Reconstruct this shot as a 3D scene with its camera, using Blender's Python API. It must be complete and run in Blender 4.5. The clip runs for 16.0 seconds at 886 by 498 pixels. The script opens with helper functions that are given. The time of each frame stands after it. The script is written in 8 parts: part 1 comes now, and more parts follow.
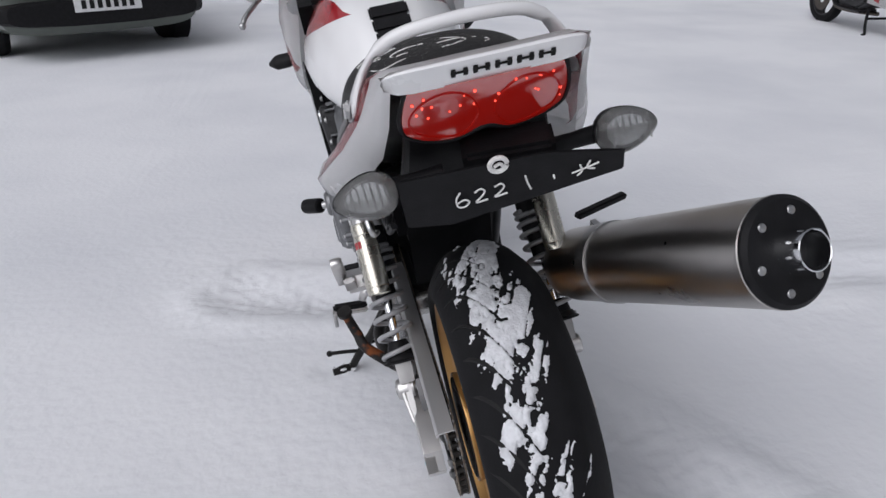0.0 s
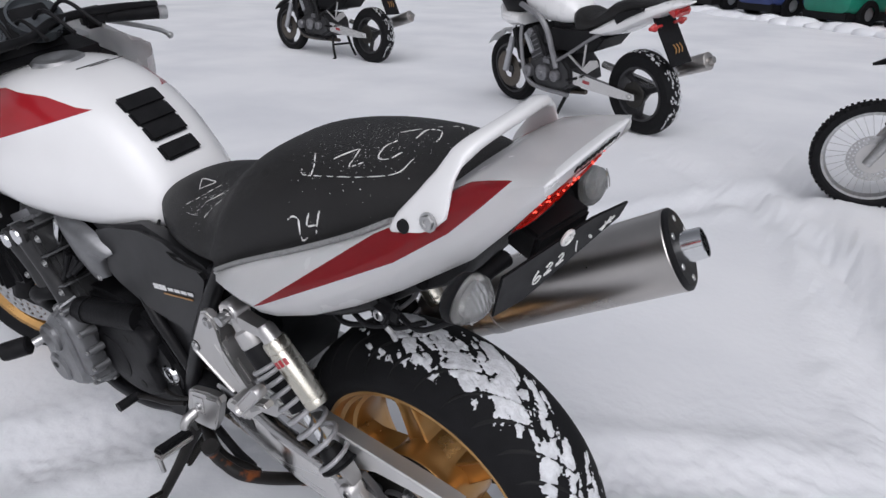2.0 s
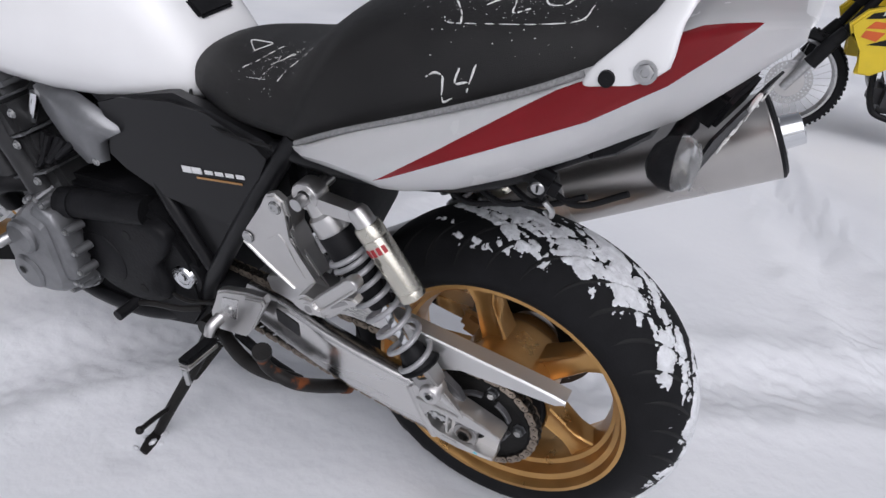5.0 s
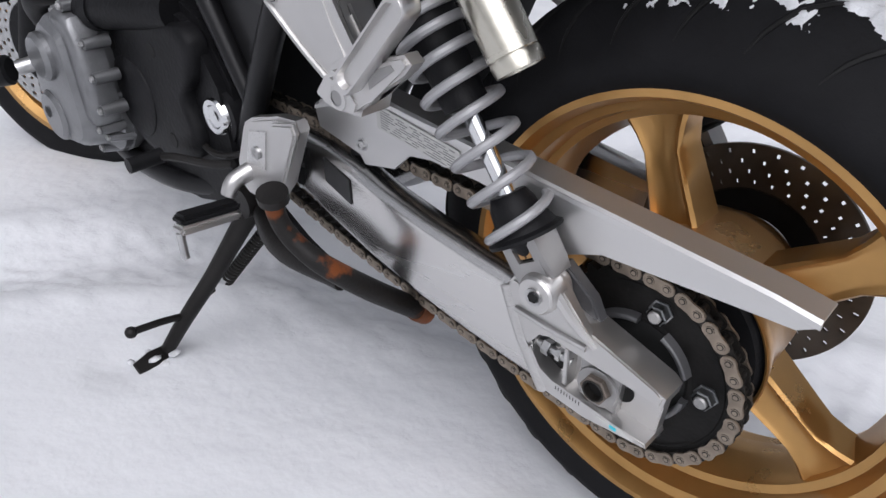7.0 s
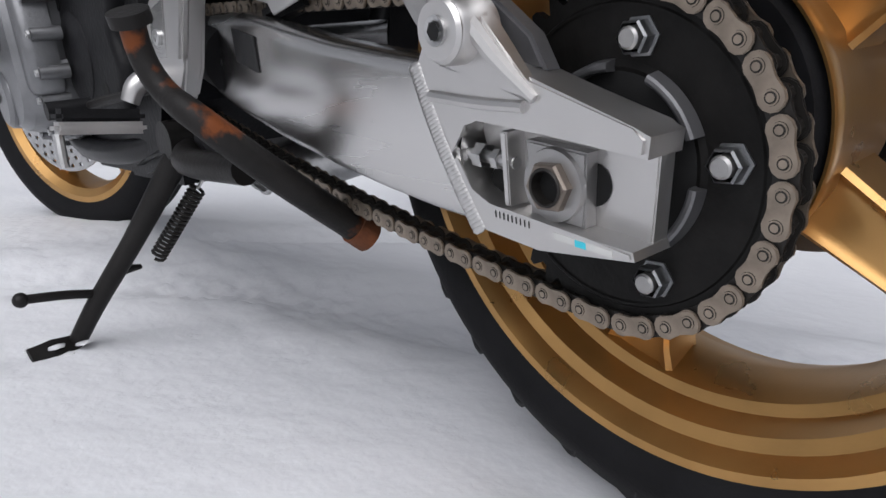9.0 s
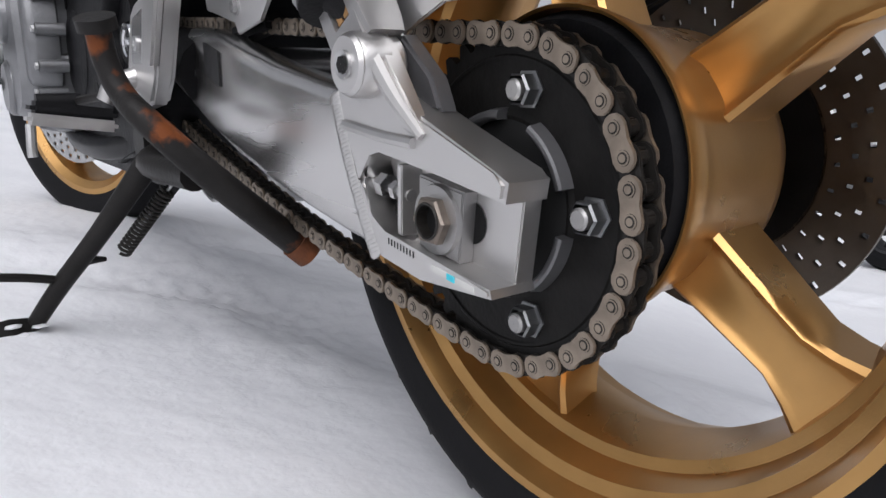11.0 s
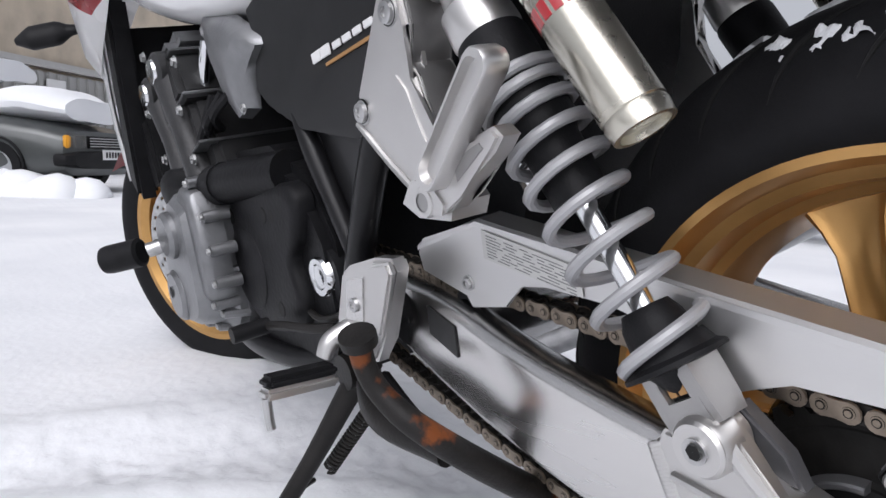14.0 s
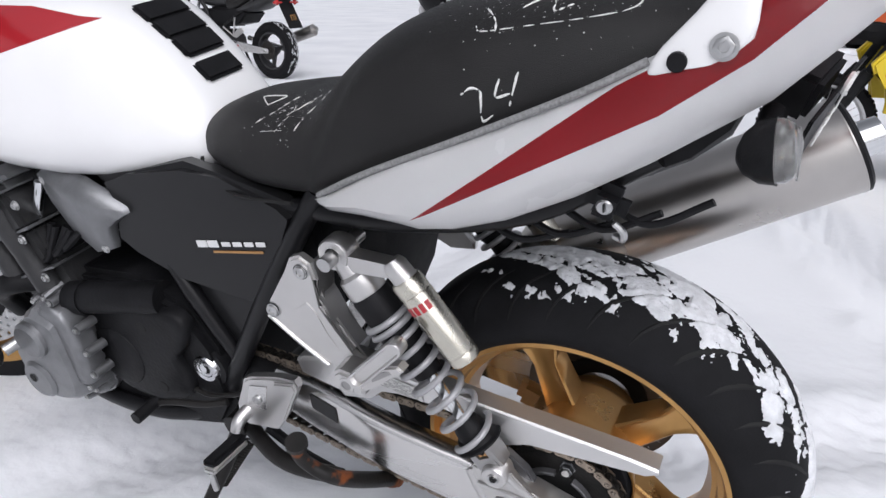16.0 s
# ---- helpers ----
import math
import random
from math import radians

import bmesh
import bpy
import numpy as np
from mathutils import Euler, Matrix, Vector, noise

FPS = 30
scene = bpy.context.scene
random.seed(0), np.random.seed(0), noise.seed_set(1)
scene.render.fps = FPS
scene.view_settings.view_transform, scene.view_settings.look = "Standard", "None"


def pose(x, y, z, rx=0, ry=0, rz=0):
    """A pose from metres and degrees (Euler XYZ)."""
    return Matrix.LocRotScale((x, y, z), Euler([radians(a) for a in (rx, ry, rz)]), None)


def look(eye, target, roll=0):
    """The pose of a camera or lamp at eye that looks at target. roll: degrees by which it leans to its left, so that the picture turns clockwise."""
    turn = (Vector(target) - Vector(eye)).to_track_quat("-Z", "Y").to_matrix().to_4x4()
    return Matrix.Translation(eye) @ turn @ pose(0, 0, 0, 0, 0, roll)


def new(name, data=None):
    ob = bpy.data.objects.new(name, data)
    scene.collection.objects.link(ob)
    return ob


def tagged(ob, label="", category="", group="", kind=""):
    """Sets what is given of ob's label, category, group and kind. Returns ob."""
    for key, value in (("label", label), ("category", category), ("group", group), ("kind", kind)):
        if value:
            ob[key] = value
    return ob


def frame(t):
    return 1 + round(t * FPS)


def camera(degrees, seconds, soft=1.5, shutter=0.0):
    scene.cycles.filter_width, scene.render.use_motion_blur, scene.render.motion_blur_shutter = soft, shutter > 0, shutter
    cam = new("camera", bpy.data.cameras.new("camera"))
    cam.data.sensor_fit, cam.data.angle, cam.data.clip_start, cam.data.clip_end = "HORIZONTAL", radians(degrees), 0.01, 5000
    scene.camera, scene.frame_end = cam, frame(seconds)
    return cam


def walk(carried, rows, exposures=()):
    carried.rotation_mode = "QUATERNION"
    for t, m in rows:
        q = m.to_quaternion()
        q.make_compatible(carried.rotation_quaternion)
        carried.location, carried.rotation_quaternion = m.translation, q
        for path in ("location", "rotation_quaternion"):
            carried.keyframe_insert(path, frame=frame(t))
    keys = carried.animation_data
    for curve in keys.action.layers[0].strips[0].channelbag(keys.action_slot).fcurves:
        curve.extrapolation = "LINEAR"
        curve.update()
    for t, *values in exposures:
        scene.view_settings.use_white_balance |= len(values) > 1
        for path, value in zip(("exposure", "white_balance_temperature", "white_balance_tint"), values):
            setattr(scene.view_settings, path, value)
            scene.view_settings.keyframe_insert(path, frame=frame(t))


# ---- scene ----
cam = camera(63.2, 16.0)
PATH = [
    (0, (-0.304, -1.02, 1.15), (0.035, 0.753, 0.291), 0.1),
    (0.5, (-0.419, -0.97, 1.19), (0.203, 0.735, 0.35), 1.2),
    (1, (-0.578, -0.879, 1.2), (0.366, 0.693, 0.403), 2.6),
    (1.5, (-0.762, -0.757, 1.223), (0.515, 0.568, 0.44), 0.1),
    (2, (-0.885, -0.649, 1.229), (0.596, 0.448, 0.452), 1.2),
    (2.5, (-0.985, -0.541, 1.245), (0.625, 0.327, 0.437), 2.8),
    (3, (-1.099, -0.454, 1.248), (0.602, 0.239, 0.456), 4.9),
    (5.3, (-0.978, -0.266, 1.033), (0.603, 0.497, 0.076), 6.6),
    (5.5, (-0.927, -0.239, 0.989), (0.629, 0.57, 0.027), 6.1),
    (6, (-0.829, -0.176, 0.897), (0.67, 0.731, -0.067), 6.6),
    (6.5, (-0.759, -0.149, 0.809), (0.712, 0.807, -0.151), 8.1),
    (7, (-0.654, -0.227, 0.62), (0.727, 0.966, -0.198), 6.7),
    (7.5, (-0.572, -0.215, 0.47), (0.749, 1.173, -0.102), 3.0),
    (8, (-0.503, -0.199, 0.382), (0.749, 1.309, -0.015), 0.4),
    (8.5, (-0.468, -0.219, 0.336), (0.788, 1.29, -0.05), 0.6),
    (9, (-0.443, -0.247, 0.29), (0.839, 1.246, -0.066), 2.8),
    (9.2, (-0.432, -0.261, 0.277), (0.849, 1.235, -0.075), 4.1),
    (11.3, (-0.396, -0.313, 0.308), (0.829, 1.245, 0.044), 9.3),
    (11.5, (-0.399, -0.309, 0.315), (0.808, 1.266, 0.068), 9.4),
    (12, (-0.411, -0.294, 0.335), (0.754, 1.316, 0.11), 9.0),
    (12.5, (-0.43, -0.271, 0.357), (0.707, 1.36, 0.144), 7.3),
    (13, (-0.464, -0.237, 0.388), (0.665, 1.401, 0.18), 5.0),
    (13.5, (-0.504, -0.2, 0.426), (0.631, 1.436, 0.242), 3.7),
    (14, (-0.543, -0.174, 0.506), (0.603, 1.446, 0.256), 1.5),
    (14.5, (-0.624, -0.19, 0.624), (0.625, 1.313, 0.203), 0.8),
    (15, (-0.691, -0.257, 0.763), (0.657, 1.079, 0.132), 0.8),
    (15.5, (-0.829, -0.275, 0.881), (0.704, 0.806, 0.187), 2.3),
    (16, (-0.944, -0.237, 0.977), (0.728, 0.615, 0.284), 0.4),
]
walk(cam, [(t, look(eye, target, roll)) for t, eye, target, roll in PATH], [(0, -0.28, 6120, 14), (0.8, -0.24, 6130, 14), (2.5, -0.19, 6130, 14), (3.2, -0.22, 6130, 14), (5.3, -0.13, 6110, 15), (6.2, 0.05, 6120, 14), (7.5, 0.10, 6140, 14), (9.0, 0.02, 6170, 13), (12.0, 0.21, 6200, 14), (13.0, 0.14, 6170, 14), (14.0, 0.33, 6150, 14), (14.6, 0.42, 6150, 14), (15.2, 0.28, 6130, 14), (16, 0.16, 6130, 14)])

# ---- sky and sun: bright overcast winter day ----
world = bpy.data.worlds.new("overcast_sky")
scene.world = world
world.use_nodes = True
wn, wl = world.node_tree.nodes, world.node_tree.links
wn.clear()
w_sky = wn.new("ShaderNodeTexSky")
w_sky.sky_type = 'NISHITA'
w_sky.sun_disc = False
w_sky.sun_elevation, w_sky.sun_rotation = radians(46), radians(232)
w_sky.air_density, w_sky.dust_density, w_sky.ozone_density = 1.0, 4.0, 1.0
w_sat = wn.new("ShaderNodeHueSaturation")
w_sat.inputs["Saturation"].default_value = 0.12
w_bg = wn.new("ShaderNodeBackground")
w_bg.inputs["Strength"].default_value = 0.095
w_out = wn.new("ShaderNodeOutputWorld")
wl.new(w_sky.outputs[0], w_sat.inputs["Color"])
wl.new(w_sat.outputs[0], w_bg.inputs["Color"])
wl.new(w_bg.outputs[0], w_out.inputs[0])
sun = new("sun", bpy.data.lights.new("sun", 'SUN'))
sun.data.energy, sun.data.angle, sun.data.color = 1.3, radians(70), (1.0, 0.97, 0.93)
sun.matrix_world = look((-4.6, -3.6, 6.0), (0, 0, 0))


# ---- materials ----
def mat(name, col, rough=0.5, metal=0.0, var=0.10, scale=25.0, bump=0.15, bscale=220.0, coat=0.0, rvar=0.12, stretch=None, spec=0.5):
    m = bpy.data.materials.new(name)
    m.use_nodes = True
    n, l = m.node_tree.nodes, m.node_tree.links
    b = n["Principled BSDF"]
    tc = n.new("ShaderNodeTexCoord")
    src = tc.outputs["Object"]
    if stretch:
        mp = n.new("ShaderNodeMapping")
        mp.inputs["Scale"].default_value = stretch
        l.new(src, mp.inputs["Vector"])
        src = mp.outputs[0]
    n1 = n.new("ShaderNodeTexNoise")
    n1.inputs["Scale"].default_value, n1.inputs["Detail"].default_value = scale, 5
    n2 = n.new("ShaderNodeTexNoise")
    n2.inputs["Scale"].default_value, n2.inputs["Detail"].default_value = bscale, 3
    l.new(src, n1.inputs["Vector"])
    l.new(src, n2.inputs["Vector"])
    cr = n.new("ShaderNodeValToRGB")
    cr.color_ramp.elements[0].position, cr.color_ramp.elements[1].position = 0.3, 0.7
    cr.color_ramp.elements[0].color = (*[max(0, c * (1 - var)) for c in col], 1)
    cr.color_ramp.elements[1].color = (*[min(1, c * (1 + var)) for c in col], 1)
    l.new(n1.outputs["Fac"], cr.inputs["Fac"])
    l.new(cr.outputs[0], b.inputs["Base Color"])
    mr = n.new("ShaderNodeMapRange")
    mr.inputs["To Min"].default_value, mr.inputs["To Max"].default_value = max(0.02, rough - rvar), min(1, rough + rvar)
    l.new(n1.outputs["Fac"], mr.inputs["Value"])
    l.new(mr.outputs[0], b.inputs["Roughness"])
    b.inputs["Metallic"].default_value = metal
    b.inputs["Specular IOR Level"].default_value = spec
    b.inputs["Coat Weight"].default_value = coat
    b.inputs["Coat Roughness"].default_value = 0.08
    if bump:
        bp = n.new("ShaderNodeBump")
        bp.inputs["Strength"].default_value, bp.inputs["Distance"].default_value = bump, 0.002
        l.new(n2.outputs["Fac"], bp.inputs["Height"])
        l.new(bp.outputs[0], b.inputs["Normal"])
    return m


def height(z):
    """The motorcycle's drawn height turned into its true one: above the axle line the bodywork sits a little lower."""
    return z if z < 0.1 else 0.1 + (z - 0.1) * 0.955


def paint_over(m, polys, col, true=False, beyond=0.0):
    """Paints convex outlines, given in metres over y and z of the object, onto a material, as far as they lie beyond a distance from the middle: body graphics."""
    n, l = m.node_tree.nodes, m.node_tree.links
    b = n["Principled BSDF"]
    tc = n.new("ShaderNodeTexCoord")
    sp = n.new("ShaderNodeSeparateXYZ")
    l.new(tc.outputs["Object"], sp.inputs[0])

    def math_(op, a, c):
        k = n.new("ShaderNodeMath")
        k.operation = op
        for i, v in enumerate((a, c)):
            if isinstance(v, (int, float)):
                k.inputs[i].default_value = v
            else:
                l.new(v, k.inputs[i])
        return k.outputs[0]
    total = None
    for poly in polys:
        if not true:
            poly = [(y, height(z)) for y, z in poly]
        area = sum(poly[i - 1][0] * poly[i][1] - poly[i][0] * poly[i - 1][1] for i in range(len(poly)))
        if area < 0:
            poly = poly[::-1]
        acc = None
        for i in range(len(poly)):
            (y0, z0), (y1, z1) = poly[i - 1], poly[i]
            # left of the edge: (y1-y0)*(z-z0) - (z1-z0)*(y-y0) > 0
            s = math_('SUBTRACT', math_('MULTIPLY', sp.outputs[2], y1 - y0), math_('MULTIPLY', sp.outputs[1], z1 - z0))
            g = math_('GREATER_THAN', s, (y1 - y0) * z0 - (z1 - z0) * y0)
            acc = g if acc is None else math_('MULTIPLY', acc, g)
        total = acc if total is None else math_('MAXIMUM', total, acc)
    if beyond:
        total = math_('MULTIPLY', total, math_('GREATER_THAN', math_('ABSOLUTE', sp.outputs[0], 0.0), beyond))
    mx = n.new("ShaderNodeMix")
    mx.data_type = 'RGBA'
    old = b.inputs["Base Color"].links[0].from_socket
    l.new(total, mx.inputs[0])
    l.new(old, mx.inputs[6])
    mx.inputs[7].default_value = (*col, 1)
    l.new(mx.outputs[2], b.inputs["Base Color"])
    return m


RED = (0.34, 0.014, 0.02)
M_WHITE = mat("pearl_white_paint", (0.80, 0.80, 0.80), 0.28, 0, 0.02, 8, 0.02, 300, 0.6, 0.05)
M_RED = mat("red_paint", RED, 0.3, 0, 0.06, 12, 0.02, 300, 0.6, 0.05)
M_BLACK = mat("black_plastic", (0.009, 0.009, 0.010), 0.50, 0, 0.3, 40, 0.2, 400, spec=0.16)
M_GLOSSBLACK = mat("black_frame_paint", (0.008, 0.008, 0.009), 0.36, 0, 0.25, 30, 0.08, 250, 0.06, spec=0.22)
M_GREY = mat("dark_grey_side_cover", (0.014, 0.014, 0.015), 0.34, 0.2, 0.1, 20, 0.04, 350, 0.08, spec=0.24)
M_ENGINE = mat("black_engine_paint", (0.009, 0.009, 0.010), 0.46, 0.05, 0.4, 18, 0.35, 160, spec=0.14)
M_ALU = mat("brushed_aluminium", (0.66, 0.65, 0.64), 0.25, 1.0, 0.035, 16, 0.03, 500, rvar=0.10, stretch=(1, 0.10, 1))
M_GUARD = mat("satin_aluminium", (0.68, 0.675, 0.67), 0.43, 0.92, 0.04, 20, 0.04, 500, rvar=0.08, stretch=(1, 0.15, 1))
M_CAST = mat("cast_aluminium", (0.59, 0.58, 0.57), 0.34, 0.95, 0.05, 14, 0.05, 420, rvar=0.10)
M_COVER = mat("satin_silver_engine_paint", (0.21, 0.213, 0.22), 0.34, 0.7, 0.2, 22, 0.22, 260)
M_GOLD = mat("gold_wheel_paint", (0.50, 0.285, 0.098), 0.31, 0.80, 0.14, 14, 0.05, 420, 0.12)
M_RUBBER = mat("tyre_rubber", (0.009, 0.009, 0.010), 0.70, 0, 0.25, 30, 0.25, 300, spec=0.14)
M_SEAT = mat("black_seat_vinyl", (0.013, 0.0125, 0.0125), 0.52, 0, 0.25, 14, 0.5, 900, spec=0.3)
M_CHROME = mat("chrome", (0.75, 0.76, 0.77), 0.12, 1.0, 0.03, 20, 0.0, 300, 0, 0.05)
M_STEEL = mat("zinc_plated_steel", (0.5, 0.5, 0.5), 0.33, 0.95, 0.15, 60, 0.15, 300)
M_MUFFLER = mat("brushed_stainless_steel", (0.5, 0.48, 0.46), 0.3, 1.0, 0.07, 12, 0.1, 600, 0, 0.08, stretch=(1, 1, 1))
M_CHAIN = mat("greased_chain_steel", (0.27, 0.225, 0.18), 0.40, 0.8, 0.25, 80, 0.2, 300)
M_NUT = mat("dull_zinc_nut", (0.20, 0.205, 0.21), 0.36, 0.9, 0.2, 60, 0.15, 300)
M_AXLENUT = mat("oil_brown_steel", (0.20, 0.17, 0.145), 0.42, 0.8, 0.25, 80, 0.2, 300)
M_CHAINDARK = mat("oily_black_steel", (0.02, 0.018, 0.016), 0.5, 0.4, 0.3, 60, 0.3, 200)
M_SPROCKET = mat("dark_sprocket_steel", (0.010, 0.0095, 0.009), 0.5, 0.15, 0.35, 50, 0.25, 220, spec=0.16)
M_SPRING = mat("grey_spring_paint", (0.34, 0.34, 0.35), 0.38, 0.2, 0.06, 30, 0.1, 300, 0.1)
M_RESERVOIR = mat("champagne_reservoir", (0.60, 0.575, 0.50), 0.27, 0.95, 0.04, 20, 0.05, 400)
M_DISC = mat("brake_disc_steel", (0.12, 0.105, 0.09), 0.4, 0.9, 0.15, 40, 0.1, 300)
M_RUST = mat("rusty_steel", (0.13, 0.042, 0.014), 0.8, 0.1, 0.5, 50, 0.6, 160)
M_STAND = mat("black_stand_paint", (0.014, 0.013, 0.0125), 0.45, 0.1, 0.35, 25, 0.2, 240, spec=0.22)
M_CLEVIS = mat("grey_cast_alloy", (0.36, 0.355, 0.35), 0.42, 0.9, 0.08, 30, 0.1, 380)
M_HUBGREY = mat("dull_grey_steel", (0.16, 0.16, 0.165), 0.4, 0.7, 0.12, 40, 0.1, 300)
M_PRINT = mat("grey_print", (0.22, 0.22, 0.22), 0.6, 0, 0.3, 300, 0.0)
M_STANDRUST = mat("worn_black_paint_with_rust", (0.014, 0.013, 0.0125), 0.5, 0.1, 0.35, 25, 0.3, 240, spec=0.22)
_n, _l = M_STANDRUST.node_tree.nodes, M_STANDRUST.node_tree.links
_q, _t, _r, _m = _n.new("ShaderNodeTexNoise"), _n.new("ShaderNodeTexCoord"), _n.new("ShaderNodeValToRGB"), _n.new("ShaderNodeMix")
_q.inputs["Scale"].default_value, _q.inputs["Detail"].default_value = 26, 6
_l.new(_t.outputs["Object"], _q.inputs["Vector"])
_r.color_ramp.elements[0].position, _r.color_ramp.elements[1].position = 0.57, 0.66
_l.new(_q.outputs["Fac"], _r.inputs["Fac"])
_m.data_type = 'RGBA'
_l.new(_r.outputs[0], _m.inputs[0])
_l.new(_n["Principled BSDF"].inputs["Base Color"].links[0].from_socket, _m.inputs[6])
_m.inputs[7].default_value = (0.17, 0.05, 0.014, 1)
_l.new(_m.outputs[2], _n["Principled BSDF"].inputs["Base Color"])
M_LABEL = mat("aged_silver_label", (0.58, 0.58, 0.56), 0.5, 0.2, 0.05, 60, 0.05, 400)
# near-black for print and seams, also painted in for shade inside holes
M_INKSHADE = mat("dark_print_and_hole_shade", (0.012, 0.012, 0.012), 0.6, 0, 0.1, 60, 0.0, spec=0.2)
M_ENGGREY = mat("grey_engine_paint", (0.026, 0.026, 0.027), 0.42, 0.25, 0.25, 22, 0.3, 170)
M_BLACKLABEL = mat("black_label", (0.015, 0.015, 0.016), 0.5, 0, 0.1, 60, 0.0)
M_BLUE = mat("pale_blue_mark", (0.04, 0.5, 0.62), 0.5, 0, 0.1, 60, 0.0)
M_CHALK = mat("white_marker", (0.72, 0.72, 0.70), 0.9, 0, 0.15, 300, 0.0)
M_BADGE = mat("white_badge", (0.7, 0.7, 0.7), 0.4, 0.0, 0.05, 60, 0.0)
M_BADGEGOLD = mat("gold_badge", (0.40, 0.22, 0.08), 0.4, 0.3, 0.05, 60, 0.0)
M_SNOWCLUMP = mat("packed_snow", (0.68, 0.69, 0.71), 0.85, 0, 0.16, 60, 0.9, 260, spec=0.2)


def glass_mat(name, col, rough, alpha_mix):
    m = bpy.data.materials.new(name)
    m.use_nodes = True
    b = m.node_tree.nodes["Principled BSDF"]
    b.inputs["Base Color"].default_value = (*col, 1)
    b.inputs["Roughness"].default_value = rough
    b.inputs["Transmission Weight"].default_value = alpha_mix
    b.inputs["IOR"].default_value = 1.45
    return m


M_LENS = glass_mat("clear_indicator_lens", (0.62, 0.62, 0.61), 0.06, 0.85)
M_REDLENS = glass_mat("red_tail_lens", (0.26, 0.003, 0.002), 0.10, 0.2)
M_REDLENS.node_tree.nodes["Principled BSDF"].inputs["Specular IOR Level"].default_value = 0.12
M_REDLENS.node_tree.nodes["Principled BSDF"].inputs["Emission Color"].default_value = (1.0, 0.03, 0.012, 1)
M_REDLENS.node_tree.nodes["Principled BSDF"].inputs["Emission Strength"].default_value = 0.10
M_GLASS = glass_mat("window_glass", (0.10, 0.11, 0.12), 0.05, 0.3)
M_SCREEN = glass_mat("clear_windscreen", (0.8, 0.82, 0.82), 0.06, 0.9)
M_LED = bpy.data.materials.new("lit_red_lamp")
M_LED.use_nodes = True
M_LED.node_tree.nodes["Principled BSDF"].inputs["Base Color"].default_value = (0.8, 0.04, 0.02, 1)
M_LED.node_tree.nodes["Principled BSDF"].inputs["Emission Color"].default_value = (1.0, 0.09, 0.05, 1)
M_LED.node_tree.nodes["Principled BSDF"].inputs["Emission Strength"].default_value = 2.2


# ---- mesh tools ----
def part(name, bm, material, parent=None, label="", sharp=32):
    me = bpy.data.meshes.new(name)
    bmesh.ops.recalc_face_normals(bm, faces=bm.faces[:])
    bm.to_mesh(me)
    bm.free()
    me.materials.append(material)
    me.polygons.foreach_set("use_smooth", [True] * len(me.polygons))
    me.set_sharp_from_angle(angle=radians(sharp))
    ob = new(name, me)
    ob.parent = parent
    return tagged(ob, label)


def empty(name, m, label, category, group="", kind=""):
    ob = new(name)
    ob.matrix_basis = m
    ob.empty_display_size = 0.1
    return tagged(ob, label, category, group, kind)


def ring_faces(bm, rings, closed=True, caps=True):
    vs = [[bm.verts.new(p) for p in r] for r in rings]
    k = len(vs[0])
    for a, b in zip(vs, vs[1:]):
        for i in range(k if closed else k - 1):
            bm.faces.new((a[i], a[(i + 1) % k], b[(i + 1) % k], b[i]))
    if caps:
        bm.faces.new(vs[0][::-1])
        bm.faces.new(vs[-1])
    return vs


def loft(rings, closed=True, caps=True, bm=None):
    bm = bm or bmesh.new()
    ring_faces(bm, rings, closed, caps)
    return bm


def smooth_path(pts, per=6):
    pts = [Vector(p) for p in pts]
    if len(pts) < 3:
        return pts
    ext = [pts[0] * 2 - pts[1]] + pts + [pts[-1] * 2 - pts[-2]]
    out = []
    for i in range(1, len(ext) - 2):
        p0, p1, p2, p3 = ext[i - 1:i + 3]
        for k in range(per):
            t = k / per
            out.append(0.5 * ((2 * p1) + (p2 - p0) * t + (2 * p0 - 5 * p1 + 4 * p2 - p3) * t * t + (3 * p1 - p0 - 3 * p2 + p3) * t ** 3))
    return out + [pts[-1]]


def tube(pts, r, seg=10, smooth=True, bm=None, per=6, flat=1.0, caps=True):
    """A round bar along points. r: one radius, or one for each given point."""
    path = smooth_path(pts, per) if smooth else [Vector(p) for p in pts]
    rs = [r] * len(path) if isinstance(r, (int, float)) else list(np.interp(np.linspace(0, len(r) - 1, len(path)), range(len(r)), r))
    d = (path[1] - path[0]).normalized()
    side = d.orthogonal().normalized()
    rings = []
    for i, p in enumerate(path):
        d2 = (path[min(i + 1, len(path) - 1)] - path[max(i - 1, 0)]).normalized()
        side = (side - d2 * side.dot(d2)).normalized()
        up = d2.cross(side)
        rings.append([p + (side * math.cos(a) + up * math.sin(a) * flat) * rs[i] for a in [2 * math.pi * k / seg for k in range(seg)]])
    return loft(rings, True, caps, bm)


def lathe(profile, centre=(0, 0, 0), axis=(1, 0, 0), seg=32, bm=None, caps=False, close_profile=False):
    """profile: rows of (along the axis, radius)."""
    ax = Vector(axis).normalized()
    u = ax.orthogonal().normalized()
    if abs(ax.x) > 0.99:
        u = Vector((0, 1, 0))
    v = ax.cross(u)
    c = Vector(centre)
    bm = bm or bmesh.new()
    prof = list(profile) + ([profile[0]] if close_profile else [])
    rings = [[c + ax * a + (u * math.cos(t) + v * math.sin(t)) * r for t in [2 * math.pi * k / seg for k in range(seg)]] for a, r in prof]
    ring_faces(bm, rings, True, caps)
    if close_profile:
        bmesh.ops.remove_doubles(bm, verts=bm.verts[:], dist=1e-6)
    return bm


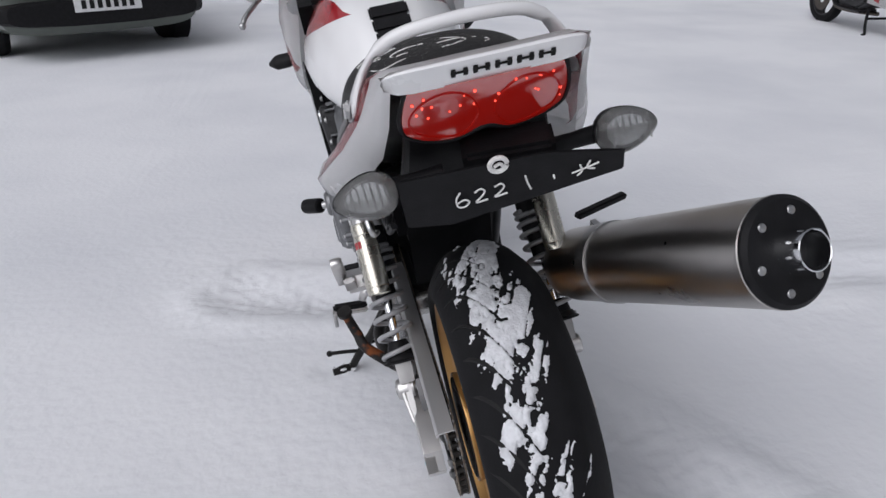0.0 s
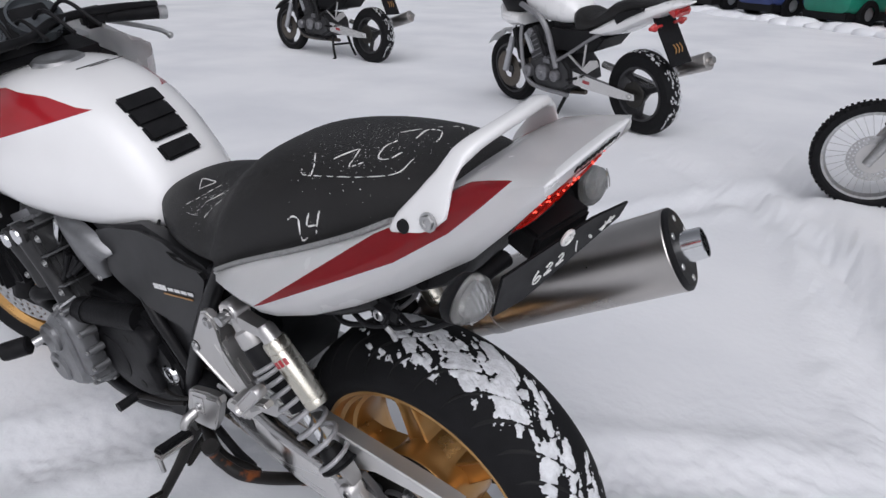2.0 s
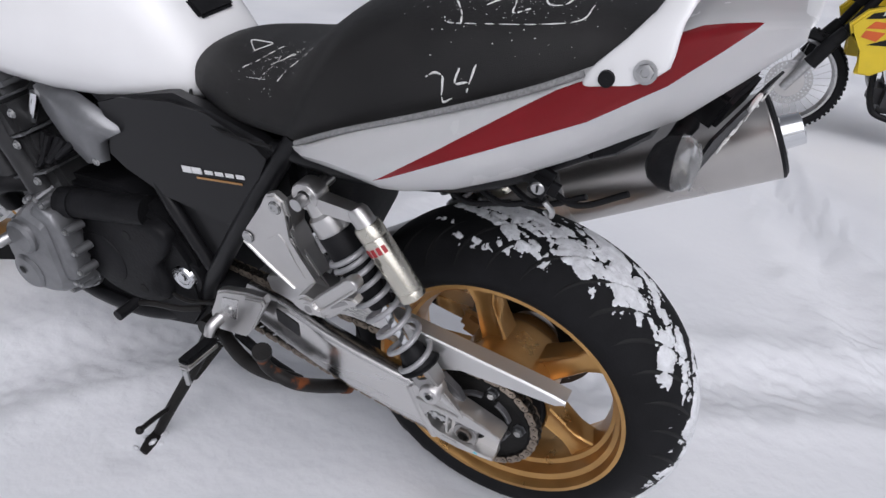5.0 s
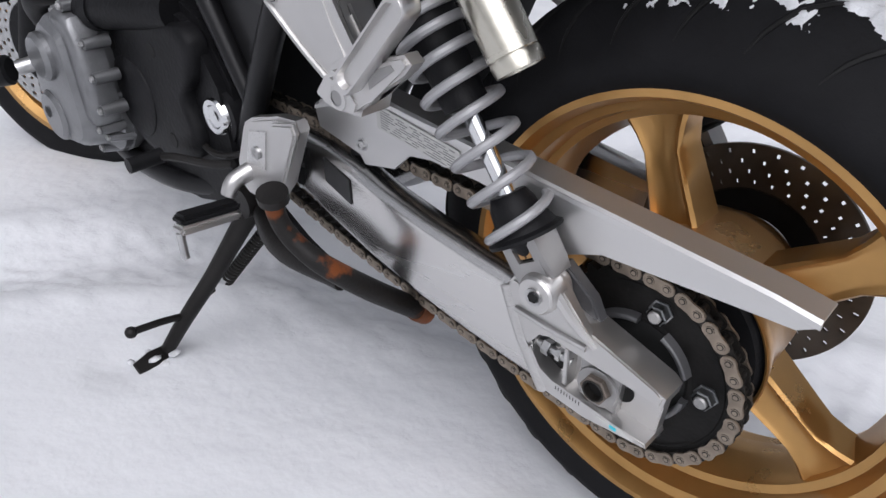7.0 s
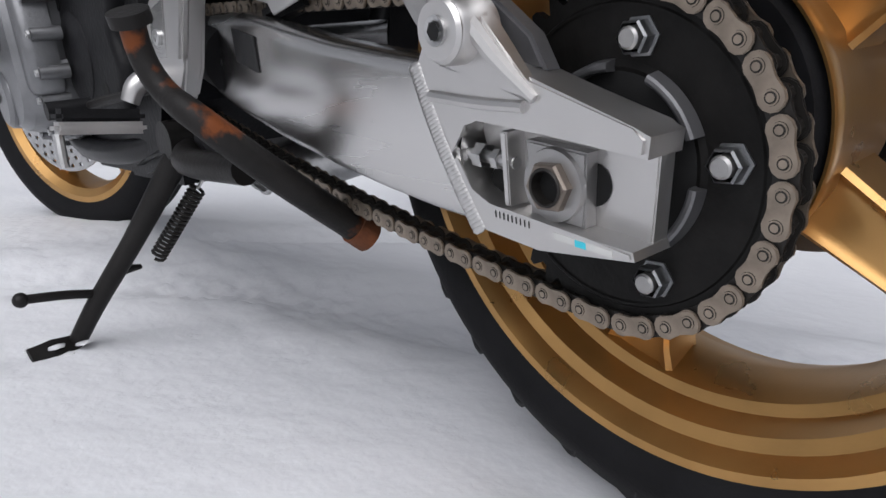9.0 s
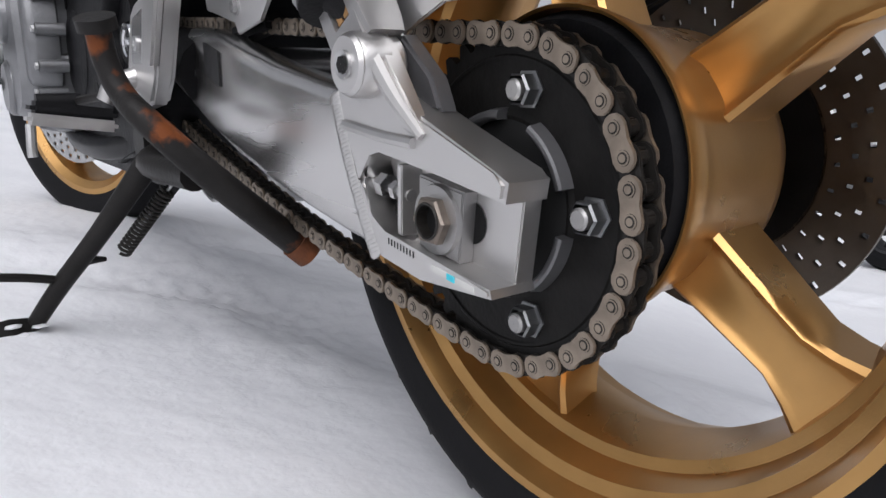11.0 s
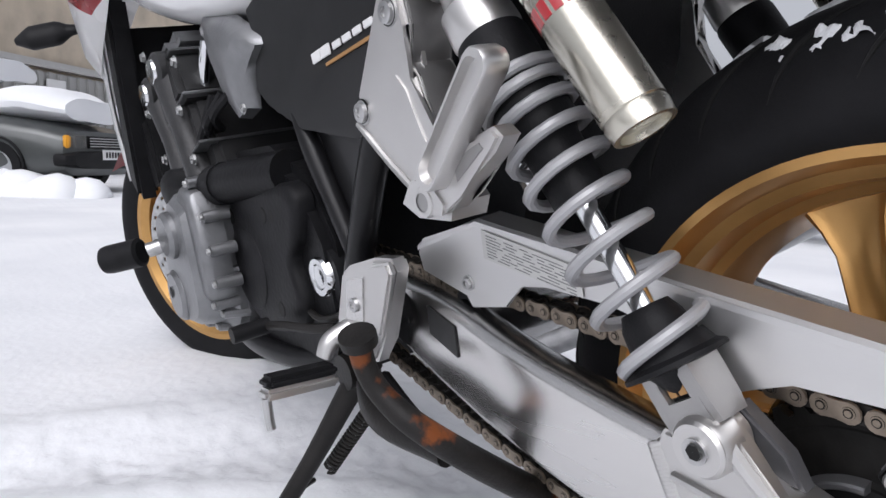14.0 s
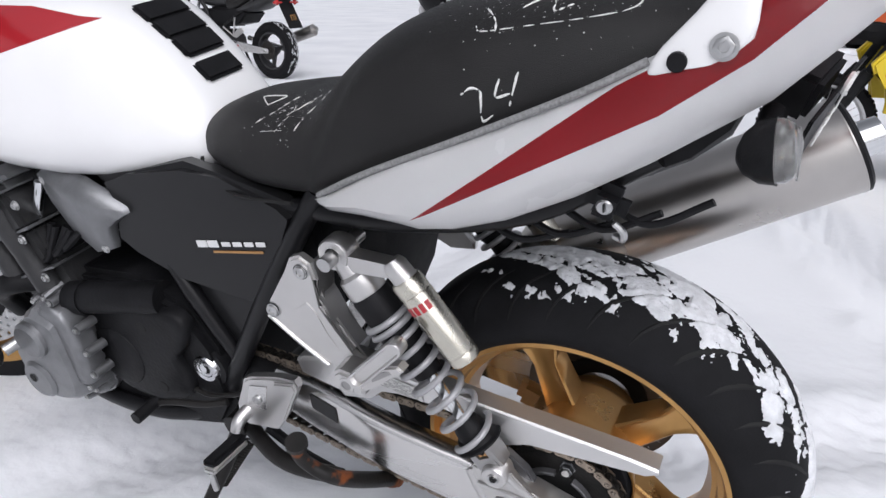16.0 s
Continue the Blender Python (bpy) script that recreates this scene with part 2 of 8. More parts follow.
def prism(outline, x0, x1, bevel=0.0, bm=None, inset=0.0):
    """A plate from an outline over (y, z), between x0 and x1, with bevelled rims."""
    bm = bm or bmesh.new()
    a = [bm.verts.new((x0, y, z)) for y, z in outline]
    b = [bm.verts.new((x1, y, z)) for y, z in outline]
    k = len(outline)
    fs = [bm.faces.new(a[::-1]), bm.faces.new(b)]
    for i in range(k):
        fs.append(bm.faces.new((a[i], a[(i + 1) % k], b[(i + 1) % k], b[i])))
    if bevel:
        es = list({e for f in fs[:2] for e in f.edges})
        bmesh.ops.bevel(bm, geom=es, offset=bevel, segments=2, affect='EDGES', clamp_overlap=True)
    return bm


def slab(corners, thick, bevel=0.0, bm=None):
    """A flat piece with the given 3D corners as its front, and a thickness along its normal's back."""
    bm = bm or bmesh.new()
    c = [Vector(p) for p in corners]
    nrm = (c[1] - c[0]).cross(c[2] - c[0]).normalized()
    a = [bm.verts.new(p) for p in c]
    b = [bm.verts.new(p - nrm * thick) for p in c]
    k = len(c)
    fs = [bm.faces.new(a), bm.faces.new(b[::-1])]
    for i in range(k):
        fs.append(bm.faces.new((a[i], b[i], b[(i + 1) % k], a[(i + 1) % k])))
    if bevel:
        es = list({e for f in fs for e in f.edges})
        bmesh.ops.bevel(bm, geom=es, offset=bevel, segments=2, affect='EDGES', clamp_overlap=True)
    return bm


def block(c, size, rot=(0, 0, 0), bevel=0.004, bm=None, seg=2):
    bm = bm or bmesh.new()
    r = bmesh.ops.create_cube(bm, size=1.0, matrix=pose(*c, *rot) @ Matrix.Diagonal((*size, 1)))
    if bevel:
        es = list({e for v in r["verts"] for e in v.link_edges})
        bmesh.ops.bevel(bm, geom=es, offset=bevel, segments=seg, affect='EDGES', clamp_overlap=True)
    return bm


def superring(y, hw, zb, zt, p=2.6, seg=28, cx=0.0, flatten=0.0):
    """A rounded cross-section, across x and z, at the length y."""
    zc, hz = (zb + zt) / 2, (zt - zb) / 2
    out = []
    for k in range(seg):
        t = 2 * math.pi * k / seg
        c, s = math.cos(t), math.sin(t)
        out.append(Vector((cx + hw * math.copysign(abs(c) ** (2 / p), c), y, zc + hz * math.copysign(abs(s) ** (2 / p), s))))
    return out


def bolt(c, axis, r=0.008, h=0.006, parent=None, name="bolt", material=None, hexa=True, flange=True):
    bm = bmesh.new()
    ax = Vector(axis).normalized()
    if flange:
        lathe([(0, 0), (0, r * 1.5), (h * 0.25, r * 1.5), (h * 0.3, r * 1.1)], c, ax, 16, bm)
    seg = 6 if hexa else 16
    lathe([(h * 0.25, r * 1.15), (h * 0.9, r * 1.15), (h, r), (h, r * 0.6), (h * 0.6, r * 0.55), (h * 0.6, 0.0001)], c, ax, seg, bm)
    return part(name, bm, material or M_STEEL, parent)


# ---- the motorcycle in front of the camera, leaning on its side stand ----
# Built upright about the rear axle: x to its right, y ahead, z up.
BIKE = empty("motorcycle", pose(0.009, 0.006, 0.29, -1.16, -10.3, 0.2), "white and red motorcycle with gold wheels on its side stand", "motorcycle")
WY, WZ = -0.006, 0.018      # rear wheel's centre

# rear tyre and rim
TX = 0.011                  # its middle plane
tyre_prof = [(-0.074, 0.222), (-0.083, 0.231), (-0.088, 0.239), (-0.0905, 0.249), (-0.088, 0.260), (-0.080, 0.273), (-0.071, 0.2845), (-0.060, 0.2985), (-0.049, 0.3085), (-0.035, 0.3155), (-0.020, 0.3195), (0, 0.3205)]
tyre_prof += [(-a * 1.05, r + 0.002 * min(1, -a / 0.03)) for a, r in tyre_prof[-2::-1]]


def tread_r(d):
    """The tread's radius, d metres off the tyre's middle."""
    return float(np.interp(abs(d), [0, 0.02, 0.035, 0.049, 0.060, 0.071, 0.080, 0.088], [0.3205, 0.3195, 0.3155, 0.3085, 0.2985, 0.2845, 0.273, 0.260]))


TYRE = part("rear_tyre", lathe(tyre_prof, (TX, WY, WZ), seg=96), M_RUBBER, BIKE, "wide black road tyre packed with snow", 60)

RIM = part("rear_rim", lathe([(-0.0825, 0.2235), (-0.0825, 0.2305), (-0.077, 0.2335), (-0.068, 0.228), (-0.050, 0.212), (0, 0.200), (0.050, 0.212), (0.068, 0.228), (0.077, 0.2335), (0.0825, 0.2305), (0.0825, 0.2235),
                              (0.075, 0.2195), (0.067, 0.2165), (0.062, 0.208), (0.040, 0.2035), (0.036, 0.196), (0, 0.186), (-0.036, 0.196), (-0.040, 0.2035), (-0.062, 0.208), (-0.067, 0.2165), (-0.075, 0.2195)],
                             (TX, WY, WZ), seg=96, close_profile=True), M_GOLD, BIKE, "gold-painted cast alloy rim", 38)
hub = lathe([(-0.066, 0.030), (-0.066, 0.0955), (-0.0745, 0.0965), (-0.0755, 0.0985), (-0.073, 0.0995), (-0.055, 0.0960), (-0.035, 0.0905), (0.030, 0.0885), (0.040, 0.0865), (0.046, 0.080), (0.048, 0.070), (0.080, 0.066), (0.086, 0.060), (0.086, 0.02)], (0, WY, WZ), seg=72)
part("hub", hub, M_GOLD, RIM, sharp=50)
part("rubber_damper", lathe([(-0.0655, 0.03), (-0.078, 0.032), (-0.078, 0.090), (-0.0665, 0.0953)], (0, WY, WZ), seg=48), M_BLACK, RIM)


def wheel_spoke(theta, parent, cy, cz, r0, r1, cx, material, wide=(0.030, 0.021), deep=(0.030, 0.022), name="spoke"):
    """A hollow-backed cast spoke that widens towards the hub."""
    u = Vector((0, math.cos(theta), math.sin(theta)))
    v = Vector((0, -math.sin(theta), math.cos(theta)))
    rings = []
    for k in range(9):
        t = k / 8
        r = r0 + (r1 - r0) * t
        w = wide[0] + (wide[1] - wide[0]) * min(1, t * 1.4) + (0.014 * max(0, (t - 0.8) / 0.2))
        w += 0.02 * max(0, 0.2 - t) / 0.2
        d = deep[0] + (deep[1] - deep[0]) * t
        x = cx[0] + (cx[1] - cx[0]) * t
        c = Vector((0, cy, cz)) + u * r
        sect = [(-d, -w * 0.86), (-d * 0.93, -w * 0.74), (-d * 0.80, -w * 0.55), (-d * 0.80, w * 0.55), (-d * 0.93, w * 0.74), (-d, w * 0.86), (-d * 0.88, w), (d * 0.7, w * 0.96), (d * 0.8, w * 0.8), (d * 0.8, -w * 0.8), (d * 0.7, -w * 0.96), (-d * 0.88, -w)]
        rings.append([c + Vector((x + a, 0, 0)) + v * b for a, b in sect])
    return part(name, loft(rings), material, parent, sharp=44)


for k in range(5):
    wheel_spoke(radians(72 + 72 * k), RIM, WY, WZ, 0.05, 0.196, (0.002, 0.0), M_GOLD, (0.027, 0.019))

def drilled_disc(x0, x1, r0, r1, n, holes):
    """A brake disc, both faces, with rows of real holes left open."""
    bm = bmesh.new()
    rows = len(holes)
    radii = np.linspace(r0, r1, rows * 2 + 2)
    for x in (x0, x1):
        vs = [[bm.verts.new((x, r * math.cos(2 * math.pi * k / n), r * math.sin(2 * math.pi * k / n))) for k in range(n)] for r in radii]
        for i in range(len(radii) - 1):
            for k in range(n):
                if i % 2 == 1 and (k + holes[i // 2]) % (n // 30) < max(2, n // 130):
                    continue
                bm.faces.new((vs[i][k], vs[i][(k + 1) % n], vs[i + 1][(k + 1) % n], vs[i + 1][k]))
    for r in (r0, r1):
        ring_faces(bm, [[Vector((x, r * math.cos(2 * math.pi * k / n), r * math.sin(2 * math.pi * k / n))) for k in range(n)] for x in (x0, x1)], True, False)
    return bm


# rear brake disc on the far side, drilled
bm = drilled_disc(0.108, 0.112, 0.078, 0.128, 360, [0, 4, 8, 2])
bmesh.ops.translate(bm, verts=bm.verts[:], vec=(0, WY, WZ))
part("rear_brake_disc", bm, M_DISC, RIM)
part("disc_carrier", lathe([(0.108, 0.05), (0.108, 0.080), (0.112, 0.080), (0.112, 0.05)], (0, WY, WZ), seg=48, close_profile=True), M_BLACK, RIM)
part("caliper_bracket", prism([(0.16, 0.02), (0.12, 0.06), (0.02, 0.03), (0.02, -0.02), (0.14, -0.03)], 0.118, 0.128, 0.003), M_CAST, RIM)
part("rear_caliper", block((0.125, 0.10, -0.02), (0.06, 0.09, 0.06), (20, 0, 0), 0.012), M_BADGEGOLD, RIM)

# snow packed into the tread
noise.seed_set(7)
bm = bmesh.new()
NA, NX = 420, 72
grid = []
for i in range(NA):
    row = []
    th = radians(60 + 182 * i / (NA - 1))
    for j in range(NX):
        d = -0.066 + 0.132 * j / (NX - 1)
        p = Vector((d * 20, th * 5.0 + d * 26, 3.1))
        q = noise.fractal(p, 0.9, 2.1, 6) + 0.30 * noise.noise(Vector((d * 80, th * 26 + d * 50, 9)))
        edge = 0.44 - (abs(d + 0.008) / 0.060) ** 2 * 0.75 - max(0, (76 - math.degrees(th)) / 20) - max(0, (math.degrees(th) - 224) / 14)
        run_in = min(1.0, max(0.0, (0.082 - abs(d)) / 0.070))
        lag = (th - (0.13 if d > 0 else 0) - 0.34 * run_in ** 1.5) % (2 * math.pi / 30)
        groove = 0.75 * max(0.0, 1 - min(lag, 2 * math.pi / 30 - lag) * 0.32 / 0.0055)
        q += 0.22 * noise.noise(Vector((d * 210, th * 70, 2.0)))
        h = q * 1.15 + edge - groove
        row.append((TX + d, th, tread_r(d), min(0.0048, max(-0.0015, 0.016 * (h - 0.20)))))
    grid.append(row)
vv = {}
for i in range(NA - 1):
    for j in range(NX - 1):
        cs = [(i, j), (i + 1, j), (i + 1, j + 1), (i, j + 1)]
        if max(grid[a][b][3] for a, b in cs) <= 0:
            continue
        f = []
        for a, b in cs:
            if (a, b) not in vv:
                x, th, r, h = grid[a][b]
                vv[a, b] = bm.verts.new((x, WY + (r + h) * math.cos(th), WZ + (r + h) * math.sin(th)))
            f.append(vv[a, b])
        bm.faces.new(f)
tagged(part("packed_snow", bm, M_SNOWCLUMP, TYRE, "white snow packed into the tread", 80), kind="stuff")
# tread grooves, slanted cuts over the shoulder
for k in range(30):
    th0 = 2 * math.pi * k / 30
    for sgn in (-1, 1):
        pts = []
        for i in range(7):
            t = i / 6
            x = sgn * (0.082 - 0.070 * t)
            th = th0 + (0.13 if sgn > 0 else 0) + 0.34 * t ** 1.5
            r = tread_r(x) - 0.0017
            pts.append((TX + x, WY + r * math.cos(th), WZ + r * math.sin(th)))
        bmg = tube(pts, [0.0014, 0.0040, 0.0048, 0.0044, 0.0034, 0.0022, 0.001], 6, per=2, flat=0.55)
        part("tread_groove", bmg, M_INKSHADE, TYRE)

# sprocket and its carrier
SX = -0.105
SPR = bmesh.new()
teeth = 39
outl = []
for k in range(teeth * 4):
    a = 2 * math.pi * k / (teeth * 4)
    outl.append((math.cos(a) * (0.0975 + (0.0055 if k % 4 in (0, 1) else -0.0025)), math.sin(a) * (0.0975 + (0.0055 if k % 4 in (0, 1) else -0.0025))))
prism(outl, SX - 0.0035, SX + 0.0035, 0, SPR)
SPROCKET = part("rear_sprocket", SPR, M_SPROCKET, BIKE, "dark oily steel rear sprocket")
part("carrier_ring", lathe([(SX - 0.0034, 0.049), (SX - 0.0048, 0.0535), (SX - 0.0034, 0.0575)], seg=48), M_SPROCKET, SPROCKET)
for k in range(5):                      # raised rim segments between the nuts
    a0 = radians(72 * k + 180 - 2.5 + 14)
    rg = []
    for i in range(13):
        a = a0 + radians(44) * i / 12
        rg.append([Vector((SX - x_, r_ * math.cos(a), r_ * math.sin(a))) for x_, r_ in ((0.0034, 0.0505), (0.0115, 0.0510), (0.0125, 0.0525), (0.0125, 0.0545), (0.0115, 0.0560), (0.0034, 0.0575))])
    part("carrier_segment", loft(rg), M_HUBGREY, SPROCKET)
# flat black disc painting the shade within the carrier's cavity
part("carrier_recess", lathe([(SX - 0.0045, 0.0001), (SX - 0.0045, 0.05), (SX - 0.0035, 0.052)], seg=48), M_INKSHADE, SPROCKET)
part("sprocket_step", lathe([(SX - 0.0045, 0.085), (SX - 0.0045, 0.0868), (SX - 0.0034, 0.088), (SX - 0.0034, 0.083)], seg=64), M_SPROCKET, SPROCKET)
for k in range(5):
    a = radians(72 * k + 180 - 2.5)
    c = (SX - 0.0035, 0.0706 * math.cos(a), 0.0706 * math.sin(a))
    nut = part("sprocket_nut", lathe([(0, 0.0115), (0.0015, 0.0117), (0.002, 0.0098), (0.0095, 0.0098), (0.0108, 0.0085)], c, (-1, 0, 0), 6), M_NUT, SPROCKET, sharp=20)
    part("stud_end", lathe([(0.0, 0.0062), (0.0125, 0.0062), (0.0138, 0.0048), (0.0138, 0.0001)], c, (-1, 0, 0), 16), M_CLEVIS, SPROCKET)

# chain, link by link, round both sprockets
PITCH = 0.015875
F = (0.66, 0.095)
RR, RF = 0.0986, 0.047
dx, dz = F[0], F[1]
base = math.atan2(dz, dx)
dist = math.hypot(dx, dz)
al = math.asin((RR - RF) / dist)
up_a, lo_a = base + math.pi / 2 - al, base - math.pi / 2 + al
run_ = math.sqrt(dist ** 2 - (RR - RF) ** 2)


def chain_at(s):
    """The place on the loop, s metres along: the upper run first, backwards round the rear sprocket, the lower run, the front."""
    wrap_r = (2 * math.pi - (up_a - lo_a))
    l1, l2, l3 = run_, wrap_r * RR, run_
    if s < l1:
        t = s / l1
        a = (F[0] + RF * math.cos(up_a), F[1] + RF * math.sin(up_a))
        b = (RR * math.cos(up_a), RR * math.sin(up_a))
        return a[0] + (b[0] - a[0]) * t, a[1] + (b[1] - a[1]) * t
    s -= l1
    if s < l2:
        a = up_a + s / RR
        return RR * math.cos(a), RR * math.sin(a)
    s -= l2
    if s < l3:
        t = s / l3
        a = (RR * math.cos(lo_a), RR * math.sin(lo_a))
        b = (F[0] + RF * math.cos(lo_a), F[1] + RF * math.sin(lo_a))
        sag = -0.016 * 4 * t * (1 - t)
        return a[0] + (b[0] - a[0]) * t, a[1] + (b[1] - a[1]) * t + sag
    s -= l3
    a = lo_a + s / RF
    return F[0] + RF * math.cos(a), F[1] + RF * math.sin(a)


loop = 2 * run_ + (2 * math.pi - (up_a - lo_a)) * RR + (up_a - lo_a) * RF
nlinks = int(round(loop / PITCH / 2)) * 2


def link_outline(h, waist):
    pts = []
    for end in (1, -1):
        for k in range(7):
            a = -math.pi / 2 + math.pi * k / 6
            pts.append((end * (PITCH / 2 + h * math.cos(a)), end * h * math.sin(a)))
        pts.append((0, end * waist))
    return pts


def link_mesh(name, outer):
    bm = bmesh.new()
    h, wst, off, th = (0.0074, 0.0052, 0.0088, 0.0022) if outer else (0.0076, 0.0058, 0.0056, 0.0022)
    for s in (-1, 1):
        prism(link_outline(h, wst), s * off - th / 2, s * off + th / 2, 0.0006, bm)
    if outer:
        for e in (-1, 1):
            lathe([(-0.0108, 0.0001), (-0.0108, 0.0022), (-0.0102, 0.0028), (0.0102, 0.0028), (0.0108, 0.0001)], (0, e * PITCH / 2, 0), (1, 0, 0), 10, bm)
            lathe([(-0.01015, 0.0028), (-0.0104, 0.0031), (-0.0104, 0.0040), (-0.0098, 0.0042)], (0, e * PITCH / 2, 0), (1, 0, 0), 12, bm)
    else:
        for e in (-1, 1):
            lathe([(-0.005, 0.005), (0.005, 0.005)], (0, e * PITCH / 2, 0), (1, 0, 0), 10, bm)
    bmesh.ops.recalc_face_normals(bm, faces=bm.faces[:])
    me = bpy.data.meshes.new(name)
    bm.to_mesh(me)
    bm.free()
    me.materials.append(M_CHAIN if outer else M_CHAINDARK)
    me.materials.append(M_CHAINDARK)
    for p in me.polygons:
        if abs(p.center.x) > 0.0099 and outer and abs(p.normal.x) < 0.95:
            p.material_index = 1
    return me


chain_bm = lathe([(SX + 0.02, 0.03), (SX + 0.02, RF - 0.004), (SX - 0.004, RF - 0.004), (SX - 0.004, 0.0001)], (0, F[0], F[1]), seg=34)
CHAIN = part("drive_chain", chain_bm, M_CHAINDARK, BIKE, "greasy steel drive chain round both sprockets")
me_out, me_in = link_mesh("outer_link", True), link_mesh("inner_link", False)
for k in range(nlinks):
    s0 = (k + 0.30) * loop / nlinks
    a, b = chain_at(s0 % loop), chain_at((s0 + loop / nlinks) % loop)
    ang = math.degrees(math.atan2(b[1] - a[1], b[0] - a[0]))
    lk = new("chain_link", me_out if k % 2 == 0 else me_in)
    lk.parent = CHAIN
    lk.matrix_basis = pose(SX, (a[0] + b[0]) / 2, (a[1] + b[1]) / 2, ang, 0, 0)

# swingarm: two box beams, welded end pieces, open axle slots
beam_top = [(0.112, 0.066), (0.16, 0.074), (0.23, 0.086), (0.29, 0.099), (0.345, 0.112), (0.40, 0.122), (0.47, 0.128)]
beam_low = [(0.066, -0.037), (0.110, -0.032), (0.165, -0.023), (0.235, -0.009), (0.315, 0.008), (0.40, 0.026), (0.50, 0.050)]


def beam_x(y):
    """The beam's outer face: it draws in towards the pivot."""
    return -0.155 + 0.022 * max(0, (y - 0.27) / 0.2) ** 1.3


def beam(sgn):
    rings = []
    for (yt, zt), (yb, zb) in zip(beam_top, beam_low):
        def at(f, off):
            y, z = yb + (yt - yb) * f, zb + (zt - zb) * f
            return Vector((-sgn * (beam_x(y) + off), y, z))
        rings.append([at(0, 0.008), at(0.03, 0.002), at(0.09, 0), at(0.5, -0.0006), at(0.88, 0), at(0.96, 0.003), at(1, 0.011), at(1, 0.028), at(0.95, 0.037), at(0.05, 0.037), at(0, 0.030)])
    return loft(rings)


SWING = part("swingarm", beam(-1), M_ALU, BIKE, "brushed aluminium box-section swingarm", 50)
part("far_beam", beam(1), M_ALU, SWING, sharp=50)
for sgn in (-1, 1):
    x0, x1 = (-0.160, -0.126) if sgn < 0 else (0.126, 0.160)
    bm = prism([(0.112, 0.064), (0.104, 0.076), (0.060, 0.070), (-0.048, 0.0275), (-0.0565, 0.0235), (-0.0545, 0.0125), (0.027, 0.0255), (0.060, 0.0325), (0.073, 0.0290), (0.079, 0.012), (0.085, 0.006)], x0, x1, 0.0025)
    part("axle_plate_upper", bm, M_CAST, SWING)
    bm = prism([(0.085, 0.0055), (0.079, 0.0115), (0.0775, 0.000), (0.070, -0.0125), (0.055, -0.0205), (-0.018, -0.0305), (-0.045, -0.0345), (-0.046, -0.0395), (0.019, -0.0430), (0.064, -0.036)], x0, x1, 0.0015)
    part("axle_plate_lower", bm, M_CAST, SWING)
    part("slot_floor", prism([(0.08, 0.032), (-0.0505, 0.0145), (-0.0440, -0.0365), (0.06, -0.03)], sgn * 0.1405, sgn * 0.1265, 0.001), M_CAST, SWING)
# holes aren't cut: black discs on the slot floor give their shade
part("floor_hole", lathe([(-0.1410, 0.0001), (-0.1410, 0.0125)], (0, -0.008, -0.006), seg=24), M_INKSHADE, SWING)
part("front_hole", lathe([(-0.1410, 0.0001), (-0.1410, 0.0095)], (0, 0.062, -0.010), seg=20), M_INKSHADE, SWING)
# weld bead of overlapping ripples
for k in range(42):
    t = k / 41
    y, z = 0.112 + (0.066 - 0.112) * t + 0.004 * math.sin(t * 3.1), 0.062 + (-0.036 - 0.062) * t
    bm = bmesh.new()
    bmesh.ops.create_uvsphere(bm, u_segments=8, v_segments=5, radius=1, matrix=pose(-0.1600, y, z, -25, 0, 0) @ Matrix.Diagonal((0.0022, 0.0064, 0.0034, 1)))
    part("weld_ripple", bm, M_CAST, SWING)
# axle, adjuster block and bolt
part("adjuster_block", prism([(0.030, 0.0185), (-0.0125, 0.0125), (-0.0085, -0.0290), (0.0300, -0.0240)], -0.151, -0.1395, 0.0012), M_CLEVIS, SWING)
part("adjuster_tab", prism([(0.0455, 0.0235), (0.0405, 0.0230), (0.0415, -0.0205), (0.0460, -0.0200)], -0.156, -0.1395, 0.0008), M_CAST, SWING)
part("axle_washer", lathe([(-0.1535, 0.012), (-0.1535, 0.0205), (-0.150, 0.0215)], (0, 0.0105, -0.006), seg=36), M_CLEVIS, SWING)
part("axle_nut", lathe([(-0.152, 0.0150), (-0.1580, 0.0148), (-0.1595, 0.0136), (-0.1595, 0.0112), (-0.152, 0.0112)], (0, 0.0105, -0.006), seg=6), M_AXLENUT, SWING, "hexagonal axle nut with brown oil film", 15)
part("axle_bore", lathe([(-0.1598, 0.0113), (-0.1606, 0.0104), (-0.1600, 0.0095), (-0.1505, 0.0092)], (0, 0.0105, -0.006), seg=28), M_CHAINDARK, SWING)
# black disc closes the shallow bore, its colour standing for shade deep inside
part("bore_end", lathe([(-0.1525, 0.0001), (-0.1525, 0.0098)], (0, 0.0105, -0.006), seg=20), M_INKSHADE, SWING)
part("adjuster_bolt", tube([(-0.149, 0.082, 0.009), (-0.149, 0.040, 0.004)], 0.0040, 10, False), M_STEEL, SWING)
part("adjuster_nut", lathe([(0, 0.0080), (0.008, 0.0080), (0.009, 0.0070), (0.009, 0.0001)], (-0.149, 0.064, 0.007), (0, 1, 0.1), 6), M_STEEL, SWING)
part("lock_nut", lathe([(0, 0.0001), (0, 0.0065), (0.005, 0.0065), (0.005, 0.0001)], (-0.149, 0.052, 0.0055), (0, 1, 0.1), 6), M_STEEL, SWING)
part("alignment_sticker", slab([(-0.1604, 0.005, -0.0340), (-0.1604, -0.034, -0.0385), (-0.1604, -0.034, -0.0350), (-0.1604, 0.005, -0.0300)], 0.0005), M_LABEL, SWING)
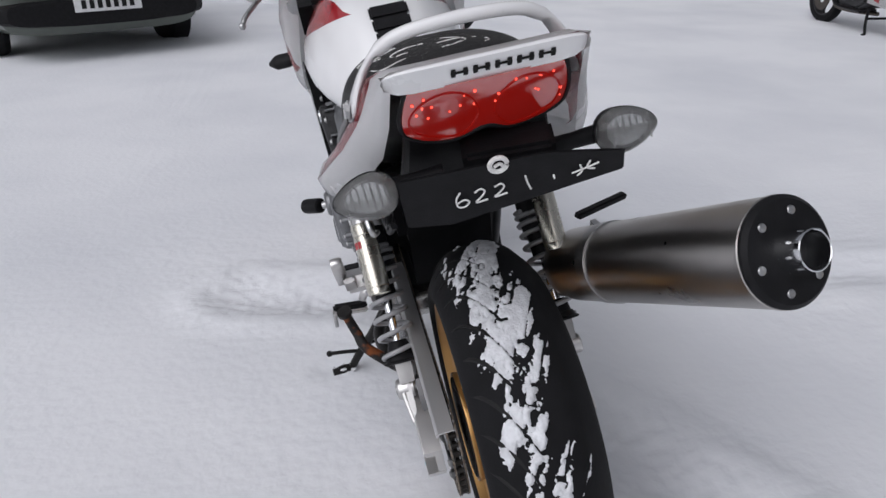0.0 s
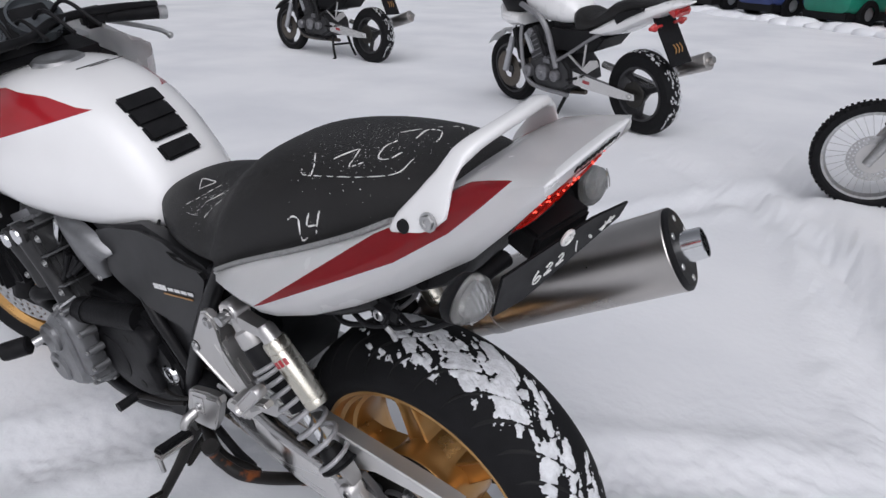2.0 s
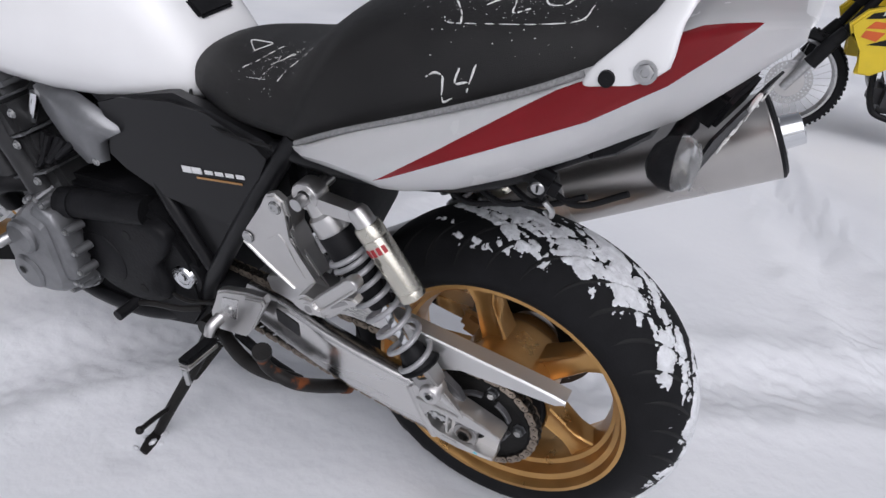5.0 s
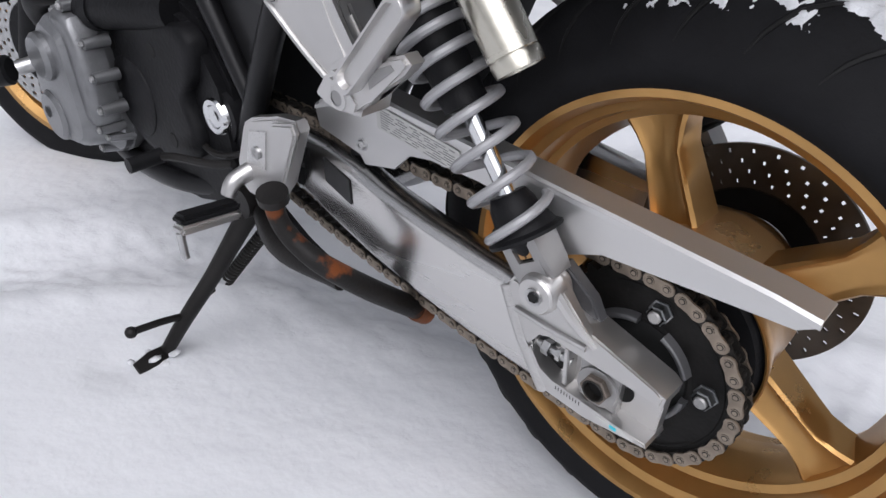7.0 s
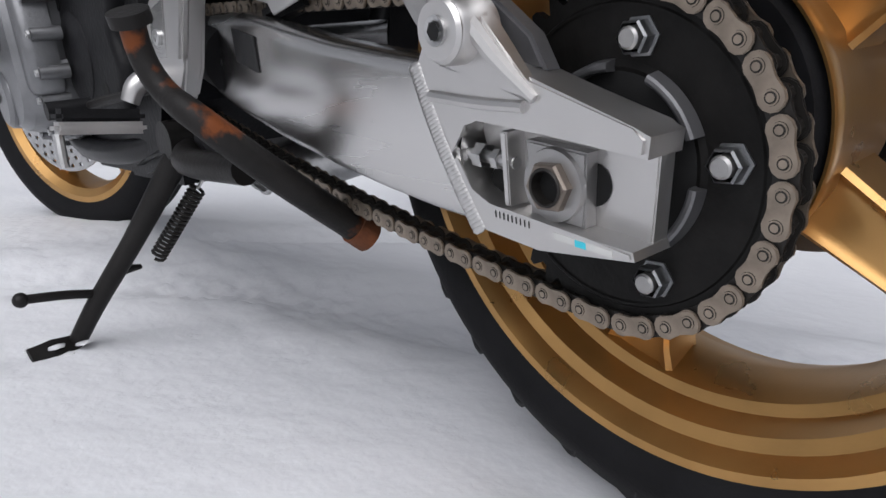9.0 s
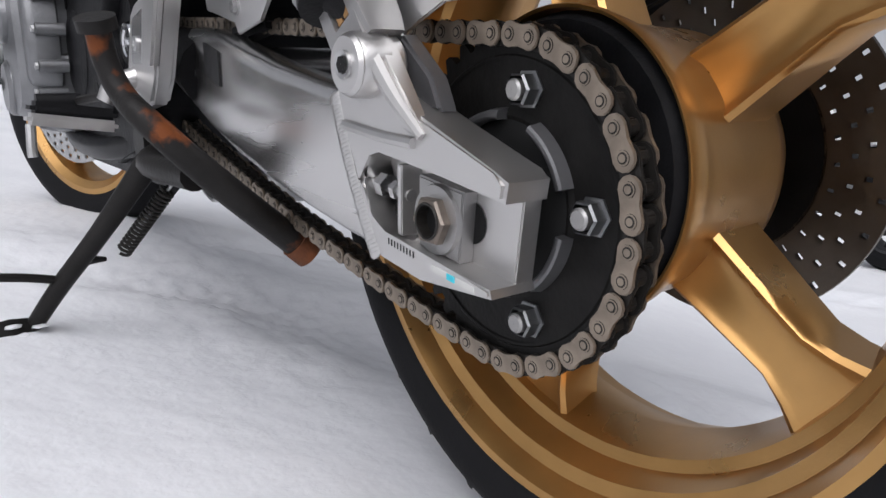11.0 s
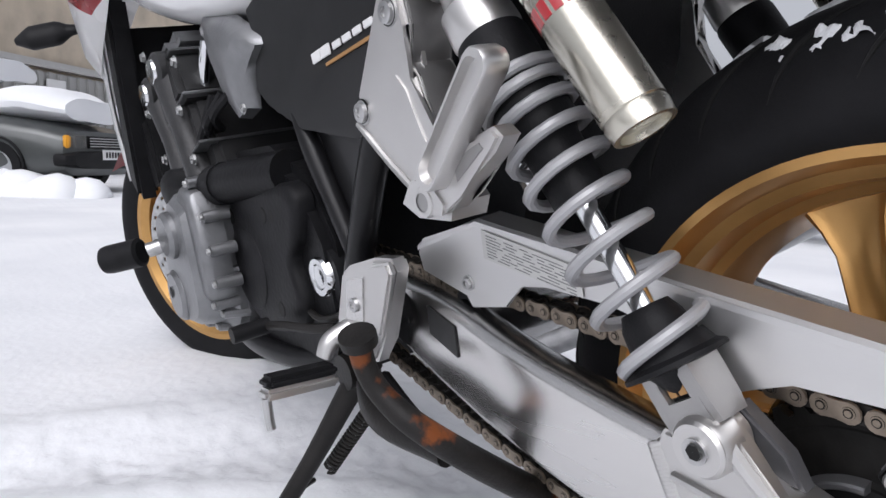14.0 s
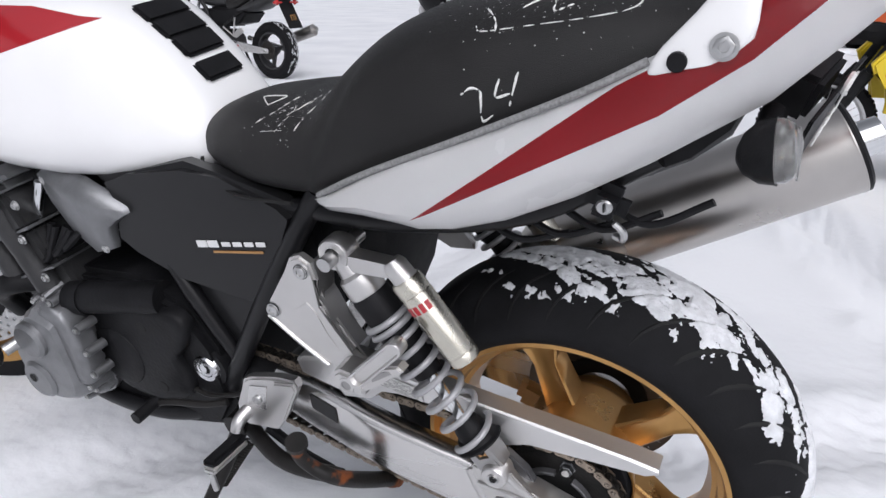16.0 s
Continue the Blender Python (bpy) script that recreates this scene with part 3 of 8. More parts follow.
part("sticker_mark", slab([(-0.1609, -0.010, -0.0358), (-0.1609, -0.017, -0.0366), (-0.1609, -0.017, -0.0330), (-0.1609, -0.010, -0.0322)], 0.0005), M_BLUE, SWING)
for k in range(9):
    y = 0.050 - 0.0033 * k
    zt_ = -0.0225 - 0.137 * (0.050 - y)
    part("scale_mark", slab([(-0.1604, y, zt_ - 0.0040), (-0.1604, y - 0.0006, zt_ - 0.0041), (-0.1604, y - 0.0006, zt_), (-0.1604, y, zt_)], 0.0004), M_INKSHADE, SWING)
# black warning label near the pivot
def on_beam(y, z, proud=0.0004):
    return (beam_x(y) - 0.0006 - proud, y, z)


lab = slab([on_beam(0.396, 0.108), on_beam(0.344, 0.097), on_beam(0.344, 0.066), on_beam(0.396, 0.078)], 0.0012)
LAB = part("warning_label", lab, M_BLACKLABEL, SWING, "small black warning label")
for k in range(6):
    z = 0.005 * k
    part("label_line", slab([on_beam(0.391, 0.1035 - z, 0.0008), on_beam(0.349, 0.0945 - z, 0.0008), on_beam(0.349, 0.0932 - z, 0.0008), on_beam(0.391, 0.1022 - z, 0.0008)], 0.0006), M_PRINT, LAB)
# pivot cross tube and rubber chain slider
part("pivot_tube", tube([(-0.13, 0.60, 0.115), (0.13, 0.60, 0.115)], 0.024, 20, False), M_BLACK, SWING)
part("beam_root", tube([(-0.105, 0.60, 0.11), (-0.11, 0.52, 0.095), (-0.115, 0.45, 0.08)], [0.030, 0.035, 0.038], 14), M_BLACK, SWING)
part("chain_slider", block((-0.112, 0.335, 0.122), (0.030, 0.075, 0.018), (-8, 0, 0), 0.006), M_BLACK, SWING)
part("cross_member", tube([(-0.12, 0.40, 0.07), (0.12, 0.40, 0.07)], 0.036, 18, False), M_ALU, SWING)

# aluminium chain guard: angle section with a wide front plate
gx = [(0.415, 0.160), (0.405, 0.175), (0.315, 0.200), (0.165, 0.178), (0.076, 0.165), (0.006, 0.155), (-0.069, 0.145), (-0.111, 0.139), (-0.142, 0.132), (-0.146, 0.1295), (-0.143, 0.127), (-0.131, 0.119), (0.03, 0.119), (0.055, 0.108), (0.075, 0.098), (0.083, 0.112), (0.10, 0.130), (0.165, 0.146), (0.232, 0.150), (0.262, 0.146), (0.285, 0.122), (0.335, 0.113), (0.34, 0.125), (0.41, 0.140)]
bm = prism(gx, -0.1335, -0.1300, 0.001)
GUARD = part("chain_guard", bm, M_GUARD, BIKE, "brushed aluminium chain guard above the chain")
gt = [(0.415, 0.166), (0.315, 0.199), (0.165, 0.177), (0.076, 0.164), (0.006, 0.1545), (-0.069, 0.1445), (-0.111, 0.1385), (-0.146, 0.131)]
rings = []
for y, z in gt:
    rings.append([Vector((x_, y, z + h_)) for x_, h_ in ((-0.1340, -0.004), (-0.1334, 0.0005), (-0.1300, 0.0030), (-0.104, 0.0042), (-0.104, 0.0020), (-0.1290, 0.0008), (-0.1312, -0.004))])
part("guard_top", loft(rings), M_GUARD, GUARD)
lb = slab([(-0.1346, 0.306, 0.193), (-0.1346, 0.190, 0.171), (-0.1346, 0.190, 0.147), (-0.1346, 0.306, 0.166)], 0.0006)
LB = part("maintenance_label", lb, M_LABEL, GUARD, "pale label with printed lines")
random.seed(8)
for k in range(8):
    y = 0.300
    while y > 0.200:
        w_ = random.uniform(0.008, 0.034)
        y2 = max(0.196, y - w_)
        z, z2 = 0.1885 - 0.0028 * k - (0.300 - y) * 0.19, 0.1885 - 0.0028 * k - (0.300 - y2) * 0.19
        part("print_line", slab([(-0.1351, y, z), (-0.1351, y2, z2), (-0.1351, y2, z2 - 0.0009), (-0.1351, y, z - 0.0009)], 0.0004), M_PRINT, LB)
        y = y2 - random.uniform(0.003, 0.010)
bolt((-0.1335, 0.335, 0.138), (-1, 0, 0), 0.0052, 0.005, GUARD)


# twin rear shocks with piggyback reservoirs
def rear_shock(sgn, parent):
    top, low = Vector((0.158 * sgn, 0.273, 0.411)), Vector((0.156 * sgn, 0.065, 0.082))
    ax = (low - top).normalized()
    L = (low - top).length
    body = lathe([(0.035, 0.021), (0.04, 0.026), (0.065, 0.0275), (0.075, 0.024)], top, ax, 28, caps=True)
    low_out = low + Vector((0.006 * sgn, 0, 0))
    S = part("rear_shock", body, M_CAST, parent, "twin shock absorber with silver spring and gold reservoir")
    eye = lathe([(-0.016, 0.012), (-0.016, 0.022), (-0.012, 0.0245), (0.012, 0.0245), (0.016, 0.022), (0.016, 0.012)], top, (1, 0, 0), 28, close_profile=True)
    part("top_eye", eye, M_CAST, S)
    part("top_bolt", tube([top + Vector((0.036 * sgn, 0.001, -0.003)), top - Vector((0.05 * sgn, 0, 0))], 0.0105, 16, False), M_STEEL, S)
    neck = tube([top + ax * 0.005, top + ax * 0.045], [0.017, 0.021], 16, False)
    part("top_neck", neck, M_CAST, S)
    part("damper_sleeve", lathe([(0.07, 0.0265), (0.075, 0.028), (0.150, 0.0275), (0.165, 0.0215), (0.212, 0.0205), (0.214, 0.007)], top, ax, 28), M_BLACK, S)
    part("damper_rod", lathe([(0.20, 0.0082), (L - 0.06, 0.0082)], top, ax, 20), M_CHROME, S)
    # spring: close coils above, open coils below
    side = Vector((1, 0, 0))
    up = ax.cross(side).normalized()
    side = up.cross(ax)
    s0, s1, turns = 0.112, L - 0.056, 8.6
    pts = []
    for k in range(int(turns * 16) + 1):
        t = k / (turns * 16)
        s = s0 + (s1 - s0) * (t ** 1.5 if t < 1 else 1)
        a = 2 * math.pi * turns * t + (0.6 if sgn < 0 else 2.5)
        pts.append(top + ax * s + (side * math.cos(a) + up * math.sin(a)) * 0.0318)
    part("spring", tube(pts, 0.0048, 10, False), M_SPRING, S)
    part("spring_seat", lathe([(L - 0.066, 0.012), (L - 0.066, 0.026), (L - 0.056, 0.0300), (L - 0.053, 0.0350), (L - 0.050, 0.0350), (L - 0.048, 0.020), (L - 0.03, 0.010)], top, ax, 28), M_BLACK, S)
    part("bump_rubber", lathe([(L - 0.092, 0.008), (L - 0.092, 0.0165), (L - 0.082, 0.021), (L - 0.060, 0.024)], top, ax, 20), M_BLACK, S)
    # lower clevis
    fork_ = bmesh.new()
    for s in (-1, 1):                      # two cheeks beside the window, and the bars above and below it
        rings = []
        for d, w_, t_ in [(L - 0.051, 0.0055, 0.0150), (L - 0.040, 0.0055, 0.0150), (L - 0.022, 0.0060, 0.0140), (L - 0.010, 0.0060, 0.0120)]:
            c = top + ax * d + up * (s * 0.0155)
            rings.append([c + side * a_ * t_ + up * b_ * w_ for a_, b_ in ((-1, -1), (-0.8, -1.1), (0.8, -1.1), (1, -1), (1, 1), (0.8, 1.1), (-0.8, 1.1), (-1, 1))])
        loft(rings, True, True, fork_)
    for d0, d1 in ((L - 0.051, L - 0.046), (L - 0.029, L - 0.010)):
        loft([[top + ax * d + side * a_ * 0.0145 + up * b_ * 0.016 for a_, b_ in ((-1, -1), (1, -1), (1, 1), (-1, 1))] for d in (d0, d1)], True, True, fork_)
    part("clevis", fork_, M_CLEVIS, S)
    # solid black core, the window's inner shade given as colour
    core = bmesh.new()
    loft([[top + ax * d + side * a_ * 0.009 + up * b_ * 0.0105 for a_, b_ in ((-1, -1), (1, -1), (1, 1), (-1, 1))] for d in (L - 0.047, L - 0.028)], True, True, core)
    part("clevis_cavity", core, M_INKSHADE, S)
    bar = bmesh.new()
    oc_ = side * (sgn * (1 if side.x > 0 else -1) * 0.0105)
    for o_ in (-0.0042, 0.0042):
        loft([[top + ax * d + oc_ + side * a_ * 0.002 + up * (o_ + b_ * 0.0030) for a_, b_ in ((-1, -1), (1, -1), (1, 1), (-1, 1))] for d in (L - 0.043, L - 0.032)], True, True, bar)
    part("damping_adjuster", bar, M_BADGEGOLD, S)
    part("adjuster", lathe([(L - 0.05, 0.0001), (L - 0.05, 0.0088), (L - 0.041, 0.0088), (L - 0.040, 0.0070), (L - 0.037, 0.0070), (L - 0.036, 0.0088), (L - 0.028, 0.0088), (L - 0.028, 0.0001)], top, ax, 20), M_BADGEGOLD, S)
    eye = lathe([(-0.017, 0.008), (-0.017, 0.0165), (-0.0145, 0.0185), (0.0145, 0.0185), (0.017, 0.0165), (0.017, 0.008)], low_out, (1, 0, 0), 28, close_profile=True)
    part("low_eye", eye, M_CAST, S)
    part("low_bolt", lathe([(-0.010, 0.0001), (-0.010, 0.005), (-0.018, 0.0055), (-0.019, 0.0085), (0.03, 0.0085)], low_out, (1 if sgn < 0 else -1, 0, 0), 16), M_STEEL, S)
    # black hexagon on the bolt head paints its socket's shade
    part("low_bolt_socket", lathe([(-0.0195, 0.0001), (-0.0195, 0.0055)], low_out, (1 if sgn < 0 else -1, 0, 0), 6), M_INKSHADE, S)
    # reservoir
    rt, rb = Vector((0.168 * sgn, 0.180, 0.408)), Vector((0.166 * sgn, 0.095, 0.280))
    ra = (rb - rt).normalized()
    RL = (rb - rt).length
    part("reservoir", lathe([(0.018, 0.0001), (0.018, 0.0195), (0.022, 0.0215), (0.040, 0.0215), (0.041, 0.0205), (0.044, 0.0215), (RL - 0.014, 0.0215), (RL - 0.013, 0.0205), (RL - 0.010, 0.0215), (RL, 0.0205), (RL, 0.017), (RL - 0.006, 0.016), (RL - 0.006, 0.0001)], rt, ra, 36), M_RESERVOIR, S, "champagne-gold gas reservoir")
    part("reservoir_head", lathe([(-0.012, 0.0001), (-0.012, 0.012), (-0.004, 0.016), (0.018, 0.017)], rt, ra, 24), M_CAST, S)
    part("bridge", loft([[top + ax * 0.012 + Vector((dx_ * 0.013, 0, dz_ * 0.013)) for dx_, dz_ in [(-1, -1), (1, -1), (1, 1), (-1, 1)]],
                         [rt + ra * 0.002 + Vector((dx_ * 0.011, 0, dz_ * 0.010)) for dx_, dz_ in [(-1, -1), (1, -1), (1, 1), (-1, 1)]]]), M_CAST, S)
    if sgn < 0:
        out_ = (Vector((-1, 0, 0)) - ra * ra.dot(Vector((-1, 0, 0)))).normalized()
        tan_ = ra.cross(out_)
        for k in range(5):
            bm = bmesh.new()
            a0, a1 = radians(-62 + 24 * k), radians(-62 + 24 * k + 17)
            loft([[rt + ra * (0.052 + e) + (out_ * math.cos(a) + tan_ * math.sin(a)) * r for e, r in ((0, 0.0214), (0, 0.02185), (0.013, 0.02185), (0.013, 0.0214))] for a in (a0, (a0 + a1) / 2, a1)], True, True, bm)
            part("maker_mark", bm, M_RED, S)
    return S


rear_shock(-1, BIKE)
rear_shock(1, BIKE)
# cast lug on the swingarm that carries the shock
part("shock_lug", prism([(0.088, 0.062), (0.088, 0.088), (0.076, 0.103), (0.058, 0.103), (0.046, 0.088), (0.012, 0.046), (0.016, 0.040), (0.05, 0.052)], -0.163, -0.152, 0.003), M_CAST, SWING)
part("shock_lug_boss", lathe([(-0.1772, 0.009), (-0.1772, 0.0175), (-0.174, 0.0195), (-0.158, 0.0205)], (0, 0.065, 0.082), seg=28), M_CAST, SWING)
part("shock_lug_rib", tube([(-0.168, 0.056, 0.092), (-0.165, 0.036, 0.066), (-0.161, 0.012, 0.042)], [0.006, 0.005, 0.003], 8), M_CAST, SWING)
part("lug_inner", prism([(0.088, 0.06), (0.086, 0.090), (0.06, 0.10), (0.03, 0.075), (0.02, 0.055)], -0.142, -0.128, 0.002), M_HUBGREY, SWING)
part("lug_web", tube([(-0.161, 0.098, 0.045), (-0.161, 0.055, 0.040), (-0.161, 0.020, 0.038)], 0.0035, 8), M_CAST, SWING)

# tail cowl: shell lofted over the subframe
cs = [  # y, bottom half-width, bottom z, belly half-width, belly z, top half-width, top z, crown z
    (0.290, 0.158, 0.462, 0.163, 0.468, 0.160, 0.474, 0.474),
    (0.262, 0.170, 0.463, 0.182, 0.474, 0.168, 0.486, 0.486),
    (0.20, 0.190, 0.474, 0.206, 0.492, 0.172, 0.518, 0.517),
    (0.15, 0.200, 0.477, 0.217, 0.496, 0.172, 0.540, 0.538),
    (0.115, 0.203, 0.473, 0.220, 0.500, 0.170, 0.554, 0.552),
    (0.08, 0.202, 0.476, 0.217, 0.508, 0.167, 0.568, 0.566),
    (0.02, 0.194, 0.492, 0.208, 0.526, 0.161, 0.592, 0.590),
    (-0.05, 0.176, 0.520, 0.192, 0.556, 0.152, 0.622, 0.620),
    (-0.12, 0.156, 0.556, 0.172, 0.594, 0.140, 0.656, 0.656),
    (-0.18, 0.138, 0.592, 0.152, 0.630, 0.128, 0.692, 0.698),
    (-0.22, 0.126, 0.616, 0.138, 0.656, 0.120, 0.714, 0.718),
    (-0.27, 0.114, 0.664, 0.124, 0.694, 0.112, 0.727, 0.728),
    (-0.317, 0.108, 0.713, 0.112, 0.722, 0.107, 0.732, 0.730),
]
rings = []
for y, hb, zb, hm, zm, ht, zt, zc in cs:
    half = [(hb * 0.96, zb), (hb + (hm - hb) * 0.45, zb + (zm - zb) * 0.25), (hm * 0.985, zb + (zm - zb) * 0.62), (hm, zm), (hm - (hm - ht) * 0.3, zm + (zt - zm) * 0.45),
            (ht + 0.006, zm + (zt - zm) * 0.82), (ht, zt - 0.002), (ht * 0.93, zt + 0.001), (ht * 0.55, (zt + zc * 2) / 3), (0.0, zc)]
    rings.append([Vector((-a, y, b)) for a, b in half] + [Vector((a, y, b)) for a, b in half[-2::-1]])
M_TAIL = paint_over(mat("white_tail_paint", (0.85, 0.85, 0.85), 0.26, 0, 0.02, 8, 0.02, 300, 0.6, 0.05),
                    [[(0.122, 0.492), (-0.085, 0.632), (-0.130, 0.656), (-0.130, 0.611)],
                     [(-0.128, 0.655), (-0.128, 0.610), (-0.202, 0.658), (-0.246, 0.698), (-0.282, 0.733), (-0.205, 0.727)]], RED, True, 0.1085)
bm = loft(rings, False, False)
bmesh.ops.solidify(bm, geom=bm.faces[:], thickness=0.003)
TAIL = part("tail_cowl", bm, M_TAIL, BIKE, "glossy white tail cowl with red stripes", 50)
part("cowl_trim", tube([(-0.163, 0.285, 0.478), (-0.171, 0.20, 0.521), (-0.165, 0.06, 0.578), (-0.153, -0.05, 0.624), (-0.141, -0.112, 0.654)], 0.0042, 10), M_PRINT, TAIL)

# tail light with lit lamps under a red lens
lamp_rows = [(0.0, 0.088, -0.303, 0.7065), (0.2, 0.094, -0.291, 0.690), (0.45, 0.098, -0.272, 0.668), (0.7, 0.094, -0.256, 0.648), (0.88, 0.080, -0.246, 0.636), (1.0, 0.058, -0.240, 0.629)]


def on_lamp(s_, t_, proud=0.0):
    """A spot on the tail light's glass: s_ across from -1 to 1, t_ from its upper edge down."""
    hw, y, z = (float(np.interp(t_, [r[0] for r in lamp_rows], [r[k] for r in lamp_rows])) for k in (1, 2, 3))
    notch = 0.011 * max(0.0, 1 - abs(s_) / 0.32) * max(0.0, (t_ - 0.6) / 0.4)
    return Vector((hw * s_, y - 0.009 * (1 - s_ * s_) - notch - proud, z + notch))


lens = [[on_lamp(-1 + k / 8, t_) for k in range(17)] for t_ in [j / 10 for j in range(11)]]
TLIGHT = part("tail_light", loft(lens, False, False), M_REDLENS, BIKE, "lit red tail light lens", 70)
part("lamp_reflector", loft([[Vector((p.x * 0.95, p.y + 0.022, p.z - 0.003)) for p in r] for r in lens], False, False), M_RED, TLIGHT)
part("lamp_rim", tube([on_lamp(s_, t_, -0.001) for s_, t_ in [(-1, 0), (-1, 0.25), (-1, 0.5), (-1, 0.75), (-1, 1), (-0.5, 1), (0, 1), (0.5, 1), (1, 1), (1, 0.75), (1, 0.5), (1, 0.25), (1, 0)]], 0.003, 6), M_BLACK, TLIGHT)
random.seed(4)
for s_ in (-1, 1):
    for k in range(11):                 # clusters of lit diodes, one in each half
        a_ = 0.5 + 0.42 * random.uniform(-1, 1)
        spot = on_lamp(s_ * a_, random.choice((0.18, 0.32, 0.42, 0.56)) + random.uniform(-0.05, 0.05), 0.0008)
        bm = bmesh.new()
        bmesh.ops.create_uvsphere(bm, u_segments=8, v_segments=6, radius=random.uniform(0.0011, 0.0019), matrix=pose(*spot))
        part("lamp", bm, M_LED, TLIGHT)
    bm = bmesh.new()                    # moulded bowl behind each half
    pts_ = [on_lamp(s_ * (0.50 + 0.40 * math.cos(a_)), 0.52 + 0.40 * math.sin(a_), 0.0006) for a_ in [2 * math.pi * k / 28 for k in range(29)]]
    part("bulb_bowl", tube(pts_, 0.0013, 5, False), M_REDLENS, TLIGHT)
# badge bar over the tail light: plain dark bars
rings = []
for x, k_ in [(-0.1095, 0.35), (-0.1060, 0.65), (-0.096, 0.90), (-0.080, 1.0), (0.080, 1.0), (0.096, 0.90), (0.1060, 0.65), (0.1095, 0.35)]:
    rings.append([Vector((x, -0.3095 + (y + 0.3095) * k_, 0.7235 + (z - 0.7235) * k_)) for y, z in [(-0.316, 0.7325), (-0.320, 0.7322), (-0.3222, 0.7300), (-0.3085, 0.7050), (-0.298, 0.7045), (-0.306, 0.7295)]])
part("tail_lip", loft(rings), M_WHITE, TAIL)
for k in range(5):
    x = -0.030 + 0.0235 * k
    bm = block((x, -0.3170, 0.7180), (0.0190, 0.0016, 0.0028), (29, 0, 0), 0.0005)
    block((x - 0.0065, -0.3170 + 0.0, 0.7180), (0.0050, 0.0016, 0.0100), (29, 0, 0), 0.0005, bm)
    block((x + 0.0065, -0.3170, 0.7180), (0.0050, 0.0016, 0.0100), (29, 0, 0), 0.0005, bm)
    part("badge_bar", bm, M_INKSHADE, TAIL)
# black undertail, plate bracket and mudguard
rings = []
for y, hw, z0, z1 in [(-0.222, 0.080, 0.690, 0.72), (-0.204, 0.088, 0.625, 0.70), (-0.185, 0.095, 0.580, 0.66), (-0.15, 0.10, 0.552, 0.61), (-0.08, 0.10, 0.515, 0.57), (0.05, 0.105, 0.480, 0.52), (0.15, 0.11, 0.445, 0.49), (0.24, 0.11, 0.415, 0.47)]:
    rings.append(superring(y, hw, z0, z1, 4, 20))
UNDER = part("undertail", loft(rings), M_BLACK, BIKE, "black plastic undertail and inner mudguard")
part("fender_inner", loft([[Vector((x, y, z)) for x in (-0.085, -0.05, 0, 0.05, 0.085)] for y, z in [(0.325, 0.15), (0.298, 0.21), (0.272, 0.265), (0.256, 0.325), (0.248, 0.385), (0.240, 0.43)]], False, False), M_BLACK, UNDER)
PLATE = part("plate_bracket", slab([(-0.115, -0.283, 0.620), (-0.115, -0.258, 0.545), (-0.06, -0.258, 0.540), (0.150, -0.262, 0.580), (0.150, -0.278, 0.612), (0.06, -0.285, 0.628)], 0.004, 0.002), M_BLACK, BIKE, "black plate bracket with white chalk marks")
part("plate_arm", block((0.02, -0.240, 0.618), (0.11, 0.05, 0.05), (20, 0, 0), 0.006), M_BLACK, PLATE)


def chalk(pts, parent, r=0.0022):
    return part("chalk_stroke", tube(pts, r, 6, True, per=5), M_CHALK, parent)


def on_plate(u, v):
    """A spot on the plate's face: u along x, v up the face, in metres from its middle."""
    c = Vector((0.01, -0.2745, 0.588))
    return c + Vector((1, -0.0, 0.10)) * u + Vector((0, -0.30, 0.95)) * v


for pts_ in ([(-0.058, 0.016), (-0.064, 0.002), (-0.063, -0.014), (-0.055, -0.017), (-0.049, -0.009), (-0.054, -0.002), (-0.063, -0.006)],
             [(-0.041, 0.008), (-0.034, 0.013), (-0.029, 0.006), (-0.034, -0.004), (-0.041, -0.014), (-0.027, -0.013)],
             [(-0.017, 0.010), (-0.009, 0.013), (-0.006, 0.005), (-0.012, -0.005), (-0.018, -0.012), (-0.003, -0.010)],
             [(0.020, 0.017), (0.022, 0.0), (0.025, -0.015)],
             [(0.074, -0.004), (0.090, 0.0), (0.106, 0.005)], [(0.084, 0.010), (0.086, -0.004), (0.080, -0.012)], [(0.096, 0.013), (0.092, 0.0), (0.101, -0.006)]):
    chalk([on_plate(u + 0.004, v * 0.72 - 0.003) for u, v in pts_], PLATE, 0.0012)
chalk([on_plate(-0.005 + 0.010 * math.cos(a), 0.036 + 0.010 * math.sin(a)) for a in [0.6 * k for k in range(11)]], PLATE, 0.0032)
chalk([on_plate(-0.010, 0.034), on_plate(-0.003, 0.037), on_plate(0.0, 0.032)], PLATE, 0.0022)
chalk([on_plate(0.056, -0.004), on_plate(0.058, -0.004)], PLATE, 0.003)
# the bracket is bent a little to one side
bent = Matrix.Translation((0.02, -0.27, 0)) @ Matrix.Rotation(radians(-11), 4, 'Z') @ Matrix.Translation((-0.02, 0.27, 0))
for ob in [PLATE] + list(PLATE.children):
    ob.data.transform(bent)


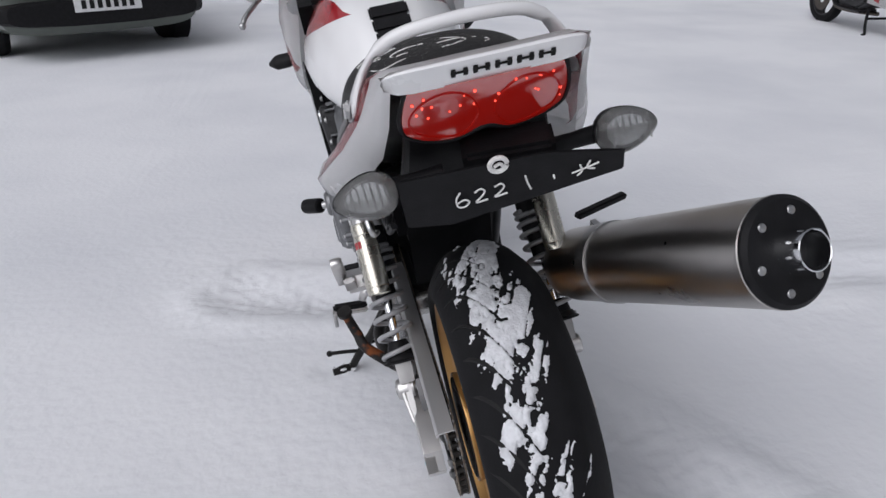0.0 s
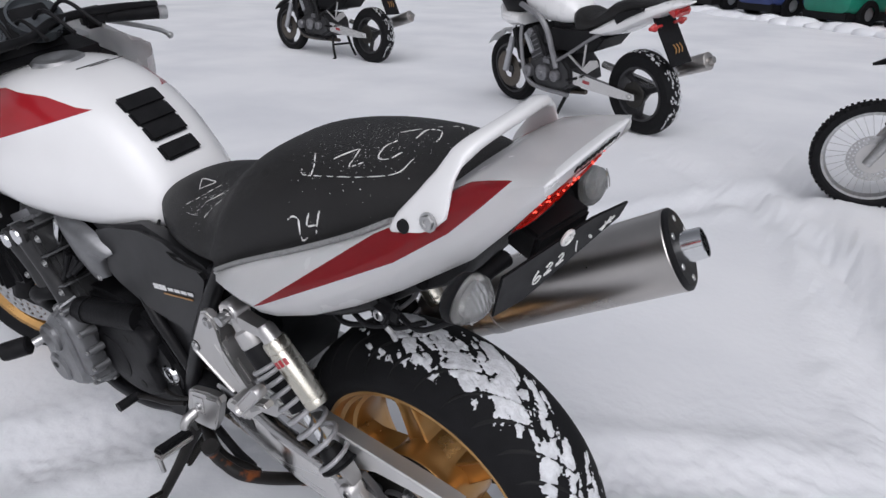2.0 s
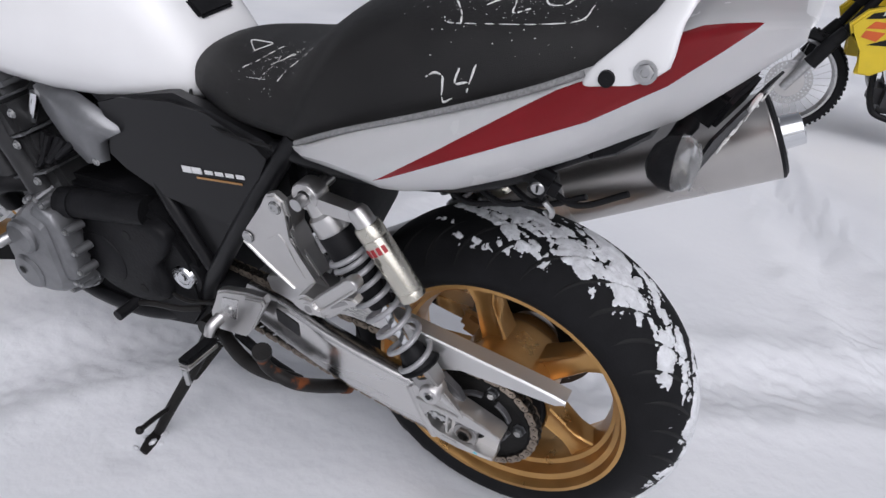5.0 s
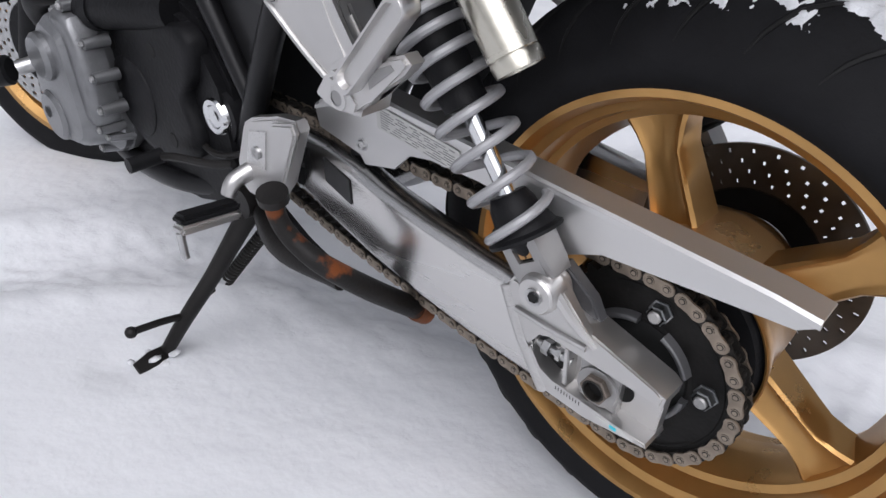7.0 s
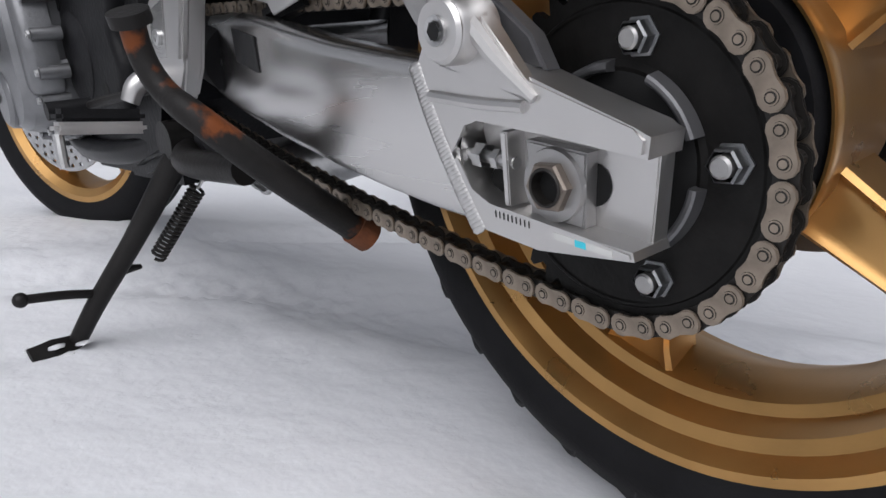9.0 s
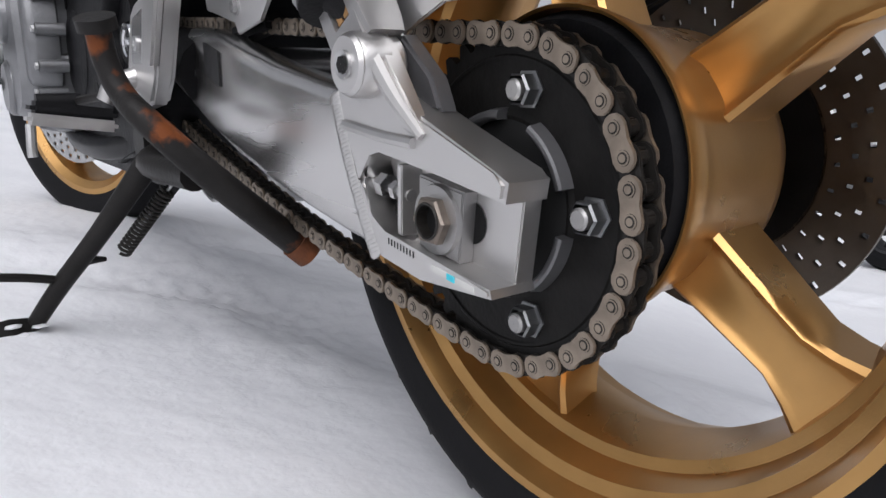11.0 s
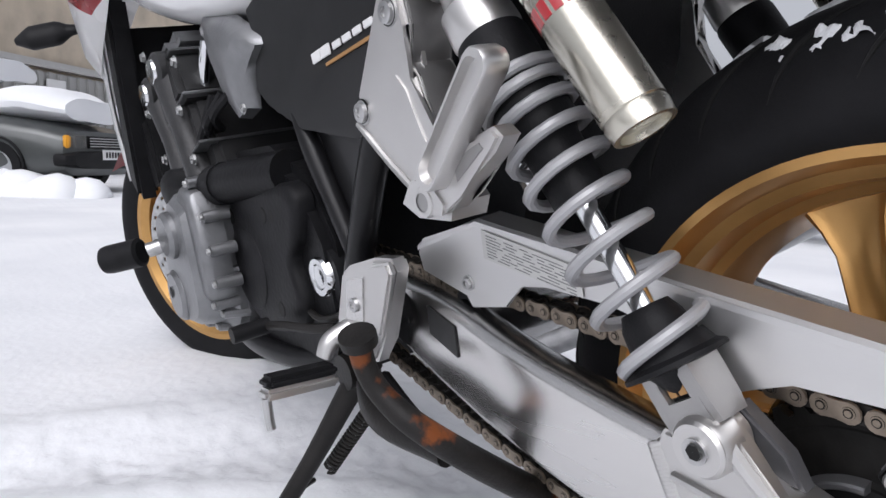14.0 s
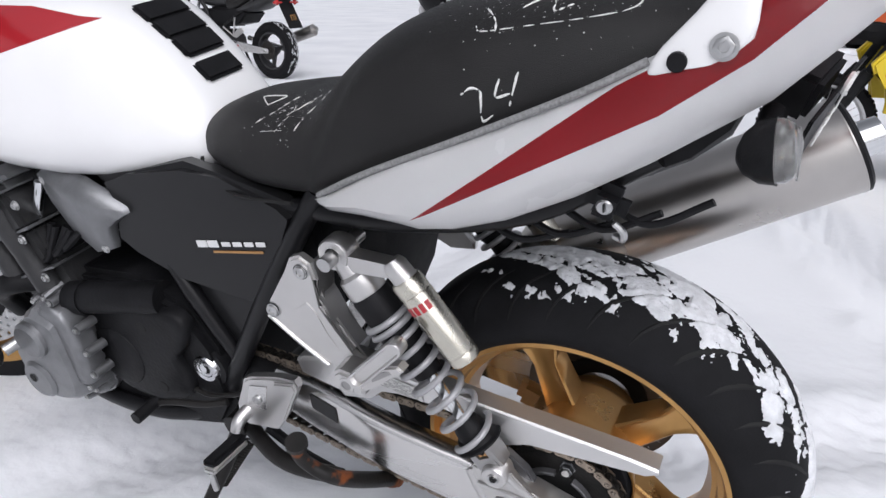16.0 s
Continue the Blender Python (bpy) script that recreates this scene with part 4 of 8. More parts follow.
# indicators on stalks
def indicator(c, out, parent, face=(0, -1, 0.15), name="indicator", smoke=False):
    c, out, fa = Vector(c), Vector(out).normalized(), Vector(face).normalized()
    up = out.cross(fa).normalized()
    rings = []
    for k, (d, s) in enumerate([(-0.034, 0.25), (-0.028, 0.62), (-0.015, 0.93), (0.0, 1.0), (0.006, 1.0)]):
        rings.append([c - fa * d * -1 + (out * math.cos(a) * 0.041 + up * math.sin(a) * (0.030 - 0.008 * math.cos(a))) * s for a in [2 * math.pi * i / 24 for i in range(24)]])
    body = part(name, loft(rings[:4]), M_BLACK, parent, "black indicator with clear ribbed lens", 45)
    rings = []
    for d, s in [(0.0, 0.99), (0.008, 0.96), (0.014, 0.80), (0.017, 0.45), (0.018, 0.05)]:
        rings.append([c + fa * d + (out * math.cos(a) * 0.040 + up * math.sin(a) * (0.029 - 0.008 * math.cos(a))) * s for a in [2 * math.pi * i / 24 for i in range(24)]])
    part("lens", loft(rings), M_LENS, body, "clear lens")
    part("reflector", loft([[c + fa * 0.002 + (out * math.cos(a) * 0.025 + up * math.sin(a) * (0.018 - 0.004 * math.cos(a))) * s for a in [2 * math.pi * i / 24 for i in range(24)]] for s in (1.0, 0.02)], True, False), M_CHROME, body)
    for k in range(7):
        o = -0.024 + 0.008 * k
        part("lens_rib", tube([c + fa * 0.0165 + out * o + up * 0.016, c + fa * 0.0185 + out * o, c + fa * 0.0165 + out * o - up * 0.016], 0.0011, 5), M_LENS, body)
    part("stalk", tube([c - fa * 0.018 - out * 0.02, c - fa * 0.016 - out * 0.065, c - fa * 0.012 - out * 0.10], [0.013, 0.011, 0.013], 12), M_BLACK, body)
    return body


indicator((-0.152, -0.232, 0.600), (-1, 0, -0.05), BIKE)
indicator((0.180, -0.226, 0.608), (1, 0, 0.05), BIKE)

# passenger grab rail: one bow over the seat's end
rings = []
foot_rows = [  # height, front and rear end along the flank, distance from the middle, half-thickness
    (0.6445, -0.113, -0.140, 0.1440, 0.0030), (0.6510, -0.112, -0.170, 0.1440, 0.0058), (0.6600, -0.116, -0.188, 0.1415, 0.0062), (0.6720, -0.124, -0.201, 0.1385, 0.0066), (0.6860, -0.137, -0.2030, 0.1340, 0.0068),
    (0.7000, -0.150, -0.2030, 0.1275, 0.0072), (0.7140, -0.161, -0.2040, 0.1195, 0.0078), (0.7265, -0.171, -0.2080, 0.1105, 0.0084)]
bow_rows = [(-0.0960, -0.1960, 0.7385, 0.0150), (-0.0790, -0.2040, 0.7475, 0.0140), (-0.0560, -0.2110, 0.7530, 0.0130), (-0.0290, -0.2150, 0.7555, 0.0125), (0.0, -0.2165, 0.7565, 0.0125)]


def rounded(p, wide, thin, k=18):
    return [p + wide * math.copysign(abs(math.cos(a)) ** 0.75, math.cos(a)) + thin * math.copysign(abs(math.sin(a)) ** 0.75, math.sin(a)) for a in [2 * math.pi * i / k for i in range(k)]]


rings = []
for z, y0, y1, x, th_ in foot_rows:
    rings.append(rounded(Vector((-x, (y0 + y1) / 2, z)), Vector((0, (y1 - y0) / 2, 0.004)), Vector((th_, 0, th_ * 0.25))))
bow_path = smooth_path([r[:3] for r in bow_rows], 4)
for i, p in enumerate(bow_path):
    d = (bow_path[min(i + 1, len(bow_path) - 1)] - bow_path[max(i - 1, 0)]).normalized()
    hw = float(np.interp(i / (len(bow_path) - 1) * 4, range(5), [r[3] for r in bow_rows]))
    wide = Vector((0, -1, 0.12)) - d * d.dot(Vector((0, -1, 0.12)))
    wide.normalize()
    rings.append(rounded(p, wide * hw, wide.cross(d).normalized() * -0.0080))
rings += [[Vector((-v.x, v.y, v.z)) for v in r] for r in rings[-2::-1]]
GRAB = part("grab_rail", loft(rings), M_WHITE, BIKE, "white passenger grab rail", 50)
for s in (-1, 1):
    bolt((s * 0.1460, -0.178, 0.6700), (s, 0, 0.15), 0.0085, 0.006, GRAB)
    part("plug", lathe([(0, 0.0001), (0, 0.009), (-0.006, 0.010)], (s * 0.1505, -0.139, 0.6560), (s, 0, 0.1), 18), M_BLACK, GRAB)

# seat
ss = [(0.565, 0.060, 0.490, 0.535), (0.55, 0.082, 0.480, 0.553), (0.50, 0.112, 0.462, 0.571), (0.44, 0.138, 0.456, 0.580), (0.38, 0.155, 0.455, 0.587), (0.32, 0.163, 0.466, 0.602), (0.27, 0.164, 0.490, 0.648), (0.22, 0.163, 0.515, 0.684),
      (0.16, 0.160, 0.545, 0.708), (0.08, 0.156, 0.583, 0.724), (0.0, 0.148, 0.620, 0.731), (-0.08, 0.130, 0.650, 0.733), (-0.13, 0.112, 0.680, 0.727), (-0.16, 0.092, 0.695, 0.719), (-0.168, 0.075, 0.700, 0.712)]
ss = [(y, hw, zb - 0.042 * min(1, max(0, (0.34 - y) / 0.1)) * min(1, max(0, (y + 0.20) / 0.08)), zt) for y, hw, zb, zt in ss]
fine = []
for k in range(len(ss) - 1):            # smooth the sections along the seat
    p0, p1, p2, p3 = ss[max(0, k - 1)], ss[k], ss[k + 1], ss[min(len(ss) - 1, k + 2)]
    for j in range(6):
        u = j / 6
        fine.append(tuple(0.5 * (2 * b + (c - a) * u + (2 * a - 5 * b + 4 * c - d) * u * u + (3 * b - a - 3 * c + d) * u ** 3) for a, b, c, d in zip(p0, p1, p2, p3)))
ss = fine + [ss[-1]]
rings = [superring(y, hw, zb, zt, 2.7, 48) for y, hw, zb, zt in ss]
for (y, hw, zb, zt), r in zip(ss, rings):
    for v in r:                         # flanks lean in towards the top
        f = (v.z - zb) / max(1e-6, zt - zb)
        v.x *= 1 - 0.20 * max(0, f - 0.35)
        # the rider's part is set in behind the pillion part's front edge
        e = min(1, max(0, (y - 0.215 - 0.5 * (0.66 - v.z)) / 0.022))
        v.x *= 1 - 0.055 * e * e * (3 - 2 * e) * min(1, max(0, (0.50 - y) / 0.12))
SEAT = part("seat", loft(rings), M_SEAT, BIKE, "black vinyl two-level seat with white chalk marks", 60)
part("seat_seam", tube([(-0.1645, 0.33, 0.478), (-0.150, 0.44, 0.470), (-0.118, 0.52, 0.486), (-0.07, 0.566, 0.51)], 0.003, 6), M_INKSHADE, SEAT)

# tank
tk = [(0.530, 0.080, 0.478, 0.545), (0.545, 0.104, 0.466, 0.578), (0.60, 0.128, 0.452, 0.648), (0.66, 0.150, 0.445, 0.700), (0.72, 0.170, 0.442, 0.730), (0.80, 0.192, 0.442, 0.750), (0.88, 0.210, 0.452, 0.757), (0.96, 0.218, 0.468, 0.755), (1.04, 0.212, 0.490, 0.742), (1.10, 0.185, 0.515, 0.718), (1.13, 0.14, 0.54, 0.688)]
rings = [superring(y, hw, zb, zt, 3.6, 48) for y, hw, zb, zt in tk]
for (y, hw, zb, zt), r in zip(tk, rings):
    for v in r:
        f = (v.z - zb) / (zt - zb)
        v.x *= 1 - 0.60 * max(0, f - 0.42)
M_TANK = paint_over(mat("white_tank_paint", (0.80, 0.80, 0.80), 0.24, 0, 0.02, 8, 0.02, 300, 0.7, 0.05),
                    [[(0.690, 0.702), (0.798, 0.726), (0.935, 0.734), (1.05, 0.72), (1.03, 0.615)]], RED)
TANK = part("fuel_tank", loft(rings), M_TANK, BIKE, "glossy white fuel tank with red flashes", 60)
part("filler_cap", lathe([(0, 0.0001), (0.006, 0.03), (0.006, 0.048), (0.0, 0.055), (-0.01, 0.055)], (0.0, 0.93, 0.759), (0, -0.06, 1), 32), M_STEEL, TANK)
for s in (-1, 1):
    part("tank_text_bar", block((0.012 * s + 0.03, 0.815 - 0.006 * s, 0.7535), (0.075, 0.0028, 0.001), (4, 0, 0), 0), M_INKSHADE, TANK)
for k in range(4):                      # segmented rubber pad
    y0 = 0.656 - 0.0290 * k
    ztop = float(np.interp(y0, [0.53, 0.545, 0.60, 0.66, 0.72], [0.545, 0.578, 0.648, 0.700, 0.730]))
    sl = math.degrees(math.atan2(0.048, 0.06)) + (6 if k > 1 else 0)
    part("tank_pad", block((0.004, y0, ztop + 0.001), (0.090 - 0.003 * k, 0.0415, 0.011), (sl, 0, 0), 0.005), M_BLACK, TANK, "black rubber tank pad segment")

# side cover, silver throttle-body cover and badge
sc = [(0.74, 0.462), (0.66, 0.476), (0.545, 0.505), (0.47, 0.49), (0.37, 0.465), (0.345, 0.445), (0.350, 0.43), (0.396, 0.365), (0.430, 0.308), (0.455, 0.274), (0.475, 0.272), (0.60, 0.298), (0.69, 0.322), (0.728, 0.35), (0.722, 0.38), (0.70, 0.40), (0.68, 0.415)]
for sgn in (-1, 1):
    bm = prism(sc, sgn * 0.150, sgn * 0.110, 0.011)
    for v in bm.verts:
        v.co.x *= 1 + 0.10 * max(0, (0.42 - v.co.z)) - 0.35 * max(0, v.co.z - 0.44) * 2
    SC = part("side_cover", bm, M_GREY, BIKE, "dark metallic grey side cover")
    if sgn < 0:
        for k in range(6):
            y, z = 0.531 - 0.0225 * k, 0.375 + 0.0036 * k
            big = k < 2
            part("badge_bar", block((-0.1525, y - (0.0 if big else 0.004), z), (0.002, 0.021 if big else 0.0175, 0.012 if big else 0.0075), (-9, 0, 0), 0.0006), M_BADGE, SC)
        part("badge_line", block((-0.1525, 0.462, 0.372), (0.0016, 0.10, 0.004), (-9, 0, 0), 0.0004), M_BADGEGOLD, SC)
    oc = [(0.862, 0.462), (0.845, 0.472), (0.76, 0.458), (0.675, 0.418), (0.672, 0.408), (0.70, 0.392), (0.725, 0.375), (0.735, 0.330), (0.775, 0.318), (0.82, 0.355), (0.85, 0.41)]
    bm = bmesh.new()
    cy, cz = 0.77, 0.40
    ring0 = [Vector((sgn * 0.142, y, z)) for y, z in oc]
    ring1 = [Vector((sgn * 0.160, cy + (y - cy) * 0.97, cz + (z - cz) * 0.96)) for y, z in oc]
    ring2 = [Vector((sgn * 0.174, cy - 0.01 + (y - cy) * 0.45, cz + 0.015 + (z - cz) * 0.40)) for y, z in oc]
    loft([ring0, ring1, ring2], True, True, bm)
    OC = part("throttle_cover", bm, M_COVER, BIKE, "satin aluminium throttle-body cover", 60)
    bolt((sgn * 0.161, 0.846, 0.450), (sgn, 0, 0), 0.006, 0.004, OC)
    bolt((sgn * 0.161, 0.748, 0.334), (sgn, 0, 0), 0.006, 0.004, OC)
part("coolant_pipe", tube([(-0.150, 0.875, 0.44), (-0.156, 0.885, 0.41), (-0.158, 0.905, 0.37), (-0.160, 0.922, 0.335)], 0.009, 12), M_CHROME, BIKE, "short chromed pipe")

# frame tubes
FR = part("bike_frame", tube([(-0.125, 0.315, 0.48), (-0.138, 0.358, 0.41), (-0.145, 0.445, 0.275), (-0.140, 0.545, 0.115), (-0.130, 0.60, 0.025)], 0.0165, 14), M_GLOSSBLACK, BIKE, "black-painted tubular steel bike frame")
part("strut", tube([(-0.140, 0.635, 0.335), (-0.143, 0.595, 0.265), (-0.142, 0.535, 0.150)], [0.010, 0.014, 0.012], 12), M_GLOSSBLACK, FR)
part("gusset", prism([(0.40, 0.35), (0.61, 0.32), (0.545, 0.165), (0.52, 0.155)], -0.134, -0.122, 0.003), M_GREY, FR)
part("lower_rail", tube([(-0.13, 0.60, 0.0), (-0.165, 0.75, -0.02), (-0.165, 0.93, -0.01), (-0.14, 1.05, 0.06)], 0.016, 12), M_GLOSSBLACK, FR)
part("down_tube", tube([(-0.14, 1.05, 0.06), (-0.12, 1.08, 0.25), (-0.06, 1.06, 0.55)], 0.018, 12), M_GLOSSBLACK, FR)
part("seat_rail", tube([(-0.125, 0.36, 0.45), (-0.135, 0.2, 0.455), (-0.13, 0.02, 0.49), (-0.11, -0.12, 0.57)], 0.014, 12), M_GLOSSBLACK, FR)
for s in (1,):
    part("far_tube", tube([(0.125, 0.33, 0.47), (0.138, 0.375, 0.40), (0.142, 0.46, 0.27), (0.135, 0.555, 0.10), (0.125, 0.62, 0.02)], 0.017, 12), M_GLOSSBLACK, FR)
    part("far_lower_rail", tube([(0.13, 0.60, 0.0), (0.165, 0.75, -0.02), (0.165, 0.93, -0.01), (0.14, 1.05, 0.06)], 0.016, 12), M_GLOSSBLACK, FR)
    part("far_seat_rail", tube([(0.125, 0.36, 0.45), (0.135, 0.2, 0.455), (0.13, 0.02, 0.49), (0.11, -0.12, 0.57)], 0.014, 12), M_GLOSSBLACK, FR)
part("pivot_cap", lathe([(0, 0.0001), (0.002, 0.012), (0.002, 0.015), (0.0035, 0.017), (0.004, 0.024), (-0.002, 0.0285), (-0.01, 0.0295)], (-0.160, 0.600, 0.114), (-1, 0, 0), 28), M_CHROME, FR, "round chromed pivot cap")
part("pivot_cap_ring", lathe([(0.0, 0.029), (0.0, 0.040), (-0.03, 0.042)], (-0.156, 0.600, 0.114), (-1, 0, 0), 28), M_BLACK, FR)

# rear footrest hanger
hg = [(0.335, 0.405), (0.318, 0.412), (0.302, 0.402), (0.297, 0.375), (0.304, 0.345), (0.296, 0.334), (0.284, 0.297), (0.262, 0.262), (0.240, 0.245), (0.242, 0.230), (0.290, 0.226), (0.342, 0.258), (0.393, 0.298), (0.394, 0.312), (0.380, 0.325)]
bm = prism(hg, -0.190, -0.172, 0.004)
HANG = part("footrest_hanger", bm, M_CAST, BIKE, "cast aluminium passenger footrest hanger")
part("hanger_panel", prism([(0.345, 0.318), (0.318, 0.338), (0.306, 0.325), (0.294, 0.290), (0.276, 0.262), (0.300, 0.250), (0.330, 0.278)], -0.1912, -0.184, 0.001), M_CAST, HANG)
part("hanger_flange", prism([(0.300, 0.402), (0.295, 0.375), (0.302, 0.345), (0.294, 0.334), (0.282, 0.297), (0.260, 0.262), (0.265, 0.258), (0.289, 0.296), (0.301, 0.332), (0.309, 0.346), (0.303, 0.376), (0.306, 0.400)], -0.184, -0.146, 0.001), M_CLEVIS, HANG)
part("hanger_rib", tube([(-0.1905, 0.392, 0.300), (-0.191, 0.345, 0.262), (-0.192, 0.300, 0.232)], 0.0035, 8), M_CAST, HANG)
for y_, z_ in ((0.317, 0.388), (0.382, 0.311)):
    part("bolt_seat", lathe([(0, 0.0115), (0.0012, 0.0118), (0.0016, 0.0105), (0.0004, 0.0098)], (-0.190, y_, z_), (-1, 0, 0), 24), M_INKSHADE, HANG)
bolt((-0.190, 0.317, 0.388), (-1, 0, 0), 0.008, 0.005, HANG, hexa=False)
bolt((-0.190, 0.382, 0.310), (-1, 0, 0), 0.008, 0.005, HANG, hexa=False)
pa_, pb_ = Vector((0, 0.222, 0.262)), Vector((0, 0.155, 0.332))
pu_ = (pb_ - pa_).normalized()
pv_ = Vector((1, 0, 0)).cross(pu_)


def peg_ring(x, half, k0, k1):
    """A long rounded outline along the folded footrest."""
    out = []
    for end, c in ((1, pb_ + pu_ * k1), (-1, pa_ - pu_ * k0)):
        for k in range(7):
            a = math.pi * k / 6
            out.append(Vector((x, 0, 0)) + c + pu_ * end * half * math.sin(a) + pv_ * end * half * math.cos(a))
    return out


part("passenger_footrest", loft([peg_ring(-0.220, 0.0100, 0, 0), peg_ring(-0.223, 0.0115, 0, 0), peg_ring(-0.2385, 0.0115, 0, 0), peg_ring(-0.2405, 0.0105, 0, 0), peg_ring(-0.2405, 0.0085, -0.004, -0.004), peg_ring(-0.2345, 0.0070, -0.005, -0.005)]), M_CAST, HANG, sharp=40)
part("footrest_fork", prism([(0.225, 0.228), (0.205, 0.248), (0.164, 0.276), (0.155, 0.286), (0.163, 0.293), (0.210, 0.278), (0.240, 0.250)], -0.226, -0.206, 0.003), M_CAST, HANG)
# darker grey patch, slightly proud, colours in a recess's shade
part("fork_recess", prism([(0.204, 0.256), (0.172, 0.279), (0.176, 0.283), (0.206, 0.271)], -0.2268, -0.222, 0.0005), M_CLEVIS, HANG)
part("footrest_pivot", prism([(0.268, 0.254), (0.256, 0.262), (0.232, 0.258), (0.216, 0.240), (0.222, 0.226), (0.262, 0.226), (0.282, 0.236)], -0.228, -0.186, 0.005), M_CAST, HANG)
part("pivot_recess", lathe([(-0.2295, 0.0075), (-0.2292, 0.0115), (-0.226, 0.0125)], (0, 0.246, 0.240), seg=24), M_CAST, HANG)
part("pivot_pin", lathe([(-0.2288, 0.0001), (-0.2288, 0.0075)], (0, 0.246, 0.240), seg=20), M_CLEVIS, HANG)

# rider's footrest, bracket, change lever
fb = [(0.492, 0.140), (0.475, 0.150), (0.420, 0.165), (0.385, 0.168), (0.380, 0.155), (0.425, 0.075), (0.445, 0.048), (0.505, 0.040), (0.525, 0.055), (0.515, 0.085)]
FB = part("footrest_bracket", prism(fb, -0.185, -0.165, 0.004), M_CAST, BIKE, "cast aluminium rider footrest bracket")
part("bracket_recess", prism([(0.478, 0.135), (0.440, 0.143), (0.455, 0.088), (0.495, 0.088)], -0.1868, -0.180, 0.001), M_ALU, FB)
part("bracket_strip", prism([(0.383, 0.1665), (0.423, 0.158), (0.449, 0.086), (0.416, 0.082), (0.378, 0.154)], -0.1905, -0.182, 0.003), M_CAST, FB)
bolt((-0.185, 0.468, 0.108), (-1, 0, 0), 0.007, 0.005, FB, hexa=False)
part("footrest_arm", tube([(-0.180, 0.498, 0.075), (-0.204, 0.503, 0.066), (-0.214, 0.506, 0.050)], [0.012, 0.011, 0.009], 12), M_CAST, FB)
PEG = part("rider_footrest", block((-0.248, 0.502, 0.030), (0.085, 0.024, 0.012), (0, 8, 4), 0.004), M_CAST, BIKE, "rider footrest with black rubber top")
part("rubber_pad", block((-0.246, 0.503, 0.041), (0.082, 0.027, 0.014), (0, 8, 4), 0.005), M_BLACK, PEG)
part("feeler", tube([(-0.286, 0.500, 0.03), (-0.288, 0.497, 0.005), (-0.288, 0.496, -0.002)], 0.005, 10), M_STEEL, PEG)
LEV = part("gear_lever", tube([(-0.170, 0.56, 0.06), (-0.185, 0.60, 0.055), (-0.195, 0.66, 0.05), (-0.205, 0.70, 0.045)], 0.006, 10), M_STAND, BIKE, "black steel gear change lever")
part("toe_rubber", tube([(-0.200, 0.70, 0.045), (-0.250, 0.70, 0.045)], 0.011, 12, False), M_BLACK, LEV)
part("shift_rod", tube([(-0.165, 0.52, 0.085), (-0.168, 0.60, 0.062), (-0.165, 0.655, 0.070)], 0.0045, 8), M_STAND, LEV)

# centre stand, folded up, with rust
CST = part("centre_stand", tube([(-0.252, 0.338, 0.122), (-0.246, 0.345, 0.088), (-0.237, 0.336, 0.060), (-0.224, 0.308, 0.036), (-0.172, 0.298, -0.018), (-0.098, 0.292, -0.086)], [0.0105, 0.0105, 0.0108, 0.012, 0.0135, 0.0135], 14), M_STANDRUST, BIKE, "black steel centre stand with rust patches")
part("step_knob", tube([(-0.2505, 0.340, 0.114), (-0.2530, 0.337, 0.124)], 0.0165, 16, False), M_STAND, CST)
part("stand_foot", tube([(-0.108, 0.293, -0.076), (-0.094, 0.292, -0.089)], 0.0160, 14, False), M_RUST, CST, "rusty stand foot")
# black disc on the foot's end in place of a shaded hole
part("foot_hole", lathe([(0, 0.0001), (0, 0.004)], (-0.0925, 0.2915, -0.0905), (0.7, 0, -0.7), 10), M_INKSHADE, CST)
part("far_leg", tube([(0.05, 0.33, 0.0), (0.10, 0.29, -0.086)], 0.0145, 12), M_STAND, CST)
part("stand_bar", tube([(-0.12, 0.60, -0.01), (-0.19, 0.45, -0.01), (-0.185, 0.33, -0.012)], 0.014, 12), M_STAND, CST)
part("return_spring", tube([(-0.150, 0.50, 0.005), (-0.165, 0.42, -0.012), (-0.172, 0.36, -0.02)], 0.0095, 10), M_BLACK, CST)
part("spring_hook", tube([(-0.172, 0.36, -0.02), (-0.168, 0.335, -0.035), (-0.17, 0.315, -0.028)], 0.0028, 6), M_STEEL, CST)

# side stand with its spring
SST = part("side_stand", tube([(-0.135, 0.560, 0.010), (-0.164, 0.572, -0.030), (-0.215, 0.596, -0.105), (-0.262, 0.620, -0.170), (-0.290, 0.636, -0.214)], [0.020, 0.015, 0.0120, 0.011, 0.010], 12), M_STAND, BIKE, "black steel side stand planted in the snow")
part("stand_tang", tube([(-0.258, 0.619, -0.162), (-0.295, 0.617, -0.152), (-0.337, 0.614, -0.144)], 0.0052, 10), M_STAND, SST)
bm = bmesh.new()
bmesh.ops.create_uvsphere(bm, u_segments=12, v_segments=8, radius=0.0085, matrix=pose(-0.338, 0.614, -0.144))
part("tang_ball", bm, M_STAND, SST)
part("stand_sole", tube([(-0.287, 0.636, -0.214), (-0.315, 0.630, -0.214), (-0.343, 0.622, -0.210)], [0.009, 0.014, 0.009], 14, flat=0.3), M_STAND, SST)
random.seed(17)
bm = bmesh.new()
for k in range(5):
    bmesh.ops.create_icosphere(bm, subdivisions=1, radius=1, matrix=pose(random.uniform(-0.345, -0.285), random.uniform(0.612, 0.650), -0.214 + random.uniform(-0.006, 0.006)) @ Matrix.Diagonal((random.uniform(0.004, 0.011), random.uniform(0.004, 0.011), random.uniform(0.0012, 0.003), 1)))
tagged(part("clinging_snow", bm, M_SNOWCLUMP, SST, "snow clinging to the stand's foot", 80), kind="stuff")
pts = []
a0, a1 = Vector((-0.118, 0.545, -0.020)), Vector((-0.193, 0.622, -0.146))
axs = (a1 - a0).normalized()
s1 = axs.orthogonal().normalized()
